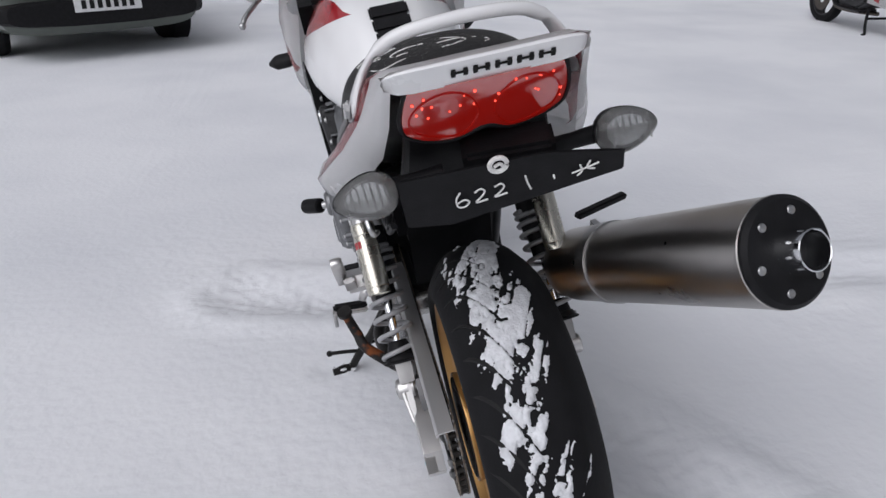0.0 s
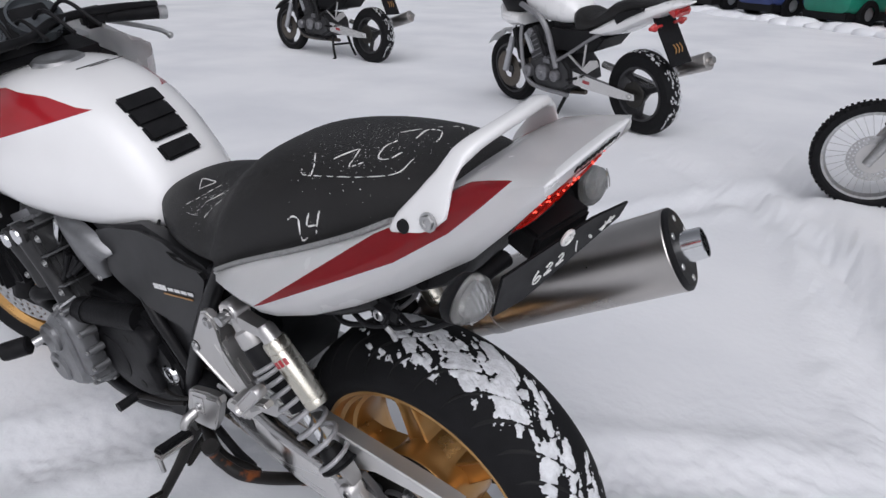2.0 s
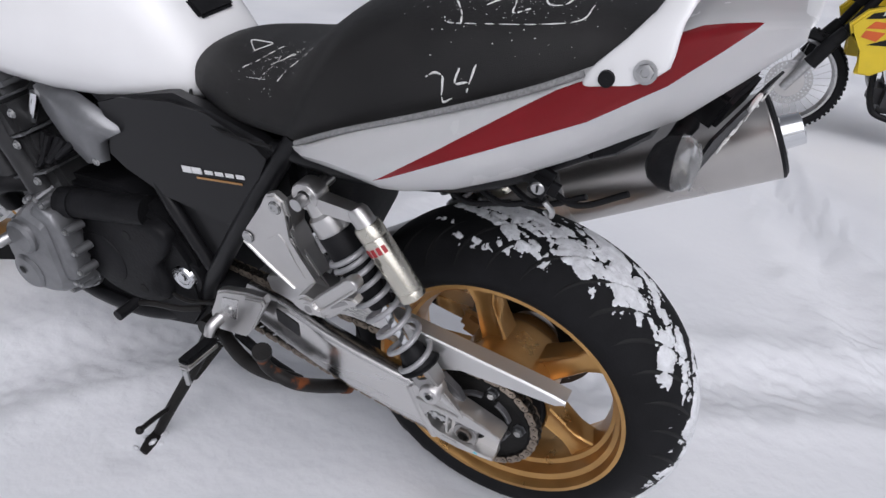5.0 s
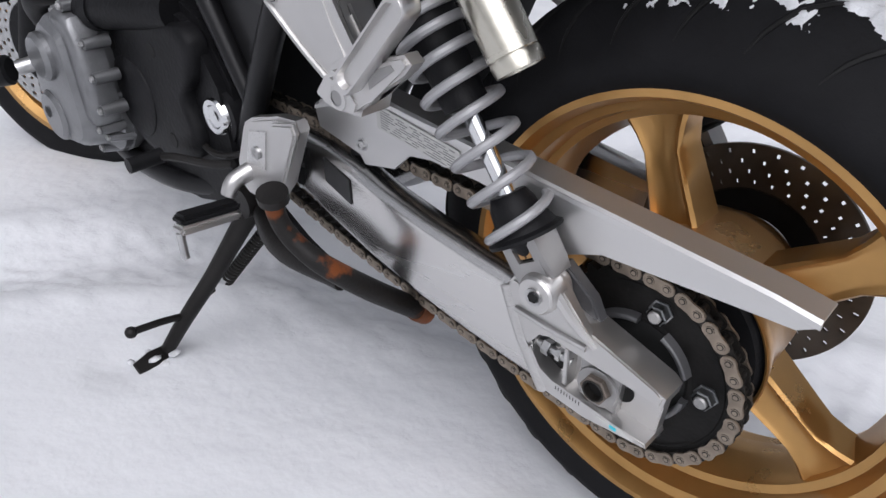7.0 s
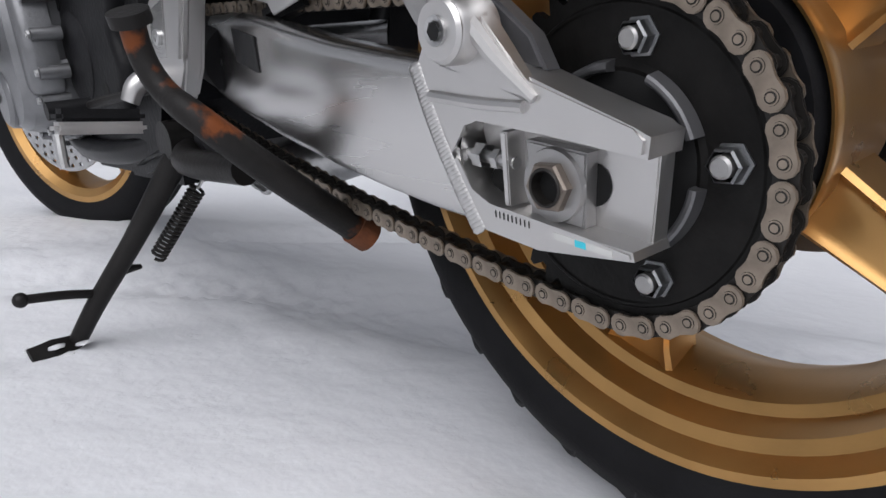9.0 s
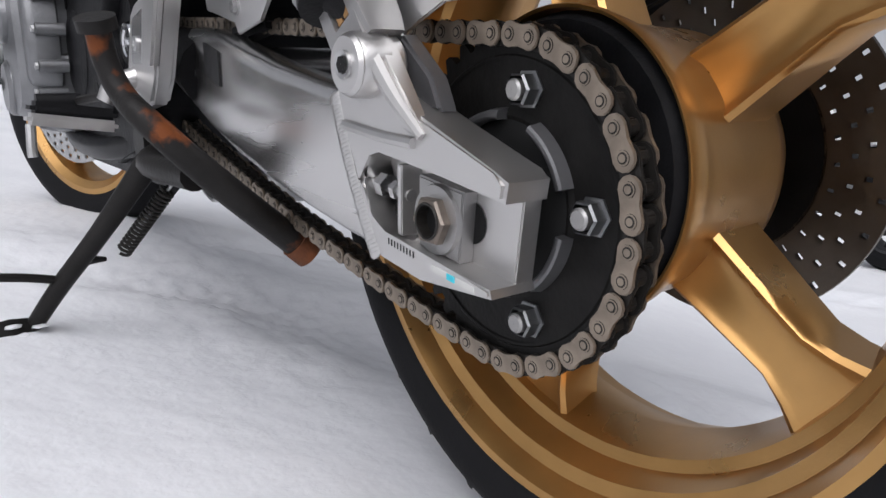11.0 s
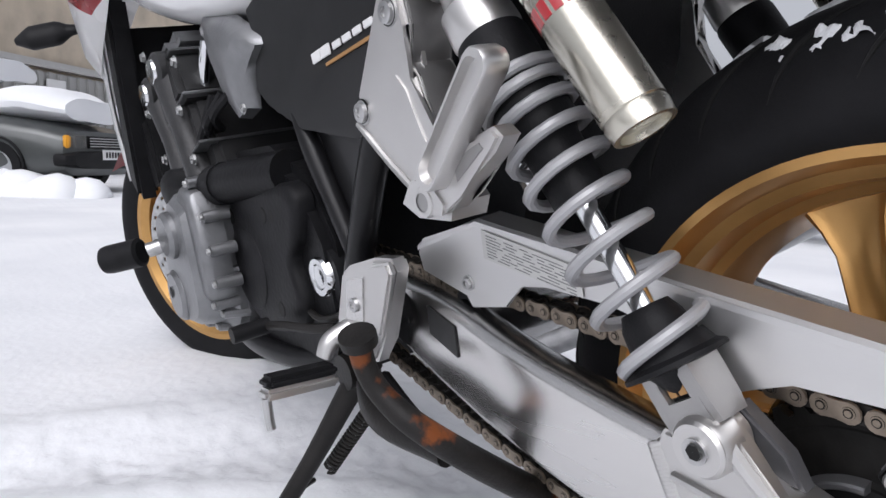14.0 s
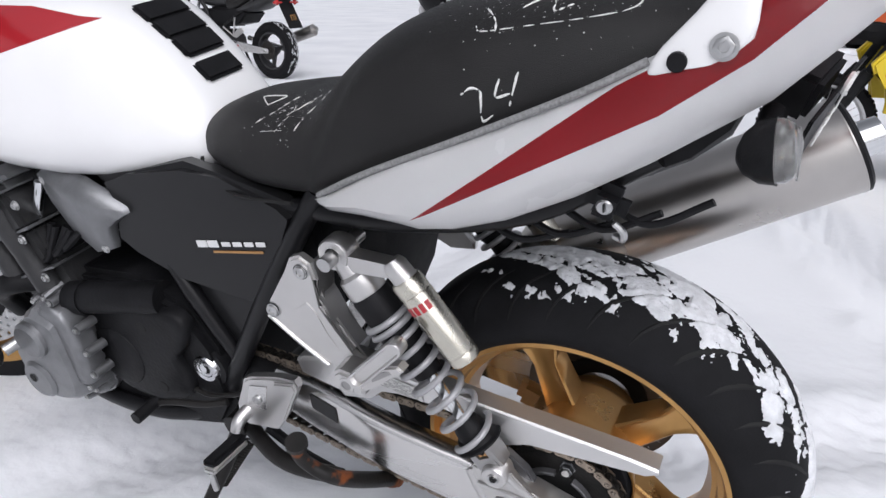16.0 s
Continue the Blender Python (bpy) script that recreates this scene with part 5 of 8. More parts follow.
s2 = axs.cross(s1)
for k in range(18 * 10):
    t = k / (18 * 10 - 1)
    a = 2 * math.pi * 18 * t
    pts.append(a0 + (a1 - a0) * (0.30 + 0.62 * t) + (s1 * math.cos(a) + s2 * math.sin(a)) * 0.0085)
part("stand_spring", tube(pts, 0.0021, 6, False), M_CHAINDARK, SST)
part("spring_end", tube([a0, a0 + (a1 - a0) * 0.3], 0.002, 6, False), M_STEEL, SST)
part("spring_lug", tube([(-0.240, 0.609, -0.140), (-0.222, 0.614, -0.141), (-0.208, 0.618, -0.143)], [0.007, 0.005, 0.003], 8), M_STAND, SST)
part("stand_pivot", lathe([(-0.02, 0.0001), (-0.02, 0.022), (0.02, 0.022), (0.02, 0.0001)], (-0.150, 0.563, 0.002), (1, 0, 0), 20), M_STAND, SST)

# engine
ENG = part("engine", prism([(0.56, 0.04), (0.60, -0.02), (0.72, -0.05), (0.92, -0.05), (1.02, 0.0), (1.04, 0.12), (1.0, 0.20), (0.90, 0.27), (0.72, 0.28), (0.62, 0.24), (0.57, 0.16)], -0.160, 0.160, 0.012), M_ENGINE, BIKE, "black and silver four-cylinder engine")
sp = [(0.64, 0.235), (0.605, 0.215), (0.62, 0.165), (0.645, 0.13), (0.63, 0.08), (0.65, 0.045), (0.72, 0.02), (0.80, 0.025), (0.845, 0.06), (0.855, 0.14), (0.825, 0.22), (0.76, 0.235), (0.70, 0.225)]
sp = [(p.x, p.y) for p in smooth_path([(*sp[-2], 0), (*sp[-1], 0)] + [(*p, 0) for p in sp] + [(*sp[0], 0), (*sp[1], 0)], 4)[8:-9]]
cy, cz = 0.735, 0.13
part("sprocket_cover", loft([[Vector((x, cy + (y - cy) * k, cz + (z - cz) * k)) for y, z in sp] for x, k in [(-0.150, 1.0), (-0.168, 1.0), (-0.174, 0.975), (-0.1775, 0.93), (-0.1785, 0.85), (-0.1785, 0.4)]]), M_ENGINE, ENG, sharp=60)
# black disc on the closed cover, painted shade of a hole
part("cover_hole", lathe([(-0.1786, 0.0001), (-0.1786, 0.0085), (-0.1776, 0.0095)], (0, 0.678, 0.190), seg=20), M_INKSHADE, ENG)
part("cover_bulge", lathe([(-0.184, 0.0001), (-0.183, 0.050), (-0.180, 0.060), (-0.172, 0.066)], (0, 0.795, 0.105), seg=32), M_ENGINE, ENG)
# bolt wells likewise: their shade is black discs set on the face
for y, z in [(0.705, 0.190), (0.76, 0.10), (0.70, 0.06), (0.83, 0.18)]:
    part("bolt_well", lathe([(-0.1795, 0.0001), (-0.1795, 0.010), (-0.178, 0.012)], (0, y, z), seg=16), M_INKSHADE, ENG)
part("starter_motor", tube([(-0.150, 0.66, 0.245), (-0.170, 0.76, 0.238), (-0.185, 0.85, 0.228)], 0.030, 20), M_ENGINE, ENG)
part("starter_band", tube([(-0.180, 0.815, 0.232), (-0.183, 0.832, 0.230)], 0.0320, 20, False), M_BLACK, ENG)
# silver generator cover with ribs and bolts
gc = [(0.850, 0.228), (0.835, 0.205), (0.832, 0.10), (0.838, 0.03), (0.880, 0.000), (0.945, -0.005), (0.992, 0.022), (1.012, 0.09), (1.000, 0.155), (0.960, 0.185), (0.925, 0.232), (0.885, 0.248)]
cy, cz = 0.918, 0.110
gc_ctrl = gc
gc = [(p.x, p.y) for p in smooth_path([(*gc[-2], 0), (*gc[-1], 0)] + [(*p, 0) for p in gc] + [(*gc[0], 0), (*gc[1], 0)], 3)[6:-7]]
rr_ = [(-0.155, 1.0), (-0.190, 1.0), (-0.194, 0.97), (-0.205, 0.88), (-0.232, 0.82), (-0.243, 0.74), (-0.246, 0.5)]
part("generator_cover", loft([[Vector((x, cy + (y - cy) * k, cz + (z - cz) * k)) for y, z in gc] for x, k in rr_]), M_COVER, ENG, "satin silver generator cover", 24)
part("cover_seam", loft([[Vector((x, cy + (y - cy) * k, cz + (z - cz) * k)) for y, z in gc] for x, k in [(-0.168, 1.0), (-0.168, 1.035), (-0.178, 1.035), (-0.178, 1.0)]], True, False), M_COVER, ENG)
st_ = [(0.835, 0.225), (0.815, 0.150), (0.820, 0.075), (0.850, 0.060), (0.880, 0.090), (0.905, 0.150), (0.895, 0.215), (0.870, 0.238)]
st_ = [(p.x, p.y) for p in smooth_path([(*st_[-2], 0), (*st_[-1], 0)] + [(*p, 0) for p in st_] + [(*st_[0], 0), (*st_[1], 0)], 3)[6:-7]]
part("starter_gear_cover", loft([[Vector((x, 0.860 + (y - 0.860) * k, 0.150 + (z - 0.150) * k)) for y, z in st_] for x, k in [(-0.195, 1.0), (-0.222, 1.0), (-0.230, 0.95), (-0.234, 0.85), (-0.2345, 0.5)]]), M_COVER, ENG, sharp=40)
for y_, z_ in ((0.812, 0.190), (0.808, 0.140), (0.812, 0.090), (0.838, 0.055), (0.856, 0.238), (0.905, 0.190)):
    part("cover_lug", tube([(-0.188, y_, z_), (-0.224, y_, z_)], [0.0095, 0.0085], 12, False), M_COVER, ENG)
    bolt((-0.224, y_, z_), (-1, 0, 0), 0.0045, 0.005, ENG, flange=False)
for z_ in (0.190, 0.140, 0.095):
    part("cover_web", block((-0.210, 0.824, z_), (0.024, 0.022, 0.004), (0, 0, 0), 0.001), M_COVER, ENG)
part("timing_cap", lathe([(-0.258, 0.0001), (-0.258, 0.031), (-0.252, 0.037), (-0.230, 0.039)], (0, 0.915, 0.160), seg=28), M_COVER, ENG)
part("lower_cap", lathe([(-0.252, 0.0001), (-0.252, 0.034), (-0.247, 0.040), (-0.235, 0.042)], (0, 0.945, 0.060), seg=28), M_COVER, ENG)
# black hexagon laid on the cap, colouring in its recess's shade
part("cap_slot", lathe([(-0.2535, 0.0001), (-0.2535, 0.010)], (0, 0.955, 0.065), seg=6), M_INKSHADE, ENG)
for k, (y, z) in enumerate(gc_ctrl):
    yy, zz = cy + (y - cy) * 0.96, cz + (z - cz) * 0.96
    part("bolt_pillar", tube([(-0.175, yy, zz), (-0.212, cy + (y - cy) * 0.90, cz + (z - cz) * 0.90)], [0.0095, 0.008], 10, False), M_COVER, ENG)
    bolt((-0.2115, cy + (y - cy) * 0.90, cz + (z - cz) * 0.90), (-1, 0, 0), 0.0048, 0.005, ENG, flange=False)
SL = part("crash_slider", lathe([(0, 0.0001), (0, 0.018), (0.003, 0.022), (0.012, 0.0235), (0.062, 0.0235), (0.066, 0.018), (0.066, 0.0001)], (-0.325, 1.025, 0.126), (0.062, -0.056, 0.01), 28), M_BLACK, BIKE, "black round crash protector")
# darker disc on the flat end paints a shaded recess
part("slider_recess", lathe([(-0.0005, 0.0001), (-0.0005, 0.013)], (-0.325, 1.025, 0.126), (0.062, -0.056, 0.01), 20), M_INKSHADE, SL)
part("slider_stud", tube([(-0.27, 0.975, 0.135), (-0.19, 0.95, 0.15)], 0.012, 12, False), M_STEEL, SL)


def tilted_block(y, z, sx, sy, sz, bevel=0.01):
    return block((0, y, z), (sx, sy, sz), (-22, 0, 0), bevel)


part("crankcase_top", tilted_block(0.93, 0.245, 0.35, 0.17, 0.08), M_ENGGREY, ENG)
part("cylinder_block", tilted_block(0.955, 0.300, 0.37, 0.15, 0.08), M_ENGGREY, ENG)
part("cylinder_head", tilted_block(0.985, 0.365, 0.395, 0.18, 0.075), M_ENGGREY, ENG)
part("cam_cover", tilted_block(1.00, 0.422, 0.38, 0.16, 0.045, 0.018), M_COVER, ENG)
for y, z, r in [(0.960, 0.409, 0.030), (1.034, 0.379, 0.028)]:
    part("cam_end", lathe([(-0.212, 0.0001), (-0.211, r * 0.8), (-0.206, r), (-0.16, r)], (0, y, z), seg=24), M_ENGGREY, ENG)
    part("cam_plug", lathe([(-0.216, 0.0001), (-0.2155, r * 0.62), (-0.210, r * 0.70)], (0, y, z), seg=24), M_CHROME, ENG)
part("cylinder_rib", tube([(-0.182, 0.905, 0.24), (-0.186, 0.930, 0.31), (-0.190, 0.955, 0.40)], [0.026, 0.022, 0.026], 12), M_ENGGREY, ENG)
part("cylinder_rib", tube([(-0.182, 0.985, 0.23), (-0.186, 1.005, 0.30), (-0.190, 1.030, 0.37)], [0.024, 0.020, 0.024], 12), M_ENGGREY, ENG)
for z_, t_ in ((0.262, 0.004), (0.335, 0.005), (0.402, 0.004)):
    part("gasket_flange", block((0, 0.955 + (z_ - 0.30) * 0.4, z_), (0.392, 0.185, t_), (-22, 0, 0), 0.0015), M_COVER, ENG)
for y_, z_ in ((0.885, 0.415), (0.905, 0.345), (1.045, 0.44), (1.09, 0.35), (0.885, 0.27), (1.045, 0.27)):
    bolt((-0.197, y_, z_), (-1, 0, 0), 0.006, 0.006, ENG)
for k in range(3):
    part("carburettor", tube([(-0.12 + 0.08 * k, 0.80, 0.42), (-0.12 + 0.08 * k, 0.90, 0.43)], 0.028, 14, False), M_BLACK, ENG)
part("airbox", block((0, 0.66, 0.40), (0.22, 0.22, 0.14), (0, 0, 0), 0.02), M_BLACK, ENG)
part("battery_box", block((0, 0.45, 0.34), (0.20, 0.22, 0.20), (0, 0, 0), 0.02), M_BLACK, ENG)
for k in range(5):
    x = -0.155 - 0.006 * (k % 2)
    part("hose", tube([(x, 0.80 + 0.02 * k, 0.36), (x - 0.02, 0.83 + 0.018 * k, 0.33 - 0.01 * k), (x, 0.87 + 0.02 * k, 0.31)], 0.007, 8), M_BLACK, ENG)
part("clutch_pipe", tube([(-0.17, 0.955, 0.235), (-0.20, 1.00, 0.235), (-0.19, 1.05, 0.20), (-0.16, 1.07, 0.14)], 0.021, 14), M_BLACK, ENG)
part("oil_pan", block((0, 0.86, -0.055), (0.22, 0.26, 0.05), (0, 0, 0), 0.02), M_ENGINE, ENG)
for k in range(4):
    x = -0.12 + 0.08 * k
    part("exhaust_pipe", tube([(x, 1.08, 0.42), (x, 1.16, 0.30), (x * 0.9, 1.12, 0.05), (x * 0.5 + 0.03, 0.98, -0.07), (x * 0.3 + 0.06, 0.78, -0.08)], 0.019, 12), M_STEEL, ENG)
part("collector", tube([(0.06, 0.80, -0.08), (0.10, 0.60, -0.06), (0.18, 0.42, 0.02), (0.235, 0.20, 0.15)], [0.045, 0.032, 0.028, 0.03], 16), M_STEEL, ENG)
RAD = part("radiator", block((0, 1.165, 0.36), (0.40, 0.045, 0.30), (-16, 0, 0), 0.008), M_BLACK, BIKE, "black radiator")
part("radiator_shroud", prism([(1.11, 0.55), (1.16, 0.54), (1.215, 0.24), (1.165, 0.20)], -0.225, -0.19, 0.006), M_BLACK, RAD)
part("radiator_trim", tube([(-0.226, 1.19, 0.50), (-0.226, 1.215, 0.36), (-0.222, 1.205, 0.235)], 0.005, 8), M_STEEL, RAD)

# silencer
ma, mb = Vector((0.190, 0.17, 0.200)), Vector((0.346, -0.308, 0.418))
mx_ = (mb - ma).normalized()
ML = (mb - ma).length
MUF = part("silencer", lathe([(0.0, 0.030), (0.02, 0.045), (0.05, 0.066), (0.08, 0.071), (ML - 0.012, 0.0765), (ML - 0.004, 0.0775), (ML, 0.0755)], ma, mx_, 56), M_MUFFLER, BIKE, "brushed stainless steel silencer with black end cap")
part("end_cap", lathe([(ML - 0.006, 0.0765), (ML + 0.003, 0.0765), (ML + 0.008, 0.070), (ML + 0.010, 0.034), (ML + 0.010, 0.0001)], ma, mx_, 56), M_BLACK, MUF, "black end cap with rivets")
part("outlet", lathe([(ML + 0.004, 0.030), (ML + 0.045, 0.028), (ML + 0.046, 0.0265), (ML + 0.045, 0.0255), (ML - 0.04, 0.0255)], ma, mx_, 36), M_CHROME, MUF, "short polished outlet pipe")
# black plug disc, shade of the pipe's inside put into colour
part("outlet_depth", lathe([(ML + 0.006, 0.0255), (ML + 0.006, 0.0001)], ma, mx_, 24), M_INKSHADE, MUF)
mu_ = mx_.orthogonal().normalized()
mv_ = mx_.cross(mu_)
for k in range(6):
    a = 2 * math.pi * k / 6 + 0.4
    part("rivet", lathe([(0, 0.0065), (0.002, 0.0055), (0.003, 0.0001)], ma + mx_ * (ML + 0.0085) + (mu_ * math.cos(a) + mv_ * math.sin(a)) * 0.055, mx_, 14), M_STEEL, MUF)
part("silencer_strap", lathe([(0.17, 0.0722), (0.17, 0.0742), (0.195, 0.0748), (0.195, 0.0725)], ma, mx_, 48), M_STEEL, MUF)
part("silencer_bracket", prism([(0.14, 0.30), (0.08, 0.30), (0.03, 0.25), (0.05, 0.235), (0.12, 0.27)], 0.245, 0.262, 0.003), M_STEEL, MUF)
# far side footrests
FH = part("far_footrest_hanger", prism(hg, 0.172, 0.190, 0.004), M_CAST, BIKE, "cast aluminium passenger footrest hanger")
part("far_footrest", block((0.33, 0.30, 0.245), (0.12, 0.022, 0.014), (0, -8, 8), 0.004), M_BLACK, FH)
# lock under the tail
LK = part("helmet_lock", lathe([(0.001, 0.0001), (0.002, 0.0075), (0.0, 0.0090), (-0.022, 0.0092)], (-0.160, -0.078, 0.527), (-1, -0.1, 0), 24), M_STEEL, BIKE, "helmet lock below the tail cowl")
# black bar on the lock's face paints the key slot's shade
part("key_slot", block((-0.1625, -0.0782, 0.527), (0.002, 0.0018, 0.009), (0, 0, 0), 0), M_INKSHADE, LK)
part("lock_body", block((-0.144, -0.078, 0.527), (0.03, 0.046, 0.044), (20, 0, 0), 0.012), M_BLACK, LK)
part("lock_hook", tube([(-0.157, -0.088, 0.508), (-0.156, -0.097, 0.498), (-0.152, -0.096, 0.486), (-0.146, -0.086, 0.486)], 0.004, 8), M_STEEL, LK)
for k in range(4):
    part("wire", tube([(-0.12, 0.08 - 0.05 * k, 0.475 + 0.012 * k), (-0.13, 0.03 - 0.05 * k, 0.455 + 0.014 * k), (-0.125, -0.03 - 0.05 * k, 0.47 + 0.02 * k)], 0.0045, 8), M_BLACK, UNDER)

# front end: steered to the left
FRONT = pose(-0.005, 1.50, 0.042, 0, 0, 22)


def put_front(ob):
    ob.matrix_basis = FRONT
    return ob


ftp = [(-0.045, 0.220), (-0.052, 0.232), (-0.060, 0.250), (-0.061, 0.265), (-0.054, 0.283), (-0.035, 0.295), (0, 0.300)]
ftp += [(-a, r) for a, r in ftp[-2::-1]]
FT = put_front(part("front_tyre", lathe(ftp, seg=72), M_RUBBER, BIKE, "black front road tyre", 60))
FRIM = put_front(part("front_rim", lathe([(-0.050, 0.216), (-0.050, 0.231), (-0.044, 0.233), (-0.040, 0.226), (-0.036, 0.212), (0, 0.202), (0.036, 0.212), (0.040, 0.226), (0.044, 0.233), (0.050, 0.231), (0.050, 0.216), (0.038, 0.200), (0, 0.190), (-0.038, 0.200)], seg=72, close_profile=True), M_GOLD, BIKE, "gold-painted front rim"))
for k in range(5):
    wheel_spoke(radians(20 + 72 * k), FRIM, 0, 0, 0.03, 0.20, (0, 0), M_GOLD, (0.024, 0.016), (0.022, 0.016))
part("front_hub", lathe([(-0.06, 0.0001), (-0.06, 0.045), (0.06, 0.045), (0.06, 0.0001)], seg=28), M_GOLD, FRIM)
for sx in (-1, 1):
    part("brake_disc", drilled_disc(sx * 0.062, sx * 0.066, 0.098, 0.155, 180, [0, 2, 4]), M_STEEL, FRIM)
    part("disc_carrier", lathe([(sx * 0.064, 0.04), (sx * 0.064, 0.100), (sx * 0.066, 0.100), (sx * 0.066, 0.04)], seg=36, close_profile=True), M_BLACK, FRIM)
for sx in (-1, 1):
    LEG = put_front(part("fork_leg", tube([(sx * 0.105, 0.0, -0.02), (sx * 0.105, -0.11, 0.24)], 0.029, 16, False), M_BLACK, BIKE, "black fork slider with polished tube"))
    part("fork_tube", tube([(sx * 0.105, -0.11, 0.24), (sx * 0.105, -0.33, 0.70)], 0.0215, 16, False), M_CHROME, LEG)
    part("caliper", block((sx * 0.086, -0.115, 0.05), (0.045, 0.06, 0.10), (24, 0, 0), 0.012), M_BLACK, LEG, "black brake caliper")
    for zz in (0.03, 0.075):
        part("caliper_ring", lathe([(0, 0.008), (0.003, 0.008), (0.003, 0.011), (0, 0.011)], (sx * 0.109, -0.115 - (zz - 0.05) * 0.45, zz), (sx, 0, 0), 18), M_CHROME, LEG)
    part("brake_hose", tube([(sx * 0.115, -0.10, 0.10), (sx * 0.13, -0.16, 0.22), (sx * 0.12, -0.26, 0.45)], 0.005, 8), M_BLACK, LEG)
rings = []
for k in range(11):
    th = radians(40 + 115 * k / 10)
    rings.append([Vector((x, (0.318 - 0.35 * x * x / 0.07 * 0.1) * math.cos(th), (0.322 - abs(x) ** 2 * 4) * math.sin(th))) for x in (-0.072, -0.05, -0.025, 0, 0.025, 0.05, 0.072)])
bm = loft(rings, False, False)
bmesh.ops.solidify(bm, geom=bm.faces[:], thickness=0.003)
put_front(part("front_mudguard", bm, M_RED, BIKE, "red front mudguard"))
# half fairing, screen, instruments
rings = []
for y, hw, z0, z1 in [(0.93, 0.222, 0.700, 0.752), (0.97, 0.240, 0.620, 0.760), (1.02, 0.252, 0.560, 0.765), (1.08, 0.258, 0.510, 0.775), (1.15, 0.262, 0.462, 0.785), (1.21, 0.260, 0.428, 0.795), (1.25, 0.240, 0.408, 0.80), (1.30, 0.205, 0.450, 0.795), (1.36, 0.13, 0.56, 0.78), (1.42, 0.05, 0.66, 0.72)]:
    rings.append([Vector((-hw * c, y, (z0 + z1) / 2 + (z1 - z0) / 2 * s)) for c, s in [(0.80, 1), (0.93, 0.75), (1, 0.3), (1, -0.3), (0.97, -0.8), (0.90, -1)]])
M_FAIR = paint_over(mat("white_fairing_paint", (0.80, 0.80, 0.80), 0.26, 0, 0.02, 8, 0.02, 300, 0.6, 0.05), [[(1.03, 0.60), (1.16, 0.64), (1.20, 0.56), (1.10, 0.52), (1.05, 0.54)]], RED)
for sx in (1, -1):
    bm = loft([[Vector((v.x * sx, v.y, v.z)) for v in r] for r in rings], False, False)
    bmesh.ops.solidify(bm, geom=bm.faces[:], thickness=0.004)
    FA = part("half_fairing", bm, M_FAIR, BIKE, "white and red half fairing panel", 50)
part("fairing_inner", block((0, 1.15, 0.68), (0.40, 0.26, 0.16), (10, 0, 0), 0.04), M_BLACK, FA)
bm = loft([[Vector((x, y + 0.8 * x * x, z)) for x in (-0.17, -0.1, 0, 0.1, 0.17)] for y, z in [(1.32, 0.80), (1.24, 0.90), (1.13, 0.98)]], False, False)
part("windscreen", bm, M_SCREEN, BIKE, "clear windscreen of the half fairing")
INS = part("dashboard", block((0, 1.14, 0.80), (0.27, 0.06, 0.13), (-40, 0, 0), 0.025), M_BLACK, BIKE, "black twin-dial instrument cluster")
for sx in (-1, 1):
    part("dial", lathe([(0, 0.0001), (0, 0.05), (0.012, 0.056), (0.012, 0.062), (-0.02, 0.06)], (sx * 0.068, 1.118, 0.822), (0, -0.64, 0.77), 36), M_GLASS, INS)
HB = part("handlebar", tube([(-0.283, 0.838, 0.784), (-0.19, 0.94, 0.80), (-0.10, 1.0, 0.80), (0, 1.02, 0.80), (0.10, 1.09, 0.81), (0.24, 1.13, 0.80), (0.38, 1.12, 0.78)], 0.011, 12), M_BLACK, BIKE, "black handlebar with rubber grips")
for sx, a_, b_ in ((-1, (-0.285, 0.836, 0.783), (-0.205, 0.924, 0.797)), (1, (0.375, 1.113, 0.760), (0.25, 1.145, 0.780))):
    a_, b_ = Vector(a_), Vector(b_)
    out_ = (a_ - b_).normalized()
    fwd = Vector((-out_.y, out_.x, 0)).normalized() * (1 if sx > 0 else -1)
    part("grip", tube([a_, b_], 0.017, 16, False), M_BLACK, HB)
    part("bar_end", tube([a_ - out_ * 0.002, a_ + out_ * 0.020], 0.0185, 16, False), M_STEEL, HB)
    part("switch_box", block(tuple(b_ - out_ * 0.03), (0.06, 0.05, 0.05), (0, 0, math.degrees(math.atan2(out_.y, out_.x))), 0.01), M_BLACK, HB)
    tip = a_ + fwd * 0.045 + out_ * 0.028 + Vector((0, 0, -0.070))
    part("lever", tube([b_ - out_ * 0.01 + fwd * 0.045 + Vector((0, 0, -0.01)), b_ + out_ * 0.04 + fwd * 0.055 + Vector((0, 0, -0.025)), a_ + fwd * 0.050 - Vector((0, 0, 0.052)), tip], [0.009, 0.007, 0.0065, 0.0065], 10), M_STEEL, HB, "silver control lever")
    bm = bmesh.new()
    bmesh.ops.create_uvsphere(bm, u_segments=10, v_segments=8, radius=0.0095, matrix=pose(*tip))
    part("lever_tip", bm, M_STEEL, HB)
for k in range(6):
    x = -0.17 + 0.065 * k
    part("cable", tube([(x, 1.0, 0.79), (x * 0.8, 1.09, 0.83 + 0.01 * (k % 3)), (x * 0.6, 1.17, 0.74), (x * 0.5, 1.14, 0.60)], 0.005, 8), M_BLACK, HB)
for sx in (-1, 1):
    SIG = part("front_indicator", tube([(sx * 0.200, 1.30, 0.530), (sx * 0.240, 1.305, 0.528), (sx * 0.252, 1.31, 0.527), (sx * 0.270, 1.32, 0.525), (sx * 0.310, 1.34, 0.521), (sx * 0.335, 1.352, 0.518)], [0.010, 0.011, 0.014, 0.026, 0.026, 0.008], 16, flat=0.75), M_BLACK, BIKE, "black front indicator")

# chalk numbers on the seat
from mathutils.bvhtree import BVHTree
seat_me = SEAT.data
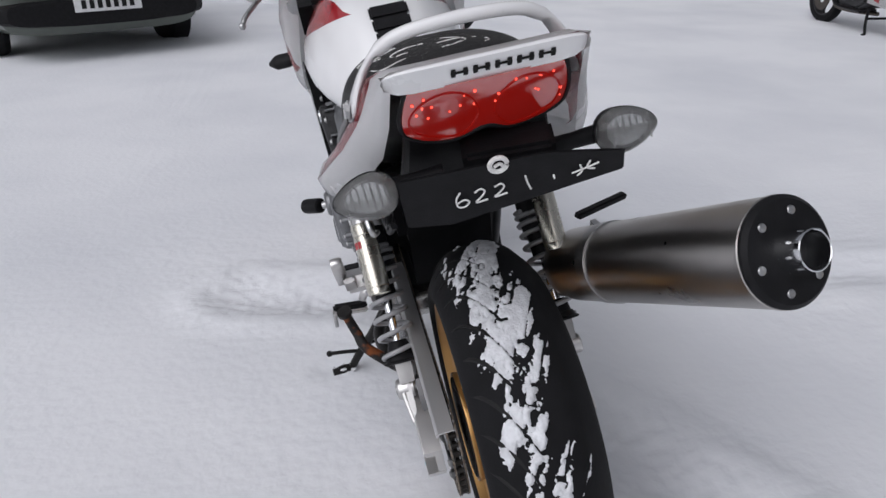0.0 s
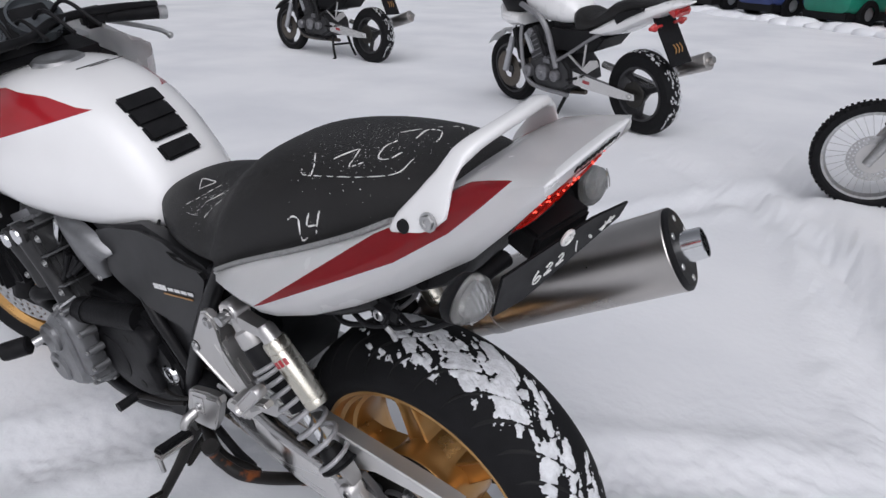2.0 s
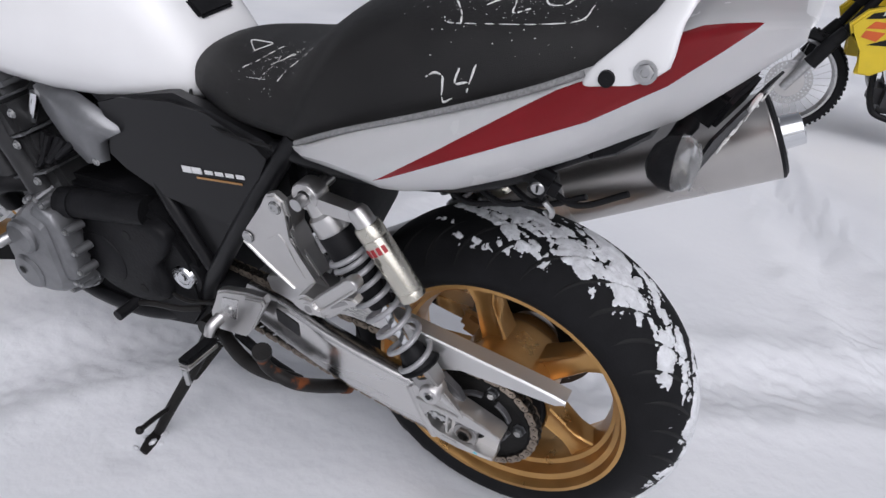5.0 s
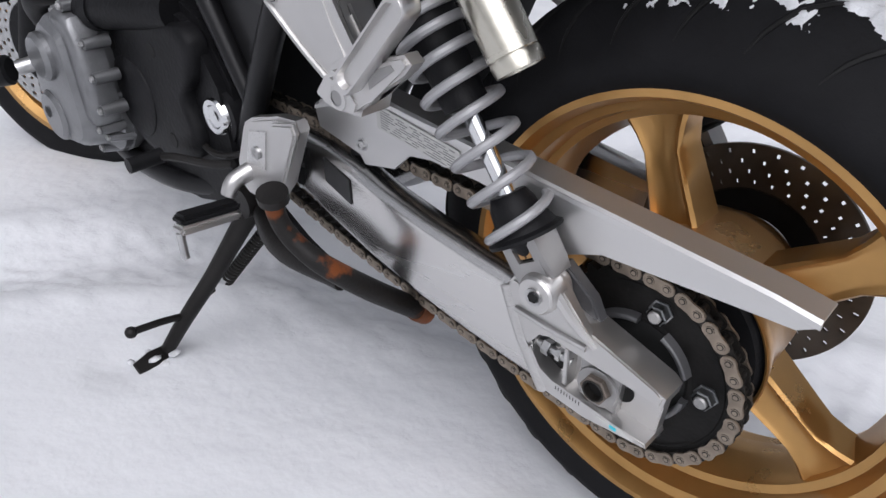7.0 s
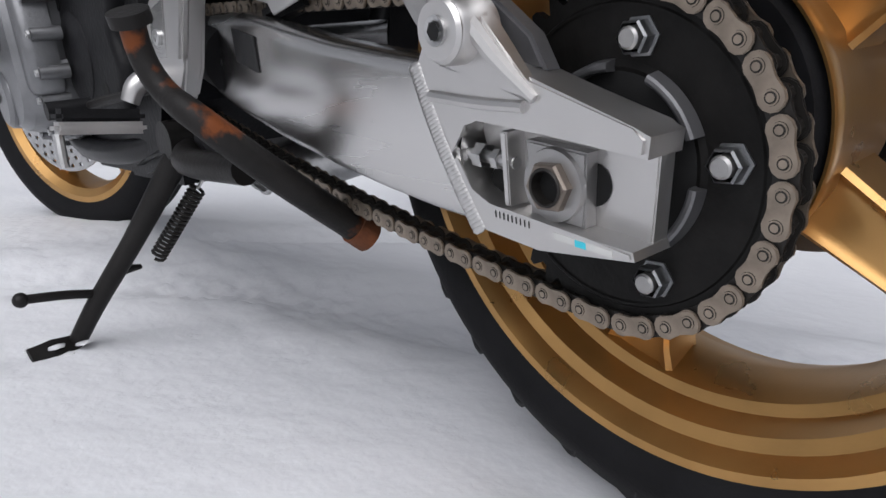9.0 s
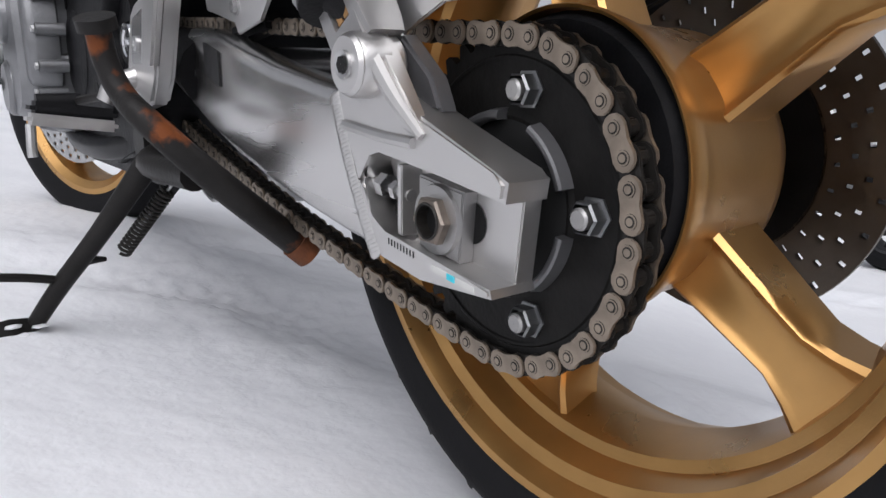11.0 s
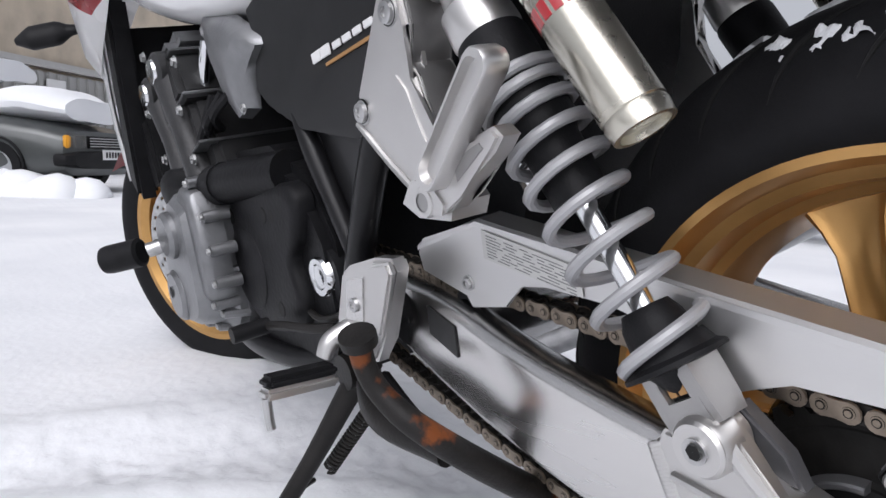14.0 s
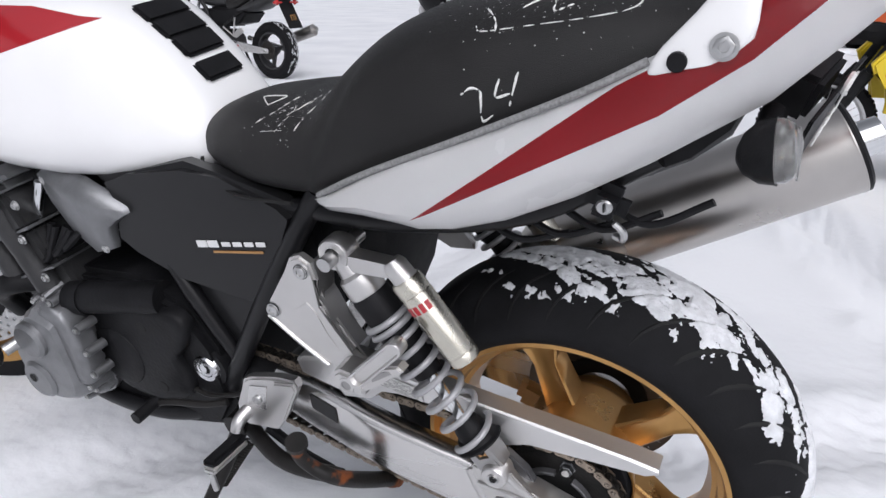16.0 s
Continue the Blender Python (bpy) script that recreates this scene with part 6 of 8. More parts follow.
seat_tree = BVHTree.FromPolygons([v.co.copy() for v in seat_me.vertices], [tuple(p.vertices) for p in seat_me.polygons])


def chalk_on_seat(rows, r=0.0013, down=(0, 0, -1), gaps=0.22):
    """A hand-drawn stroke over the seat, dropped onto it and broken where the chalk skipped."""
    d = Vector(down).normalized()
    bm, run = bmesh.new(), []
    pts = smooth_path(rows, 8)
    for k, p in enumerate(pts):
        hit = seat_tree.ray_cast(Vector(p) - d * 0.5, d)
        if hit[0] is not None and random.random() > gaps * 0.6:
            run.append(hit[0] + hit[1] * 0.0003 + Vector((random.uniform(-1, 1), random.uniform(-1, 1), 0)) * 0.0003)
        if len(run) > 1 and (hit[0] is None or k == len(pts) - 1 or random.random() < gaps):
            tube(run, [r * random.uniform(0.35, 0.6), r * random.uniform(0.8, 1.1), r * random.uniform(0.7, 1.0), r * 0.4], 5, False, bm)
            run = []
    if bm.faces:
        part("chalk_stroke", bm, M_CHALK, SEAT)
    else:
        bm.free()


random.seed(21)
side = (1, 0, -0.25)
for s in [[(0.080, 0.640), (0.069, 0.648), (0.058, 0.645), (0.057, 0.632), (0.056, 0.612), (0.044, 0.619)], [(0.037, 0.660), (0.041, 0.640), (0.025, 0.644)], [(0.017, 0.668), (0.021, 0.650), (0.026, 0.628)]]:
    chalk_on_seat([(-0.155, y, z) for y, z in s], 0.0017, side, 0.05)
top = [[(-0.106, 0.074), (-0.129, 0.056), (-0.142, 0.051)], [(-0.113, 0.031), (-0.092, 0.012), (-0.086, 0.004), (-0.107, -0.003), (-0.121, -0.007), (-0.109, -0.026)],
       [(-0.050, -0.036), (-0.070, -0.030), (-0.097, -0.040), (-0.094, -0.058), (-0.074, -0.066)], [(-0.034, -0.056), (-0.003, -0.052), (0.002, -0.073), (-0.018, -0.086), (-0.033, -0.090)]]
for s in top:
    chalk_on_seat([(x + 0.026, y, 0.9) for x, y in s], 0.0014, (0, 0, -1), 0.12)
for s in [[(-0.028, -0.015), (0.007, -0.049), (0.032, -0.081), (0.022, -0.098)], [(-0.134, 0.076), (-0.141, 0.070), (-0.142, 0.050), (-0.139, 0.009), (-0.131, -0.039), (-0.114, -0.085), (-0.083, -0.091)]]:
    chalk_on_seat([(x + 0.026, y, 0.9) for x, y in s], 0.0009, (0, 0, -1), 0.4)
low_ = [[(-0.067, 0.423), (-0.036, 0.454), (-0.037, 0.425), (-0.042, 0.408), (-0.067, 0.423)], [(-0.104, 0.417), (-0.086, 0.396), (-0.047, 0.380)], [(-0.097, 0.367), (-0.072, 0.339)], [(-0.115, 0.370), (-0.085, 0.352), (-0.056, 0.335)],
        [(-0.126, 0.335), (-0.105, 0.325), (-0.08, 0.30)], [(-0.118, 0.40), (-0.122, 0.36)], [(-0.09, 0.385), (-0.08, 0.365), (-0.088, 0.36)]]
for k, s in enumerate(low_):
    chalk_on_seat([(x, y, 0.9) for x, y in s], 0.0015 if k == 0 else 0.0009, (0, 0, -1), 0.05 if k == 0 else 0.4)
random.seed(11)
bm = bmesh.new()
for k in range(650):                    # specks of frost and chalk dust
    x, y = (random.gauss(-0.035, 0.050), random.gauss(0.0, 0.060)) if k % 4 else (random.gauss(-0.085, 0.03), random.gauss(0.36, 0.03))
    h = seat_tree.ray_cast(Vector((x, y, 1.2)), Vector((0, 0, -1)))
    if h[0] is None:
        continue
    rr = random.uniform(0.0003, 0.0011)
    u = h[1].orthogonal().normalized()
    w = h[1].cross(u)
    bm.faces.new([bm.verts.new(h[0] + h[1] * 0.0006 + (u * math.cos(a) + w * math.sin(a)) * rr) for a in (0.3, 1.6, 2.9, 4.4)])
tagged(part("frost_specks", bm, M_CHALK, SEAT, "specks of frost and chalk"), kind="stuff")


# bring the bodywork, not the wheels and the tail, to its true height
WHEELS = {TYRE, RIM, SPROCKET, CHAIN, FT, FRIM, TAIL, GRAB, TLIGHT}
for ob in BIKE.children_recursive:
    if ob.type == 'MESH' and ob not in WHEELS and ob.parent not in WHEELS:
        m_, up_ = ob.matrix_basis.copy(), ob.parent
        while up_ is not BIKE:
            m_, up_ = up_.matrix_basis @ m_, up_.parent
        back = m_.inverted()
        for v in ob.data.vertices:
            p = m_ @ v.co
            v.co = back @ Vector((p.x, p.y, height(p.z)))

# ---- ground: one sheet of trodden snow out to the horizon ----
M_SNOW = bpy.data.materials.new("trodden_snow")
M_SNOW.use_nodes = True
n, l = M_SNOW.node_tree.nodes, M_SNOW.node_tree.links
b = n["Principled BSDF"]
tc = n.new("ShaderNodeTexCoord")
nz = [n.new("ShaderNodeTexNoise") for _ in range(3)]
for q, s, d in zip(nz, (0.9, 38.0, 210.0), (5, 6, 3)):
    q.inputs["Scale"].default_value, q.inputs["Detail"].default_value = s, d
    l.new(tc.outputs["Object"], q.inputs["Vector"])
cr = n.new("ShaderNodeValToRGB")
cr.color_ramp.elements[0].position, cr.color_ramp.elements[1].position = 0.30, 0.62
cr.color_ramp.elements[0].color, cr.color_ramp.elements[1].color = (0.72, 0.735, 0.765, 1), (0.83, 0.84, 0.86, 1)
l.new(nz[0].outputs["Fac"], cr.inputs["Fac"])
l.new(cr.outputs[0], b.inputs["Base Color"])
b.inputs["Roughness"].default_value = 0.8
b.inputs["Specular IOR Level"].default_value = 0.2
ad = n.new("ShaderNodeMath")
ad.operation = 'MULTIPLY_ADD'
l.new(nz[2].outputs["Fac"], ad.inputs[0])
ad.inputs[1].default_value = 0.07
l.new(nz[1].outputs["Fac"], ad.inputs[2])
bp = n.new("ShaderNodeBump")
bp.inputs["Strength"].default_value, bp.inputs["Distance"].default_value = 0.5, 0.005
l.new(ad.outputs[0], bp.inputs["Height"])
l.new(bp.outputs[0], b.inputs["Normal"])

TRACKS = [((-3.0, -2.6), (1.2, -0.75), (4.0, 0.35), (9.0, 3.6)), ((0.3, -4.0), (1.5, -1.2), (2.9, 0.1), (5.5, 3.2)), ((0.2, 1.3), (1.0, 1.0), (2.2, 0.7), (5.0, -0.8)), ((1.0, -0.9), (0.28, 0.35), (0.12, 0.78), (-0.20, 1.02), (-0.55, 1.12))]
TRACK_PTS = [smooth_path([(x, y, 0) for x, y in t], 90) for t in TRACKS]
TRACK_ARR = [np.array([(p.x, p.y) for p in t]) for t in TRACK_PTS]


def ground_z(x, y):
    far = min(1.0, math.hypot(x, y) / 30)
    z = 0.006 * noise.noise(Vector((x * 1.3, y * 1.3, 0.2))) + 0.0030 * noise.noise(Vector((x * 5, y * 5, 1.7))) + 0.0009 * noise.noise(Vector((x * 19, y * 19, 4.0)))
    tread = max(0.0, noise.noise(Vector((x * 1.1, y * 1.1, 12.0))) + 0.15)
    z += 0.0035 * tread * noise.noise(Vector((x * 30, y * 30, 2.0))) + 0.0045 * tread * noise.noise(Vector((x * 62, y * 62, 7.0)))
    z += 0.10 * far * noise.noise(Vector((x * 0.15, y * 0.15, 8)))
    if abs(x) < 12 and abs(y) < 12:
        for arr in TRACK_ARR:
            dd = ((arr - (x, y)) ** 2).sum(1)
            k_ = int(dd.argmin())
            d = float(np.sqrt(dd[k_]))
            if d < 0.5:
                s_ = k_ * 0.0255
                z += 0.0055 * math.exp(-(d / 0.13) ** 2) * max(-0.3, math.cos(s_ * 95 + d * 45)) * max(0, 0.35 + noise.noise(Vector((x * 1.7, y * 1.7, 6))))
                z += -0.020 * math.exp(-(d / 0.09) ** 2) + 0.012 * math.exp(-((d - 0.17) / 0.07) ** 2) * (1 + 0.7 * noise.noise(Vector((x * 9, y * 9, 3)))) + 0.0085 * math.exp(-(d / 0.20) ** 2) * noise.noise(Vector((x * 34, y * 34, 5)))
    # the wheels and the stand press into the snow
    z += 0.020 * math.exp(-((x + 0.0) ** 2 / 0.04 + (y + 0.02) ** 2 / 0.10)) + 0.03 * math.exp(-((x + 0.02) ** 2 / 0.05 + (y - 1.50) ** 2 / 0.12))
    z -= 0.030 * math.exp(-(x ** 2 / 0.006 + (y + 0.0) ** 2 / 0.02))
    z += 0.010 * math.exp(-((x + 0.31) ** 2 / 0.03 + (y - 0.65) ** 2 / 0.03)) - 0.010 * math.exp(-((x + 0.30) ** 2 / 0.002 + (y - 0.65) ** 2 / 0.002))
    return z


def axis_steps(fine, half, reach, growth):
    a = [0.0]
    s = fine
    while a[-1] < reach:
        if a[-1] > half:
            s *= growth
        a.append(a[-1] + s)
    return [-v for v in a[:0:-1]] + a


gx_ = axis_steps(0.0125, 1.15, 320, 1.055)
gy_ = [v + 0.6 for v in axis_steps(0.0125, 1.15, 320, 1.055)]
noise.seed_set(3)
verts = [(x, y, ground_z(x, y)) for y in gy_ for x in gx_]
nx_ = len(gx_)
faces = [(j * nx_ + i, j * nx_ + i + 1, (j + 1) * nx_ + i + 1, (j + 1) * nx_ + i) for j in range(len(gy_) - 1) for i in range(nx_ - 1)]
me = bpy.data.meshes.new("ground")
me.from_pydata(verts, [], faces)
me.materials.append(M_SNOW)
me.polygons.foreach_set("use_smooth", [True] * len(me.polygons))
tagged(new("ground", me), "trodden white snow with wheel tracks", "ground", kind="structure")

# ---- things around ----
M_BIKEDARK = mat("worn_black_paint", (0.03, 0.03, 0.032), 0.45, 0.2, 0.3, 20, 0.15, 200)
M_BIKEGREY = mat("grey_frame_paint", (0.24, 0.24, 0.25), 0.4, 0.4, 0.1, 12, 0.03, 250, 0.2)
M_BIKECASE = mat("dull_silver_engine_case", (0.20, 0.20, 0.21), 0.4, 0.7, 0.2, 30, 0.1, 250)
M_BIKESILVER = mat("silver_paint", (0.42, 0.43, 0.45), 0.35, 0.5, 0.08, 12, 0.03, 250, 0.4)
M_YELLOW = mat("yellow_plastic", (0.68, 0.50, 0.02), 0.4, 0, 0.06, 12, 0.05, 250)
M_ORANGE = mat("orange_truck_paint", (0.62, 0.11, 0.02), 0.45, 0, 0.12, 6, 0.08, 120)
M_GREEN = mat("green_truck_paint", (0.01, 0.20, 0.13), 0.45, 0, 0.12, 6, 0.08, 120)
M_AMBER = mat("ochre_truck_paint", (0.60, 0.28, 0.02), 0.45, 0, 0.12, 6, 0.08, 120)
M_BLUET = mat("blue_truck_paint", (0.03, 0.05, 0.18), 0.45, 0, 0.12, 6, 0.08, 120)
M_CAR = mat("dark_car_paint", (0.06, 0.065, 0.065), 0.35, 0.3, 0.1, 5, 0.03, 200, 0.5)
M_CARGREEN = mat("grey_green_car_paint", (0.10, 0.115, 0.10), 0.35, 0.3, 0.1, 5, 0.03, 200, 0.5)
M_REDLAMP = mat("red_lamp", (0.45, 0.03, 0.03), 0.25, 0, 0.1, 30, 0.02, 200, 0.5)


def simple_wheel(name, parent, y, z, R, w, rim_mat, spokes=3, wire=False):
    r = R - w * 0.72
    t = part(name + "_tyre", lathe([(-w * 0.36, r), (-w * 0.5, r + 0.25 * (R - r)), (-w * 0.46, r + 0.7 * (R - r)), (-w * 0.2, R - 0.004), (0, R), (w * 0.2, R - 0.004), (w * 0.46, r + 0.7 * (R - r)), (w * 0.5, r + 0.25 * (R - r)), (w * 0.36, r)], (0, y, z), seg=44), M_RUBBER, parent)
    rm = part(name + "_rim", lathe([(-w * 0.36, r - 0.014), (-w * 0.37, r + 0.006), (w * 0.37, r + 0.006), (w * 0.36, r - 0.014), (0, r - 0.026)], (0, y, z), seg=44, close_profile=True), rim_mat, parent)
    part("hub", lathe([(-0.05, 0.0001), (-0.05, 0.035), (0.05, 0.035), (0.05, 0.0001)], (0, y, z), seg=18), rim_mat, rm)
    if wire:
        for k in range(32):
            a = 2 * math.pi * k / 32
            s = 0.03 if k % 2 else -0.03
            part("wire_spoke", tube([(s, y + 0.03 * math.cos(a + 0.5), z + 0.03 * math.sin(a + 0.5)), (0, y + (r - 0.01) * math.cos(a), z + (r - 0.01) * math.sin(a))], 0.0018, 4, False), M_STEEL, rm)
    else:
        for k in range(spokes):
            wheel_spoke(radians(40 + 360 / spokes * k), rm, y, z, 0.025, r - 0.012, (0, 0), rim_mat, (0.024, 0.018), (0.02, 0.014))
    return t


def snow_rim(parent, y, z, R, w):
    bm = bmesh.new()
    for k in range(330):
        a = random.uniform(radians(70), radians(225))
        x = random.uniform(-0.42, 0.42) * w
        if noise.noise(Vector((x * 22, a * 5, 1.0))) < -0.05:
            continue
        r = R - 0.004 - 0.10 * max(0, abs(x) / w - 0.2) * w
        bmesh.ops.create_icosphere(bm, subdivisions=1, radius=1, matrix=pose(x, y + r * math.cos(a), z + r * math.sin(a), math.degrees(a) - 90, 0, random.uniform(-30, 30)) @ Matrix.Diagonal((random.uniform(0.002, 0.006), random.uniform(0.004, 0.018), random.uniform(0.003, 0.0055), 1)))
    tagged(part("packed_snow", bm, M_SNOWCLUMP, parent), kind="stuff")


def road_bike(m, label, body, group, centre_stand=False, half=True):
    """A parked road motorcycle: rear wheel at the origin, y ahead, standing on z = 0."""
    e = empty("parked_motorcycle", m, label, "motorcycle", group)
    random.seed(5)
    wb = 1.44
    rt_ = simple_wheel("rear", e, 0, 0.302, 0.305, 0.152, M_BIKEDARK)
    ft_ = simple_wheel("front", e, wb, 0.285, 0.288, 0.108, M_BIKEDARK)
    snow_rim(rt_, 0, 0.302, 0.305, 0.152)
    part("front_disc", lathe([(-0.065, 0.07), (-0.065, 0.15), (-0.06, 0.15), (-0.06, 0.07)], (0, wb, 0.285), seg=36, close_profile=True), M_DISC, e)
    sw_ = part("swingarm", loft([[Vector((-0.135 + dx_, y, z + dz_)) for dx_, dz_ in ((-0.016, -h), (0.016, -h), (0.016, h), (-0.016, h))] for y, z, h in [(-0.05, 0.31, 0.022), (0.10, 0.315, 0.036), (0.35, 0.335, 0.046), (0.56, 0.36, 0.050)]]), M_ALU, e)
    part("swingarm_label", block((-0.1525, 0.42, 0.345), (0.0015, 0.07, 0.025), (7, 0, 0), 0.0003), M_RED, sw_)
    part("swingarm_far", tube([(0.13, -0.04, 0.31), (0.12, 0.5, 0.41)], 0.028, 8, False), M_ALU, e)
    part("sprocket", lathe([(-0.105, 0.0001), (-0.105, 0.09), (-0.10, 0.095)], (0, 0, 0.31), seg=36), M_CHAINDARK, e)
    part("axle_nut", lathe([(-0.165, 0.0001), (-0.165, 0.016), (-0.15, 0.018)], (0, 0, 0.31), seg=6), M_STEEL, e)
    # engine
    en = part("engine", prism([(0.56, 0.30), (0.68, 0.24), (0.98, 0.25), (1.06, 0.34), (1.04, 0.44), (0.90, 0.50), (0.66, 0.50), (0.58, 0.42)], -0.17, 0.17, 0.02), M_BIKEDARK, e)
    part("cylinder_block", block((0, 0.95, 0.56), (0.36, 0.17, 0.22), (-25, 0, 0), 0.015), M_BIKEDARK, en)
    part("head", block((0, 0.99, 0.66), (0.36, 0.16, 0.07), (-25, 0, 0), 0.015), M_BIKEDARK, en)
    part("head_cover", lathe([(-0.20, 0.0001), (-0.198, 0.028), (-0.18, 0.034)], (0, 0.985, 0.665), seg=20), M_BIKECASE, en)
    for k in range(5):
        part("cooling_rib", block((-0.182, 0.925 + 0.016 * k, 0.495 + 0.034 * k), (0.012, 0.13, 0.008), (-25, 0, 0), 0.002), M_BIKECASE if half else M_BIKEDARK, en)
    part("cylinder_cover", block((-0.186, 1.005, 0.585), (0.02, 0.055, 0.17), (-25, 0, 0), 0.01), M_BIKESILVER, en)
    part("airbox", block((0, 0.66, 0.64), (0.26, 0.34, 0.20), (0, 0, 0), 0.03), M_BLACK, en)
    part("carburettor_bank", block((0, 0.84, 0.62), (0.30, 0.12, 0.12), (0, 0, 0), 0.03), M_BIKEDARK, en)
    part("side_panel", prism([(0.60, 0.72), (0.36, 0.74), (0.24, 0.68), (0.34, 0.58), (0.52, 0.55)], -0.145, 0.145, 0.01), M_BLACK, en)
    part("starter_cover", block((-0.165, 0.82, 0.46), (0.03, 0.10, 0.06), (0, 0, 0), 0.012), M_BIKECASE, en)
    part("oil_pan", block((0, 0.84, 0.215), (0.20, 0.26, 0.06), (0, 0, 0), 0.02), M_BIKEDARK, en)
    for y, z, r in [(0.72, 0.36, 0.045), (0.86, 0.37, 0.066), (1.03, 0.36, 0.050)]:
        part("engine_cover", lathe([(-0.222, 0.0001), (-0.222, r * 0.3), (-0.216, r * 0.36), (-0.216, r * 0.75), (-0.208, r * 0.95), (-0.196, r), (-0.17, r * 1.03)], (0, y, z), seg=28), M_BIKECASE, en)
    for k in range(4):
        x = -0.13 + 0.087 * k
        part("exhaust_pipe", tube([(x, 1.08, 0.62), (x, 1.17, 0.50), (x, 1.12, 0.27), (x * 0.7, 0.98, 0.20), (0.04, 0.62, 0.19)], 0.02, 10), M_DISC, en)
    fr_ = part("bike_frame", tube([(-0.16, 1.14, 0.88), (-0.20, 0.98, 0.85), (-0.21, 0.84, 0.80), (-0.20, 0.77, 0.70), (-0.19, 0.74, 0.56), (-0.18, 0.71, 0.42)], 0.022, 10), M_BIKEGREY if half else M_GLOSSBLACK, e)
    part("down_tube", tube([(-0.12, 1.14, 0.80), (-0.19, 1.10, 0.55), (-0.19, 1.02, 0.27), (-0.17, 0.60, 0.22)], 0.016, 10), M_BIKEGREY if half else M_GLOSSBLACK, fr_)
    part("subframe", tube([(-0.18, 0.73, 0.46), (-0.165, 0.55, 0.56), (-0.155, 0.36, 0.67), (-0.13, 0.20, 0.75)], 0.013, 8), M_BIKEGREY if half else M_GLOSSBLACK, fr_)
    hg_ = part("footrest_hanger", tube([(-0.175, 0.57, 0.54), (-0.18, 0.42, 0.45), (-0.185, 0.37, 0.64)], 0.010, 8, False), M_CAST, fr_)
    part("heel_plate", prism([(0.42, 0.45), (0.36, 0.43), (0.24, 0.50), (0.26, 0.54), (0.33, 0.53)], -0.20, -0.188, 0.004), M_CAST, hg_)
    part("footrest", tube([(-0.17, 0.50, 0.37), (-0.27, 0.50, 0.38)], 0.012, 8, False), M_BLACK, fr_)
    # tank, seat, tail
    rg = [superring(y, hw, zb, zt, 2.6, 24) for y, hw, zb, zt in [(0.52, 0.07, 0.76, 0.80), (0.58, 0.12, 0.74, 0.90), (0.70, 0.16, 0.73, 0.99), (0.85, 0.18, 0.74, 1.03), (1.0, 0.18, 0.78, 1.02), (1.10, 0.12, 0.84, 0.96)]]
    tk_ = part("fuel_tank", loft(rg), body, e)
    for k in range(4):
        part("tank_pad", block((0, 0.635 - 0.032 * k, 0.953 - 0.048 * k * 0.9), (0.07, 0.036, 0.012), (48, 0, 0), 0.004), M_BLACK, tk_)
    rg = [superring(y, hw, zb, zt, 2.8, 20) for y, hw, zb, zt in [(0.60, 0.09, 0.72, 0.86), (0.52, 0.15, 0.68, 0.86), (0.42, 0.155, 0.70, 0.83), (0.34, 0.15, 0.74, 0.83), (0.27, 0.15, 0.77, 0.87), (0.18, 0.145, 0.80, 0.93), (0.08, 0.14, 0.84, 0.955), (-0.08, 0.12, 0.89, 0.955), (-0.18, 0.08, 0.92, 0.945)]]
    part("seat", loft(rg), M_SEAT, e)
    rg = [superring(y, hw, zb, zt, 2.6, 20) for y, hw, zb, zt in [(0.38, 0.15, 0.70, 0.73), (0.26, 0.168, 0.69, 0.79), (0.10, 0.165, 0.72, 0.87), (-0.06, 0.145, 0.79, 0.92), (-0.20, 0.12, 0.86, 0.945), (-0.31, 0.09, 0.91, 0.955), (-0.38, 0.05, 0.94, 0.955)]]
    tl_ = part("tail", loft(rg), body, e)
    for s in (-1, 1):
        part("tail_slot", prism([(0.13, 0.845), (0.10, 0.80), (0.02, 0.845), (-0.12, 0.905), (-0.12, 0.922), (0.06, 0.888)], s * 0.168, s * 0.13, 0.004), M_BLACK, tl_)
    part("tail_light", block((0, -0.29, 0.895), (0.15, 0.08, 0.06), (30, 0, 0), 0.015), M_REDLAMP, tl_)
    for s in (-1, 1):
        part("indicator", tube([(s * 0.06, -0.20, 0.80), (s * 0.11, -0.20, 0.80), (s * 0.13, -0.20, 0.80), (s * 0.175, -0.20, 0.80)], [0.01, 0.012, 0.028, 0.012], 10), M_REDLAMP, tl_)
    pl_ = part("mudguard", slab([(-0.10, -0.16, 0.86), (-0.10, -0.33, 0.55), (0.10, -0.33, 0.55), (0.10, -0.16, 0.86)], 0.012, 0.004), M_BLACK, e)
    for k in range(3):
        part("paint_mark", tube([(-0.03 + 0.03 * k, -0.274, 0.68), (-0.02 + 0.03 * k, -0.290, 0.65), (-0.035 + 0.03 * k, -0.303, 0.625)], 0.004, 5), M_BADGEGOLD, pl_)
    mf_ = part("silencer", lathe([(0, 0.03), (0.04, 0.05), (0.08, 0.055), (0.46, 0.062), (0.465, 0.055), (0.468, 0.024), (0.50, 0.024), (0.50, 0.0001)], (0.19, 0.08, 0.37), (0.12, -0.95, 0.33), 28), M_MUFFLER, e)
    # front end
    for s in (-1, 1):
        part("fork_leg", tube([(s * 0.10, wb, 0.29), (s * 0.10, wb - 0.13, 0.58)], 0.027, 10, False), M_BIKESILVER, e)
        part("fork_tube", tube([(s * 0.10, wb - 0.13, 0.58), (s * 0.10, wb - 0.30, 0.98)], 0.02, 10, False), M_CHROME, e)
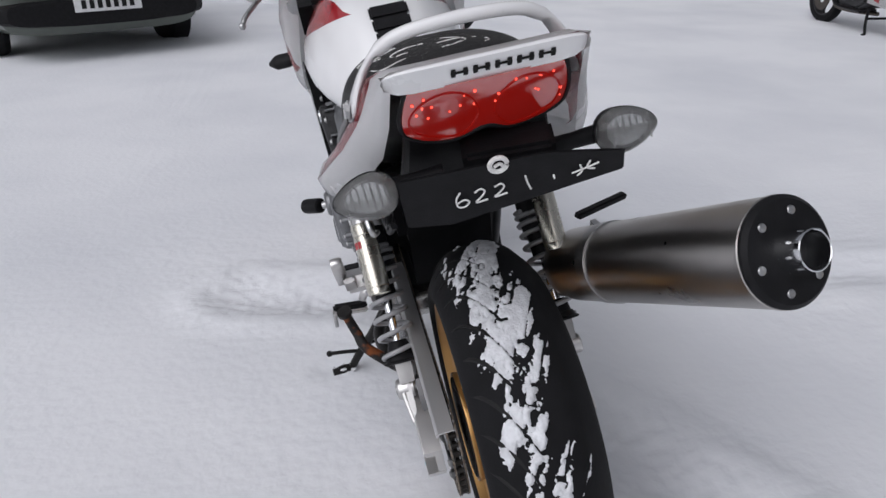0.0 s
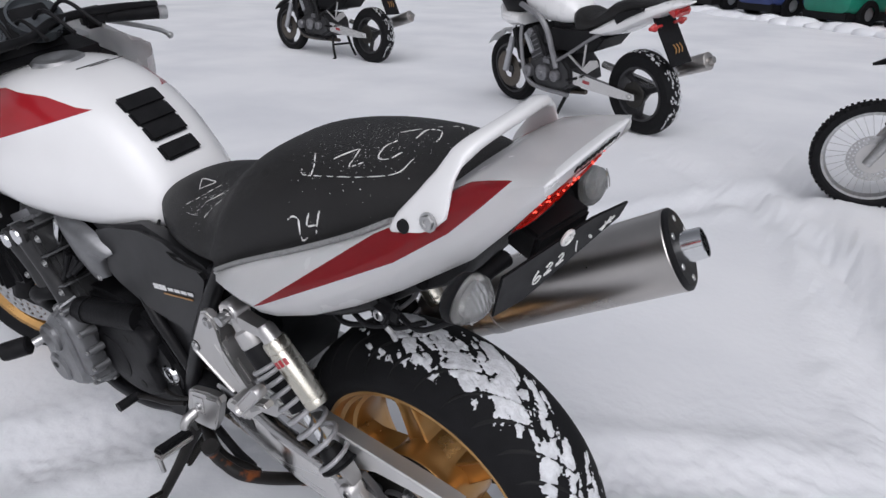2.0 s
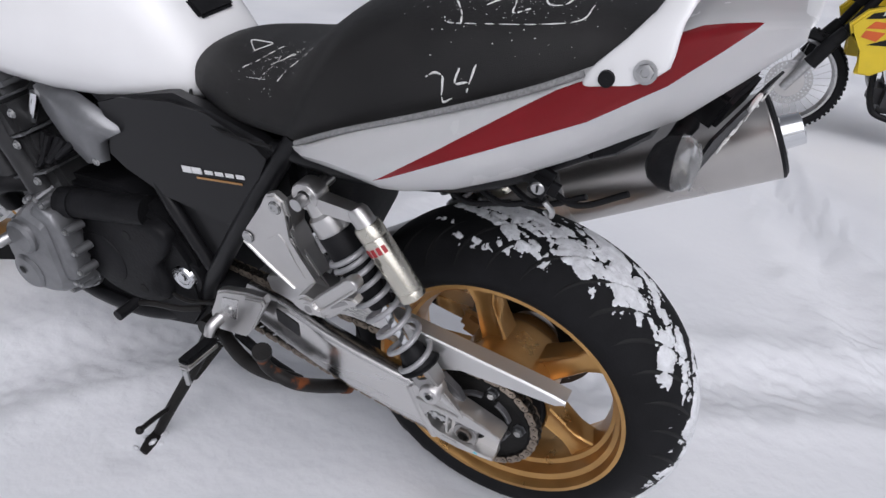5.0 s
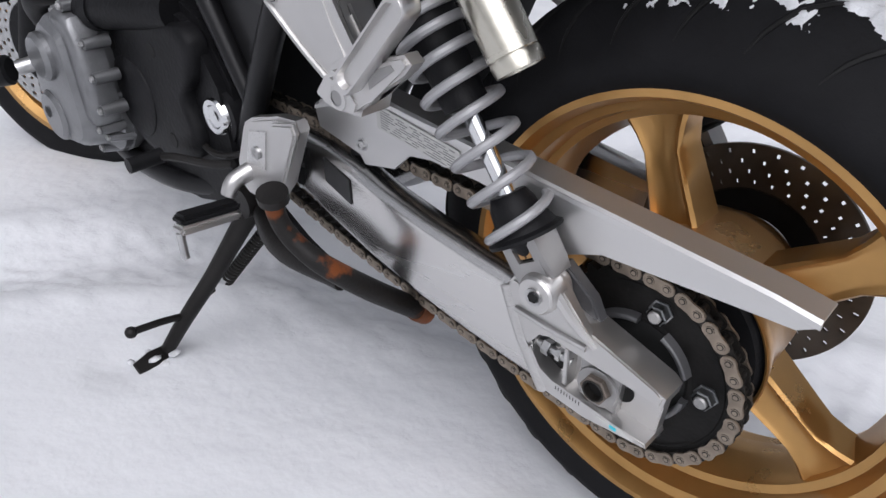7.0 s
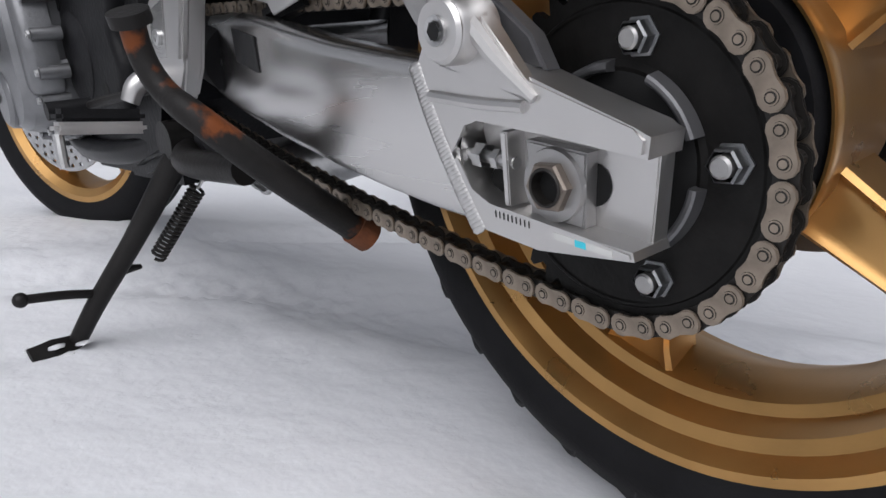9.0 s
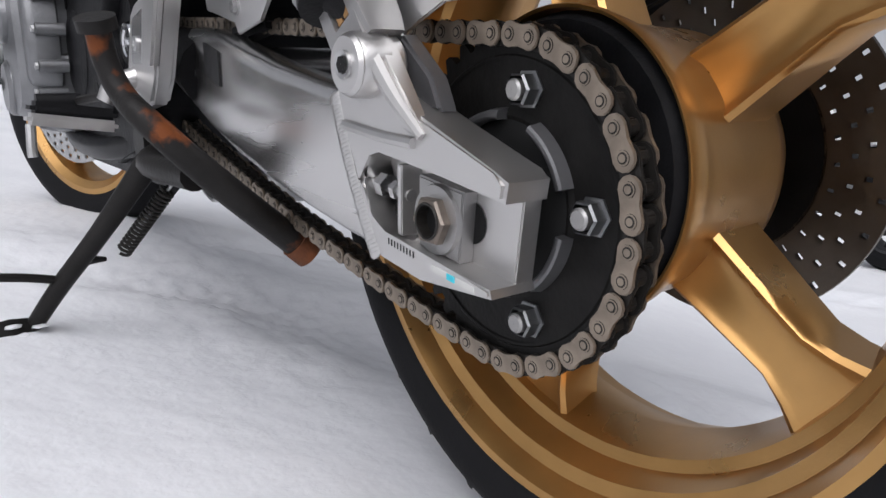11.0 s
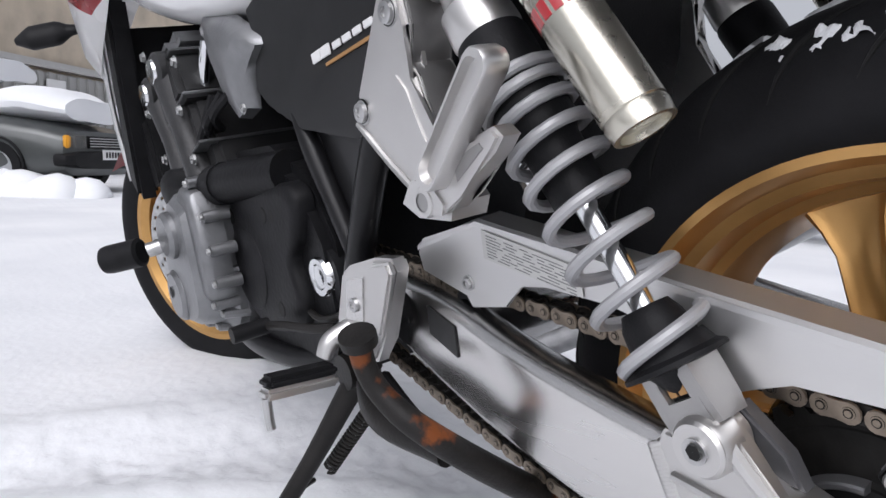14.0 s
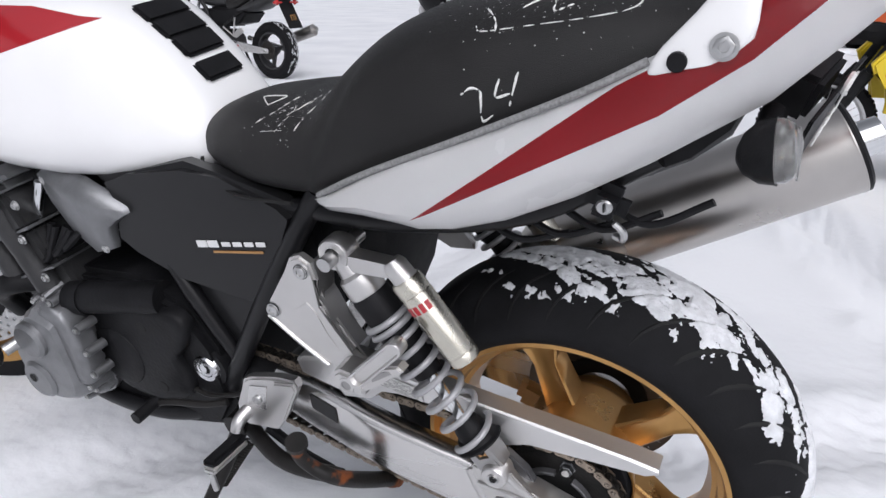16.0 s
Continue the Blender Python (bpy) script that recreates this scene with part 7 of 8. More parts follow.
        part("bar_half", tube([(s * 0.03, wb - 0.34, 1.05), (s * 0.18, wb - 0.36, 1.09), (s * 0.37, wb - 0.46, 1.07)], 0.013, 8), M_BLACK, e)
        part("mirror", tube([(s * 0.22, wb - 0.36, 1.10), (s * 0.28, wb - 0.30, 1.22), (s * 0.30, wb - 0.29, 1.25)], [0.006, 0.006, 0.04], 10), M_BLACK, e)
    part("radiator", block((0, 1.17, 0.55), (0.36, 0.05, 0.26), (-14, 0, 0), 0.01), M_BLACK, e)
    rg = [[Vector((0.068 * s, wb + 0.32 * math.cos(a), 0.30 + 0.325 * math.sin(a) - 0.02 * abs(s))) for s in (-1, -0.5, 0, 0.5, 1)] for a in [radians(35 + 13 * k) for k in range(9)]]
    bm = loft(rg, False, False)
    bmesh.ops.solidify(bm, geom=bm.faces[:], thickness=0.004)
    part("front_mudguard", bm, body, e)
    if half:
        rg = [superring(y, hw, zb, zt, 2.4, 20) for y, hw, zb, zt in [(1.08, 0.20, 0.80, 1.05), (1.16, 0.23, 0.76, 1.12), (1.26, 0.22, 0.74, 1.14), (1.38, 0.15, 0.80, 1.08), (1.44, 0.06, 0.88, 0.98)]]
        fa_ = part("half_fairing", loft(rg), M_BLACK, e)
        part("fairing_lower", loft([superring(y, hw, zb, zt, 2.4, 20) for y, hw, zb, zt in [(1.10, 0.215, 0.70, 0.80), (1.20, 0.235, 0.68, 0.82), (1.30, 0.215, 0.70, 0.82), (1.41, 0.13, 0.76, 0.86)]]), body, fa_)
        bm = loft([[Vector((x, y + 0.9 * x * x * -1, z)) for x in (-0.15, -0.08, 0, 0.08, 0.15)] for y, z in [(1.34, 1.08), (1.22, 1.20), (1.12, 1.26)]], False, False)
        part("windscreen", bm, M_GLASS, fa_)
    else:
        part("headlamp", lathe([(0, 0.0001), (0.01, 0.085), (0.0, 0.095), (-0.10, 0.07), (-0.12, 0.0001)], (0, wb - 0.10, 0.90), (0, 1, 0), 24), M_CHROME, e)
    if centre_stand:
        st_ = part("centre_stand", tube([(-0.11, 0.56, 0.26), (-0.14, 0.52, 0.12), (-0.16, 0.47, 0.02), (-0.20, 0.45, 0.015)], 0.014, 8), M_BLACK, e)
        part("stand_leg", tube([(0.11, 0.56, 0.26), (0.14, 0.52, 0.12), (0.16, 0.47, 0.02)], 0.014, 8), M_BLACK, st_)
        part("stand_bar", tube([(-0.13, 0.53, 0.16), (0.13, 0.53, 0.16)], 0.012, 8, False), M_BLACK, st_)
    else:
        part("side_stand", tube([(-0.13, 0.62, 0.26), (-0.22, 0.66, 0.10), (-0.27, 0.68, 0.0), (-0.31, 0.66, 0.0)], [0.016, 0.013, 0.012, 0.01], 8), M_BLACK, e)
    return e


def stand_at(rear, front, lean):
    """The pose of a parked motorcycle from where its wheels touch the snow."""
    hd = math.degrees(math.atan2(-(front[0] - rear[0]), front[1] - rear[1]))
    return pose(rear[0], rear[1], ground_z(*rear) - 0.012, 0, 0, hd) @ pose(0, 0, 0, 0, lean, 0)


road_bike(stand_at((4.16, 1.29), (4.62, 2.64), -9), "white half-faired motorcycle parked on its side stand", M_WHITE, "parked motorcycles", False, True)
road_bike(stand_at((5.36, 5.02), (5.47, 6.44), 0), "dark naked motorcycle parked on its centre stand", M_BIKEDARK, "parked motorcycles", True, False)


def dirt_bike(m):
    """A small off-road motorcycle: front wheel at the origin, y ahead."""
    e = empty("dirt_bike", m, "yellow off-road motorcycle with spoked wheels and knobbly tyres", "motorcycle", "parked motorcycles")
    R = 0.335
    ft_ = simple_wheel("front", e, 0, R, R, 0.085, M_STEEL, wire=True)
    kn = bmesh.new()
    for k in range(66):
        a = 2 * math.pi * k / 66
        for x in ((-0.018, 0.018) if k % 2 else (-0.033, 0.0, 0.033)):
            r = R - (0.010 if abs(x) > 0.03 else 0.003)
            block((x, r * math.cos(a), R + r * math.sin(a)), (0.016, 0.015, 0.014), (math.degrees(a) - 90, 0, 0), 0, kn)
    tagged(part("knobbly_tread", kn, M_RUBBER, ft_), kind="stuff")
    ds = drilled_disc(-0.058, -0.055, 0.085, 0.140, 180, [0, 3])
    bmesh.ops.translate(ds, verts=ds.verts[:], vec=(0, 0, R))
    part("front_disc", ds, M_STEEL, e)
    part("disc_hub", lathe([(-0.070, 0.0001), (-0.070, 0.020), (-0.062, 0.045), (-0.058, 0.090), (-0.050, 0.090)], (0, 0, R), seg=28), M_CAST, e)
    simple_wheel("rear", e, -1.36, 0.31, 0.31, 0.12, M_STEEL, wire=True)
    for s in (-1, 1):
        part("fork_leg", tube([(s * 0.09, 0.03, R - 0.03), (s * 0.09, -0.07, 0.49)], [0.026, 0.030], 12, False), M_STEEL, e)
        part("fork_guard", tube([(s * 0.095, -0.07, 0.48), (s * 0.095, -0.15, 0.62), (s * 0.095, -0.20, 0.70)], [0.045, 0.042, 0.036], 12), M_BLACK, e)
        part("fork_tube", tube([(s * 0.09, -0.20, 0.70), (s * 0.09, -0.38, 1.06)], 0.026, 12, False), M_BLACK, e)
        part("handlebar_half", tube([(s * 0.02, -0.46, 1.14), (s * 0.15, -0.50, 1.20), (s * 0.38, -0.60, 1.20)], 0.013, 8), M_BLACK, e)
        hg_ = part("handguard", tube([(s * 0.16, -0.46, 1.16), (s * 0.26, -0.42, 1.14), (s * 0.36, -0.46, 1.14), (s * 0.42, -0.58, 1.17)], [0.02, 0.055, 0.060, 0.03], 12, flat=0.45), M_RED, e)
        part("grip", tube([(s * 0.25, -0.545, 1.20), (s * 0.40, -0.61, 1.20)], 0.018, 10, False), M_BLACK, hg_)
        sh = part("radiator_shroud", prism([(-0.18, 0.765), (-0.25, 0.850), (-0.42, 0.910), (-0.59, 0.955), (-0.60, 0.81), (-0.655, 0.715), (-0.64, 0.675), (-0.49, 0.565), (-0.385, 0.490), (-0.30, 0.490), (-0.296, 0.63), (-0.205, 0.71)], s * 0.205, s * 0.15, 0.014), M_YELLOW, e)
        x0, x1 = s * 0.2065, s * 0.203
        for q in ([(-0.30, 0.80), (-0.265, 0.755), (-0.36, 0.765), (-0.385, 0.80)], [(-0.27, 0.745), (-0.255, 0.705), (-0.34, 0.690), (-0.375, 0.745)]):
            part("shroud_mark", prism(q, x0, x1), M_ORANGE, sh)
        for k in range(6):
            part("shroud_letter", prism([(-0.325 - 0.036 * k, 0.835 + 0.011 * k), (-0.328 - 0.036 * k, 0.862 + 0.011 * k), (-0.354 - 0.036 * k, 0.870 + 0.011 * k), (-0.351 - 0.036 * k, 0.843 + 0.011 * k)], s * 0.2085, s * 0.206), M_BADGE, sh)
        part("shroud_band", prism([(-0.245, 0.805), (-0.275, 0.842), (-0.565, 0.932), (-0.565, 0.895), (-0.44, 0.855), (-0.33, 0.820)], x0, x1), M_INKSHADE, sh)
        part("shroud_wedge", prism([(-0.30, 0.665), (-0.48, 0.755), (-0.63, 0.715), (-0.62, 0.690), (-0.48, 0.680)], x0, x1), M_INKSHADE, sh)
        part("shroud_flash", prism([(-0.40, 0.705), (-0.50, 0.742), (-0.59, 0.720), (-0.48, 0.700)], s * 0.2085, s * 0.206), M_BADGE, sh)
        part("tank_panel", prism([(-0.56, 0.935), (-0.69, 1.05), (-0.79, 1.04), (-0.76, 0.965), (-0.62, 0.925)], s * 0.16, s * 0.10, 0.02), M_YELLOW, e)
        sp = part("side_panel", prism([(-0.585, 0.885), (-0.74, 0.925), (-0.83, 0.83), (-0.97, 0.66), (-0.765, 0.565), (-0.57, 0.63), (-0.66, 0.71), (-0.60, 0.81)], s * 0.175, s * 0.12, 0.012), M_YELLOW, e)
        part("panel_field", prism([(-0.595, 0.875), (-0.735, 0.91), (-0.90, 0.725), (-0.665, 0.71), (-0.61, 0.80)], s * 0.1765, s * 0.173), M_BADGE, sp)
        part("panel_flash", prism([(-0.60, 0.845), (-0.60, 0.815), (-0.66, 0.805), (-0.74, 0.835)], s * 0.1785, s * 0.176), M_INKSHADE, sp)
        part("rear_panel", prism([(-0.83, 0.565), (-0.98, 0.640), (-1.16, 0.655), (-1.34, 0.70), (-1.30, 0.60), (-1.08, 0.50), (-0.93, 0.48)], s * 0.15, s * 0.11, 0.012), M_WHITE, e)
    rg = []
    for y, z, w, dp in [(0.12, 0.875, 0.022, 0.008), (0.06, 0.905, 0.045, 0.022), (-0.03, 0.945, 0.062, 0.050), (-0.13, 0.965, 0.070, 0.085), (-0.22, 0.965, 0.072, 0.115), (-0.30, 0.945, 0.060, 0.11)]:
        rg.append([Vector((w * a_, y, z - dp * b_)) for a_, b_ in ((-1, 1), (-0.95, 0.45), (-0.55, 0.08), (0, 0), (0.55, 0.08), (0.95, 0.45), (1, 1))])
    bm = loft(rg, False, False)
    bmesh.ops.solidify(bm, geom=bm.faces[:], thickness=0.006)
    part("front_mudguard", bm, M_BLACK, e, "black high front mudguard")
    nb = part("headlamp_cowl", loft([superring(y, hw, zb, zt, 2.6, 18) for y, hw, zb, zt in [(-0.265, 0.06, 0.94, 0.99), (-0.30, 0.095, 0.93, 1.08), (-0.36, 0.105, 0.96, 1.17), (-0.42, 0.09, 1.04, 1.25), (-0.46, 0.05, 1.16, 1.28)]]), M_WHITE, e)
    part("headlamp", lathe([(0, 0.0001), (0.008, 0.05), (0.0, 0.055), (-0.04, 0.05)], (0, -0.300, 1.03), (0, 0.9, 0.45), 20), M_GLASS, nb)
    part("cowl_flash", prism([(-0.335, 1.02), (-0.37, 1.09), (-0.43, 1.12), (-0.40, 1.02)], -0.108, -0.10), M_INKSHADE, nb)
    rg = [superring(y, hw, zb, zt, 2.8, 18) for y, hw, zb, zt in [(-0.74, 0.06, 0.94, 0.99), (-0.80, 0.09, 0.82, 0.985), (-0.90, 0.11, 0.72, 0.93), (-1.00, 0.115, 0.66, 0.865), (-1.14, 0.115, 0.65, 0.83), (-1.36, 0.10, 0.70, 0.83), (-1.48, 0.06, 0.76, 0.83)]]
    part("seat", loft(rg), M_SEAT, e)
    part("rear_mudguard", loft([superring(y, hw, zb, zt, 3, 14) for y, hw, zb, zt in [(-1.3, 0.10, 0.72, 0.76), (-1.55, 0.08, 0.80, 0.83), (-1.75, 0.05, 0.87, 0.885)]]), M_YELLOW, e)
    en = part("engine", block((0, -0.66, 0.34), (0.24, 0.36, 0.20), (0, 0, 0), 0.05), M_BIKEDARK, e)
    part("cylinder", block((0, -0.65, 0.50), (0.20, 0.13, 0.18), (-4, 0, 0), 0.02), M_BIKESILVER, en)
    for k in range(4):
        part("cooling_fin", block((0, -0.65, 0.44 + 0.035 * k), (0.23, 0.15, 0.008), (-4, 0, 0), 0.002), M_BIKECASE, en)
    part("engine_cover", lathe([(-0.15, 0.0001), (-0.148, 0.05), (-0.12, 0.075)], (0, -0.72, 0.33), seg=24), M_BIKECASE, en)
    part("water_pipe", tube([(-0.12, -0.47, 0.52), (-0.14, -0.52, 0.44), (-0.14, -0.62, 0.40)], 0.014, 8), M_CHROME, en)
    part("cradle", tube([(0, -0.36, 0.84), (-0.06, -0.42, 0.60), (-0.09, -0.48, 0.30), (-0.10, -0.60, 0.22), (-0.10, -0.90, 0.22), (-0.10, -1.0, 0.50)], 0.019, 8), M_BLACK, e)
    part("radiator", block((0, -0.36, 0.70), (0.26, 0.05, 0.26), (-10, 0, 0), 0.01), M_BLACK, e)
    part("swingarm", tube([(-0.10, -1.36, 0.31), (-0.10, -0.92, 0.36)], 0.028, 8, False), M_ALU, e)
    part("swingarm_far", tube([(0.10, -1.36, 0.31), (0.10, -0.92, 0.36)], 0.028, 8, False), M_ALU, e)
    part("exhaust", tube([(0.06, -0.56, 0.52), (0.10, -0.46, 0.44), (0.12, -0.60, 0.30), (0.13, -1.0, 0.50), (0.13, -1.35, 0.66)], [0.02, 0.02, 0.022, 0.03, 0.045], 10), M_STEEL, e)
    part("side_stand", tube([(-0.10, -0.80, 0.26), (-0.20, -0.78, 0.10), (-0.25, -0.76, 0.0)], 0.012, 8), M_BLACK, e)
    return e


dirt_bike(pose(3.40, -0.25, -0.02, 0, 0, 12) @ pose(0, 0, 0, 0, -7, 0) @ Matrix.Scale(0.87, 4))


def forklift(m, paint, label):
    """A counterbalanced lift truck, seen from behind: its tail at the origin, facing +y."""
    e = empty("forklift", m, label, "forklift", "row of forklifts")
    rg = [superring(y, hw, zb, zt, 5, 28) for y, hw, zb, zt in [(-0.10, 0.40, 0.35, 0.80), (-0.04, 0.52, 0.24, 1.02), (0.10, 0.56, 0.20, 1.08), (0.45, 0.56, 0.20, 1.08)]]
    cw = part("counterweight", loft(rg), paint, e)
    part("counterweight_slot", block((0, -0.085, 0.70), (0.40, 0.05, 0.16), (0, 0, 0), 0.02), M_BLACK, cw)
    part("badge_bar", block((0, -0.075, 0.90), (0.42, 0.03, 0.09), (-8, 0, 0), 0.01), M_BADGE, cw)
    part("chassis", block((0, 1.05, 0.55), (1.05, 1.3, 0.55), (0, 0, 0), 0.05), paint, e)
    part("hood", block((0, 0.72, 0.95), (0.80, 0.75, 0.28), (0, 0, 0), 0.06), paint, e)
    part("skirt", block((0, 0.8, 0.20), (1.0, 1.7, 0.16), (0, 0, 0), 0.02), M_BLACK, e)
    for s in (-1, 1):
        for y, r in ((0.42, 0.25), (1.55, 0.32)):
            part("wheel", lathe([(-0.09, r * 0.5), (-0.09, r * 0.92), (-0.05, r), (0.05, r), (0.09, r * 0.92), (0.09, r * 0.5)], (s * 0.50, y, r), seg=28), M_RUBBER, e)
            part("wheel_disc", lathe([(-0.06, 0.0001), (-0.06, r * 0.5), (0.06, r * 0.5), (0.06, 0.0001)], (s * 0.50, y, r), seg=20), M_BIKESILVER, e)
        part("guard_post", tube([(s * 0.46, 0.30, 1.0), (s * 0.46, 0.36, 1.9), (s * 0.44, 0.50, 2.08)], 0.035, 8), M_BLACK, e)
        part("front_post", tube([(s * 0.46, 1.55, 0.8), (s * 0.44, 1.40, 2.08)], 0.035, 8), M_BLACK, e)
        part("lamp", block((s * 0.42, 0.02, 1.12), (0.10, 0.06, 0.08), (0, 0, 0), 0.015), M_REDLAMP, e)
        part("mast_rail", block((s * 0.28, 1.95, 1.1), (0.09, 0.14, 2.1), (0, 0, 0), 0.01), M_BLACK, e)
        part("fork_blade", block((s * 0.25, 2.55, 0.06), (0.11, 1.05, 0.04), (0, 0, 0), 0.008), M_BLACK, e)
    for k in range(6):
        part("guard_bar", tube([(-0.44, 0.50 + 0.17 * k, 2.08), (0.44, 0.50 + 0.17 * k, 2.08)], 0.018, 6, False), M_BLACK, e)
    part("driver_seat", block((0, 0.85, 1.18), (0.48, 0.46, 0.20), (0, 0, 0), 0.06), M_SEAT, e)
    part("seat_back", block((0, 0.62, 1.42), (0.46, 0.12, 0.45), (8, 0, 0), 0.05), M_SEAT, e)
    part("snow_cap", block((0, 0.22, 1.095), (0.9, 0.42, 0.05), (0, 0, 0), 0.02), M_SNOWCLUMP, e)
    return e


fk = [(M_BLUET, "dark blue forklift in a snowy row"), (M_BLUET, "dark blue forklift with black skirt"), (M_GREEN, "green forklift with a snow cap"), (M_ORANGE, "orange forklift in a snowy row"), (M_ORANGE, "orange forklift with white badge"), (M_AMBER, "ochre forklift at the end of the row"), (M_AMBER, "ochre forklift in a snowy row")]
for k, (pm, lb_) in enumerate(fk):
    y = 5.1 - 1.5 * k
    x = 13.3 + 0.62 * y
    forklift(pose(x, y, ground_z(x, y) - 0.03, 0, 0, -121), pm, lb_)
# ploughed snow along the row
bm = bmesh.new()
for k in range(60):
    y = 9 - 0.33 * k
    bmesh.ops.create_icosphere(bm, subdivisions=2, radius=1, matrix=pose(12.7 + 0.62 * y + random.uniform(-0.15, 0.15), y, 0.0) @ Matrix.Diagonal((random.uniform(0.25, 0.5), random.uniform(0.25, 0.45), random.uniform(0.06, 0.16), 1)))
for v in bm.verts:
    v.co += Vector((0, 0, 0.03 * noise.noise(v.co * 4)))
tagged(part("snow_bank", bm, M_SNOW, None, "low ploughed snow bank", 80), "low bank of ploughed snow before the forklifts", "snow bank", kind="stuff")


def car(m, paint, label, snow):
    """A parked saloon car: its nose's ground point at the origin, looking along -y, body towards +y."""
    e = empty("car", m, label, "car", "parked cars")
    prof = [(0.0, 0.30, 0.62, 0.70), (0.05, 0.22, 0.72, 0.78), (0.30, 0.20, 0.80, 0.84), (1.05, 0.20, 0.92, 0.86), (1.30, 0.20, 0.96, 0.86), (3.10, 0.20, 0.98, 0.86), (3.9, 0.22, 0.96, 0.84), (4.25, 0.28, 0.86, 0.78), (4.32, 0.35, 0.70, 0.70)]
    body = part("body", loft([superring(y, hw, zb, zt, 5, 32) for y, zb, zt, hw in prof]), paint, e)
    cab = [(1.15, 0.93, 0.97, 0.74), (1.75, 0.93, 1.36, 0.64), (2.2, 0.93, 1.42, 0.62), (2.8, 0.93, 1.40, 0.62), (3.5, 0.93, 1.02, 0.70)]
    part("cabin", loft([superring(y, hw, zb, zt, 4, 28) for y, zb, zt, hw in cab]), M_GLASS, e)
    part("roof", loft([superring(y, hw, zt - 0.06, zt, 4, 24) for y, zt, hw in [(1.72, 1.37, 0.60), (2.2, 1.435, 0.62), (2.8, 1.415, 0.62), (3.05, 1.32, 0.60)]]), paint, e)
    part("bumper", loft([superring(y, hw, 0.30, 0.50, 4, 28) for y, hw in [(-0.10, 0.55), (-0.07, 0.74), (0.0, 0.82), (0.12, 0.85)]]), M_BLACK, e)
    part("grille", block((0, -0.005, 0.60), (0.80, 0.05, 0.14), (0, 0, 0), 0.01), M_BLACK, e)
    for k in range(4):
        part("grille_bar", block((0, -0.032, 0.555 + 0.03 * k), (0.78, 0.012, 0.010), (0, 0, 0), 0.002), M_STEEL, e)
    for s in (-1, 1):
        part("headlamp", block((s * 0.56, 0.0, 0.60), (0.26, 0.06, 0.15), (0, 0, 0), 0.02), M_LENS, e)
        part("indicator", block((s * 0.735, 0.03, 0.60), (0.07, 0.07, 0.14), (0, 0, 0), 0.015), M_AMBER, e)
        part("mirror", block((s * 0.86, 1.35, 0.98), (0.16, 0.08, 0.11), (0, 0, 0), 0.03), M_BLACK, e)
        for y in (0.78, 3.35):
            part("tyre", lathe([(-0.09, 0.19), (-0.095, 0.29), (-0.06, 0.31), (0.06, 0.31), (0.095, 0.29), (0.09, 0.19)], (s * 0.76, y, 0.30), seg=32), M_RUBBER, e)
            part("wheel_disc", lathe([(s * 0.06, 0.0001), (s * 0.075, 0.12), (s * 0.09, 0.19)], (s * 0.76, y, 0.30), seg=24), M_BIKESILVER, e)
            part("wheel_arch", lathe([(s * 0.10, 0.315), (s * 0.10, 0.34), (-s * 0.05, 0.34)], (s * 0.765, y, 0.31), seg=32), M_BLACK, e)
        part("side_strip", block((s * 0.865, 2.1, 0.55), (0.02, 2.2, 0.05), (0, 0, 0), 0.006), M_BLACK, e)
    pl_ = part("number_plate", block((0, -0.105, 0.46), (0.52, 0.015, 0.115), (0, 0, 0), 0.004), M_BADGE, e)
    for k in range(7):
        part("plate_bar", block((-0.19 + 0.062 * k, -0.1145, 0.46), (0.036, 0.004, 0.065), (0, 0, 0), 0), M_INKSHADE, pl_)
    if snow:
        bm = bmesh.new()
        for y0, y1, z, hw in [(0.10, 1.25, 0.93, 0.72), (1.2, 3.6, 1.40, 0.66), (3.5, 4.2, 0.98, 0.68)]:
            loft([superring(y0 + (y1 - y0) * t, hw * (0.85 + 0.15 * math.sin(math.pi * t)), z - 0.10 + 0.10 * (z > 1.2) * 0, z + 0.30 * math.sin(math.pi * min(1, max(0.08, t))) ** 0.5, 2.6, 24) for t in [k / 10 for k in range(11)]], True, True, bm)
        for v in bm.verts:
            v.co += 0.04 * noise.noise_vector(v.co * 3)
        tagged(part("snow_cover", bm, M_SNOW, e, "thick snow lying on the car"), kind="stuff")
    return e


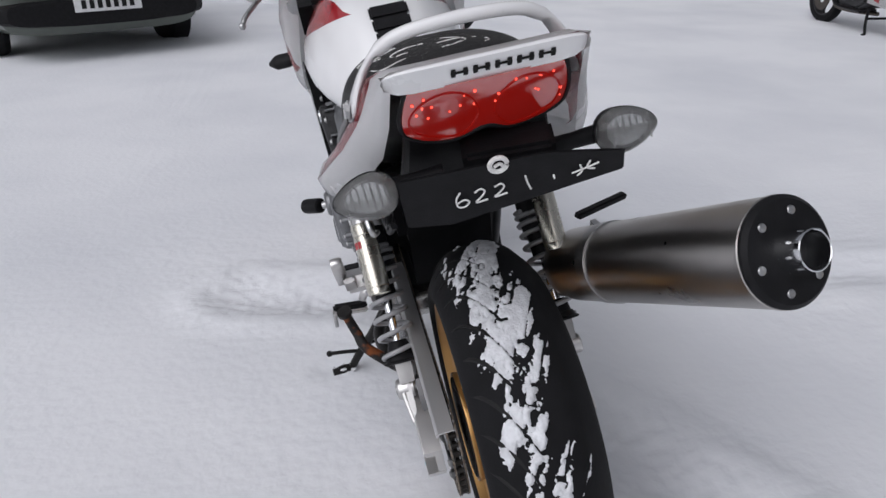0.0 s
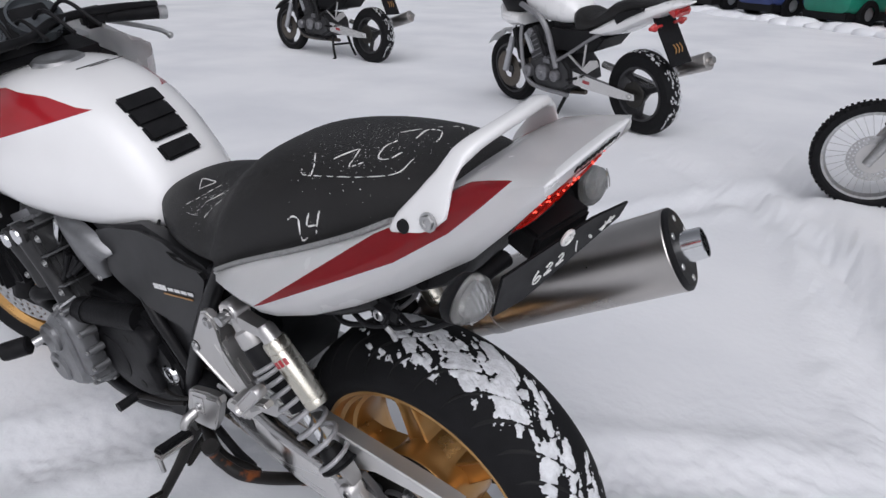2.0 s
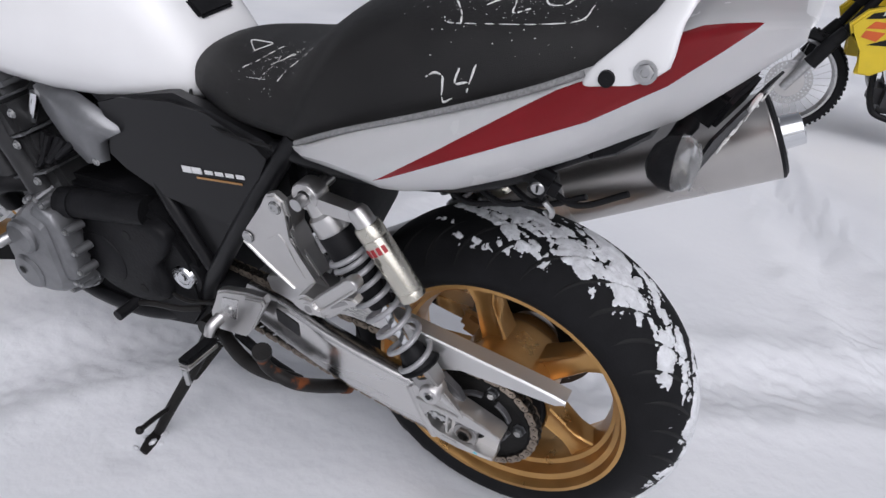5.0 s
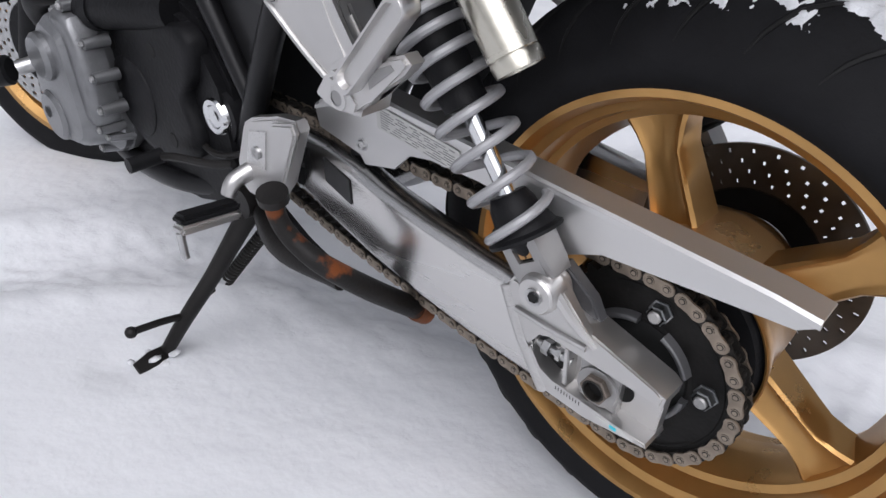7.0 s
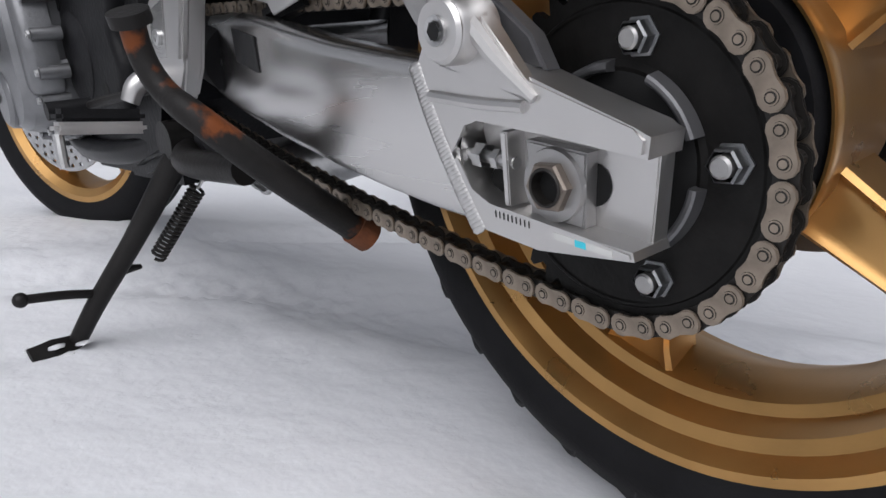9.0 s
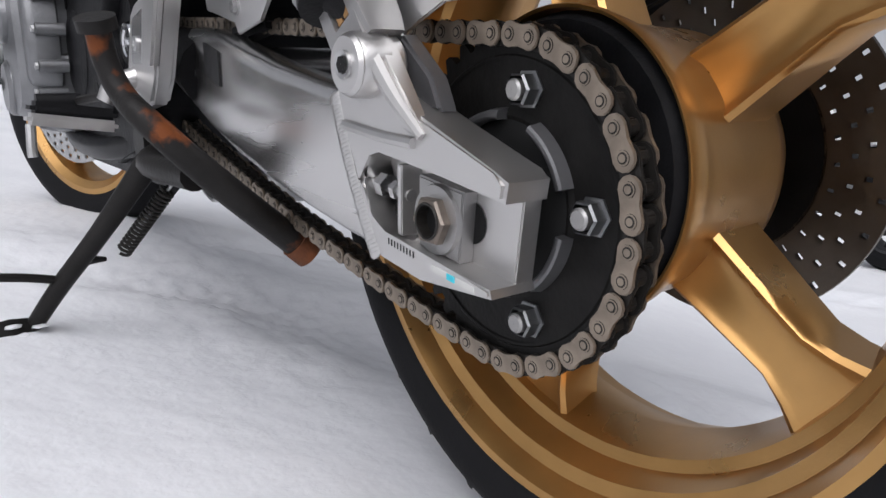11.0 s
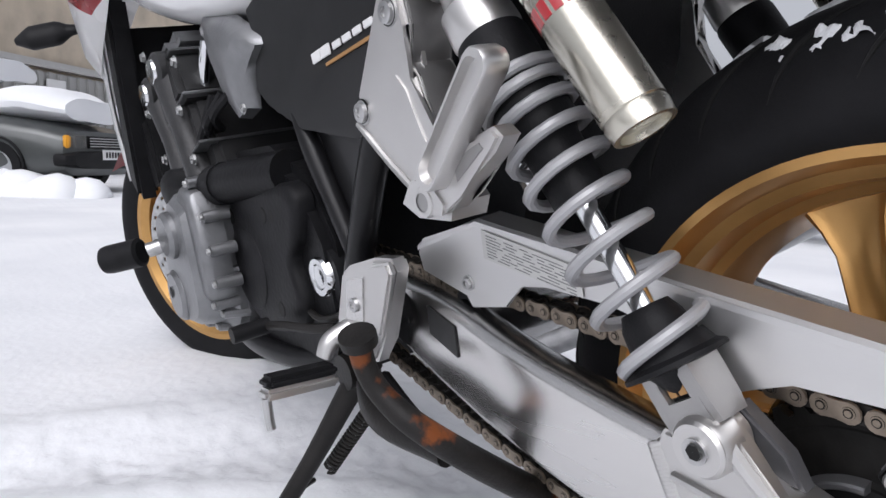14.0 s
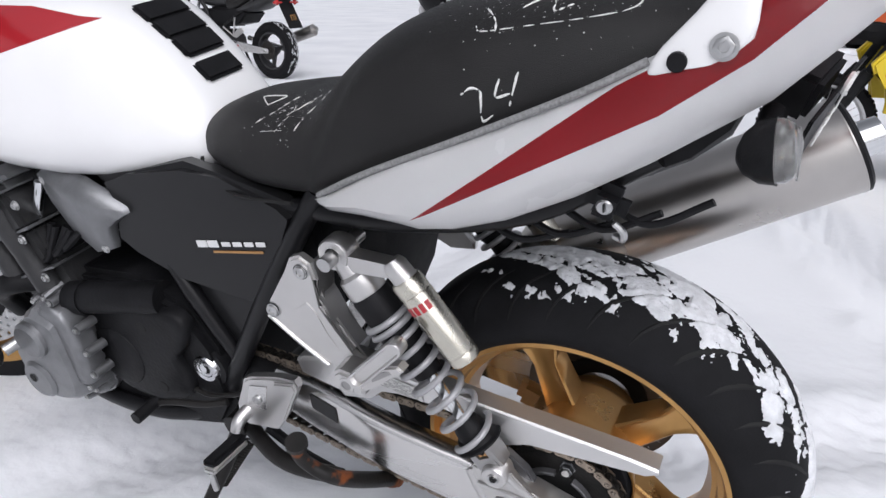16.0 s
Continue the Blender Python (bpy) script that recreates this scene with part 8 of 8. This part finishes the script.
car(pose(-1.87, 5.60, -0.02, 0, 0, 28), M_CARGREEN, "grey-green saloon car with black bumper parked on snow", False)
car(pose(1.15, 9.2, -0.02, 0, 0, 50), M_CAR, "dark car covered in thick snow with a pale number plate", True)

# snow shovelled up against the white-capped car
bm = bmesh.new()
for k in range(40):
    t = k / 39
    bmesh.ops.create_icosphere(bm, subdivisions=2, radius=1, matrix=pose(1.30 - 0.77 * 4.6 * t - 0.60 + random.uniform(-0.1, 0.1), 9.00 + 0.64 * 4.6 * t - 0.62, 0.0) @ Matrix.Diagonal((random.uniform(0.25, 0.45), random.uniform(0.25, 0.45), random.uniform(0.14, 0.30), 1)))
for v in bm.verts:
    v.co += Vector((0, 0, 0.05 * noise.noise(v.co * 3)))
tagged(part("snow_heap", bm, M_SNOW, None, "", 80), "heaped snow shovelled up beside a parked car", "snow heap", kind="stuff")

# ---- low building and fence behind the cars ----
M_WALL = mat("peeling_beige_plaster", (0.50, 0.43, 0.34), 0.85, 0, 0.22, 1.6, 0.6, 30)
M_SHEET = mat("grey_profiled_sheet", (0.34, 0.34, 0.33), 0.55, 0.3, 0.08, 3, 0.1, 60)
W = empty("wall_north", pose(0.90, 15.15, 0, 0, 0, 48), "low building with peeling beige plaster", "building", kind="structure")
part("plaster_wall", block((6, 0.15, 3.2), (20, 0.3, 6.4), (0, 0, 0), 0.02), M_WALL, W)
part("ledge", block((6, -0.08, 2.05), (20, 0.25, 0.14), (0, 0, 0), 0.03), M_CAST, W)
FN = empty("fence", pose(1.05, 14.96, 0, 0, 0, 48), "grey profiled metal sheet fence", "fence", kind="structure")
for k in range(66):
    part("fence_rib", block((-3.8 + 0.30 * k, 0, 0.95), (0.16, 0.06, 1.9), (0, 0, 0), 0.015), M_SHEET, FN)
part("fence_sheet", block((6, 0.03, 0.95), (20, 0.03, 1.88), (0, 0, 0), 0), M_SHEET, FN)
part("notice", block((0.5, -0.05, 1.55), (0.55, 0.03, 0.45), (0, 0, 0), 0.01), M_BADGE, FN)
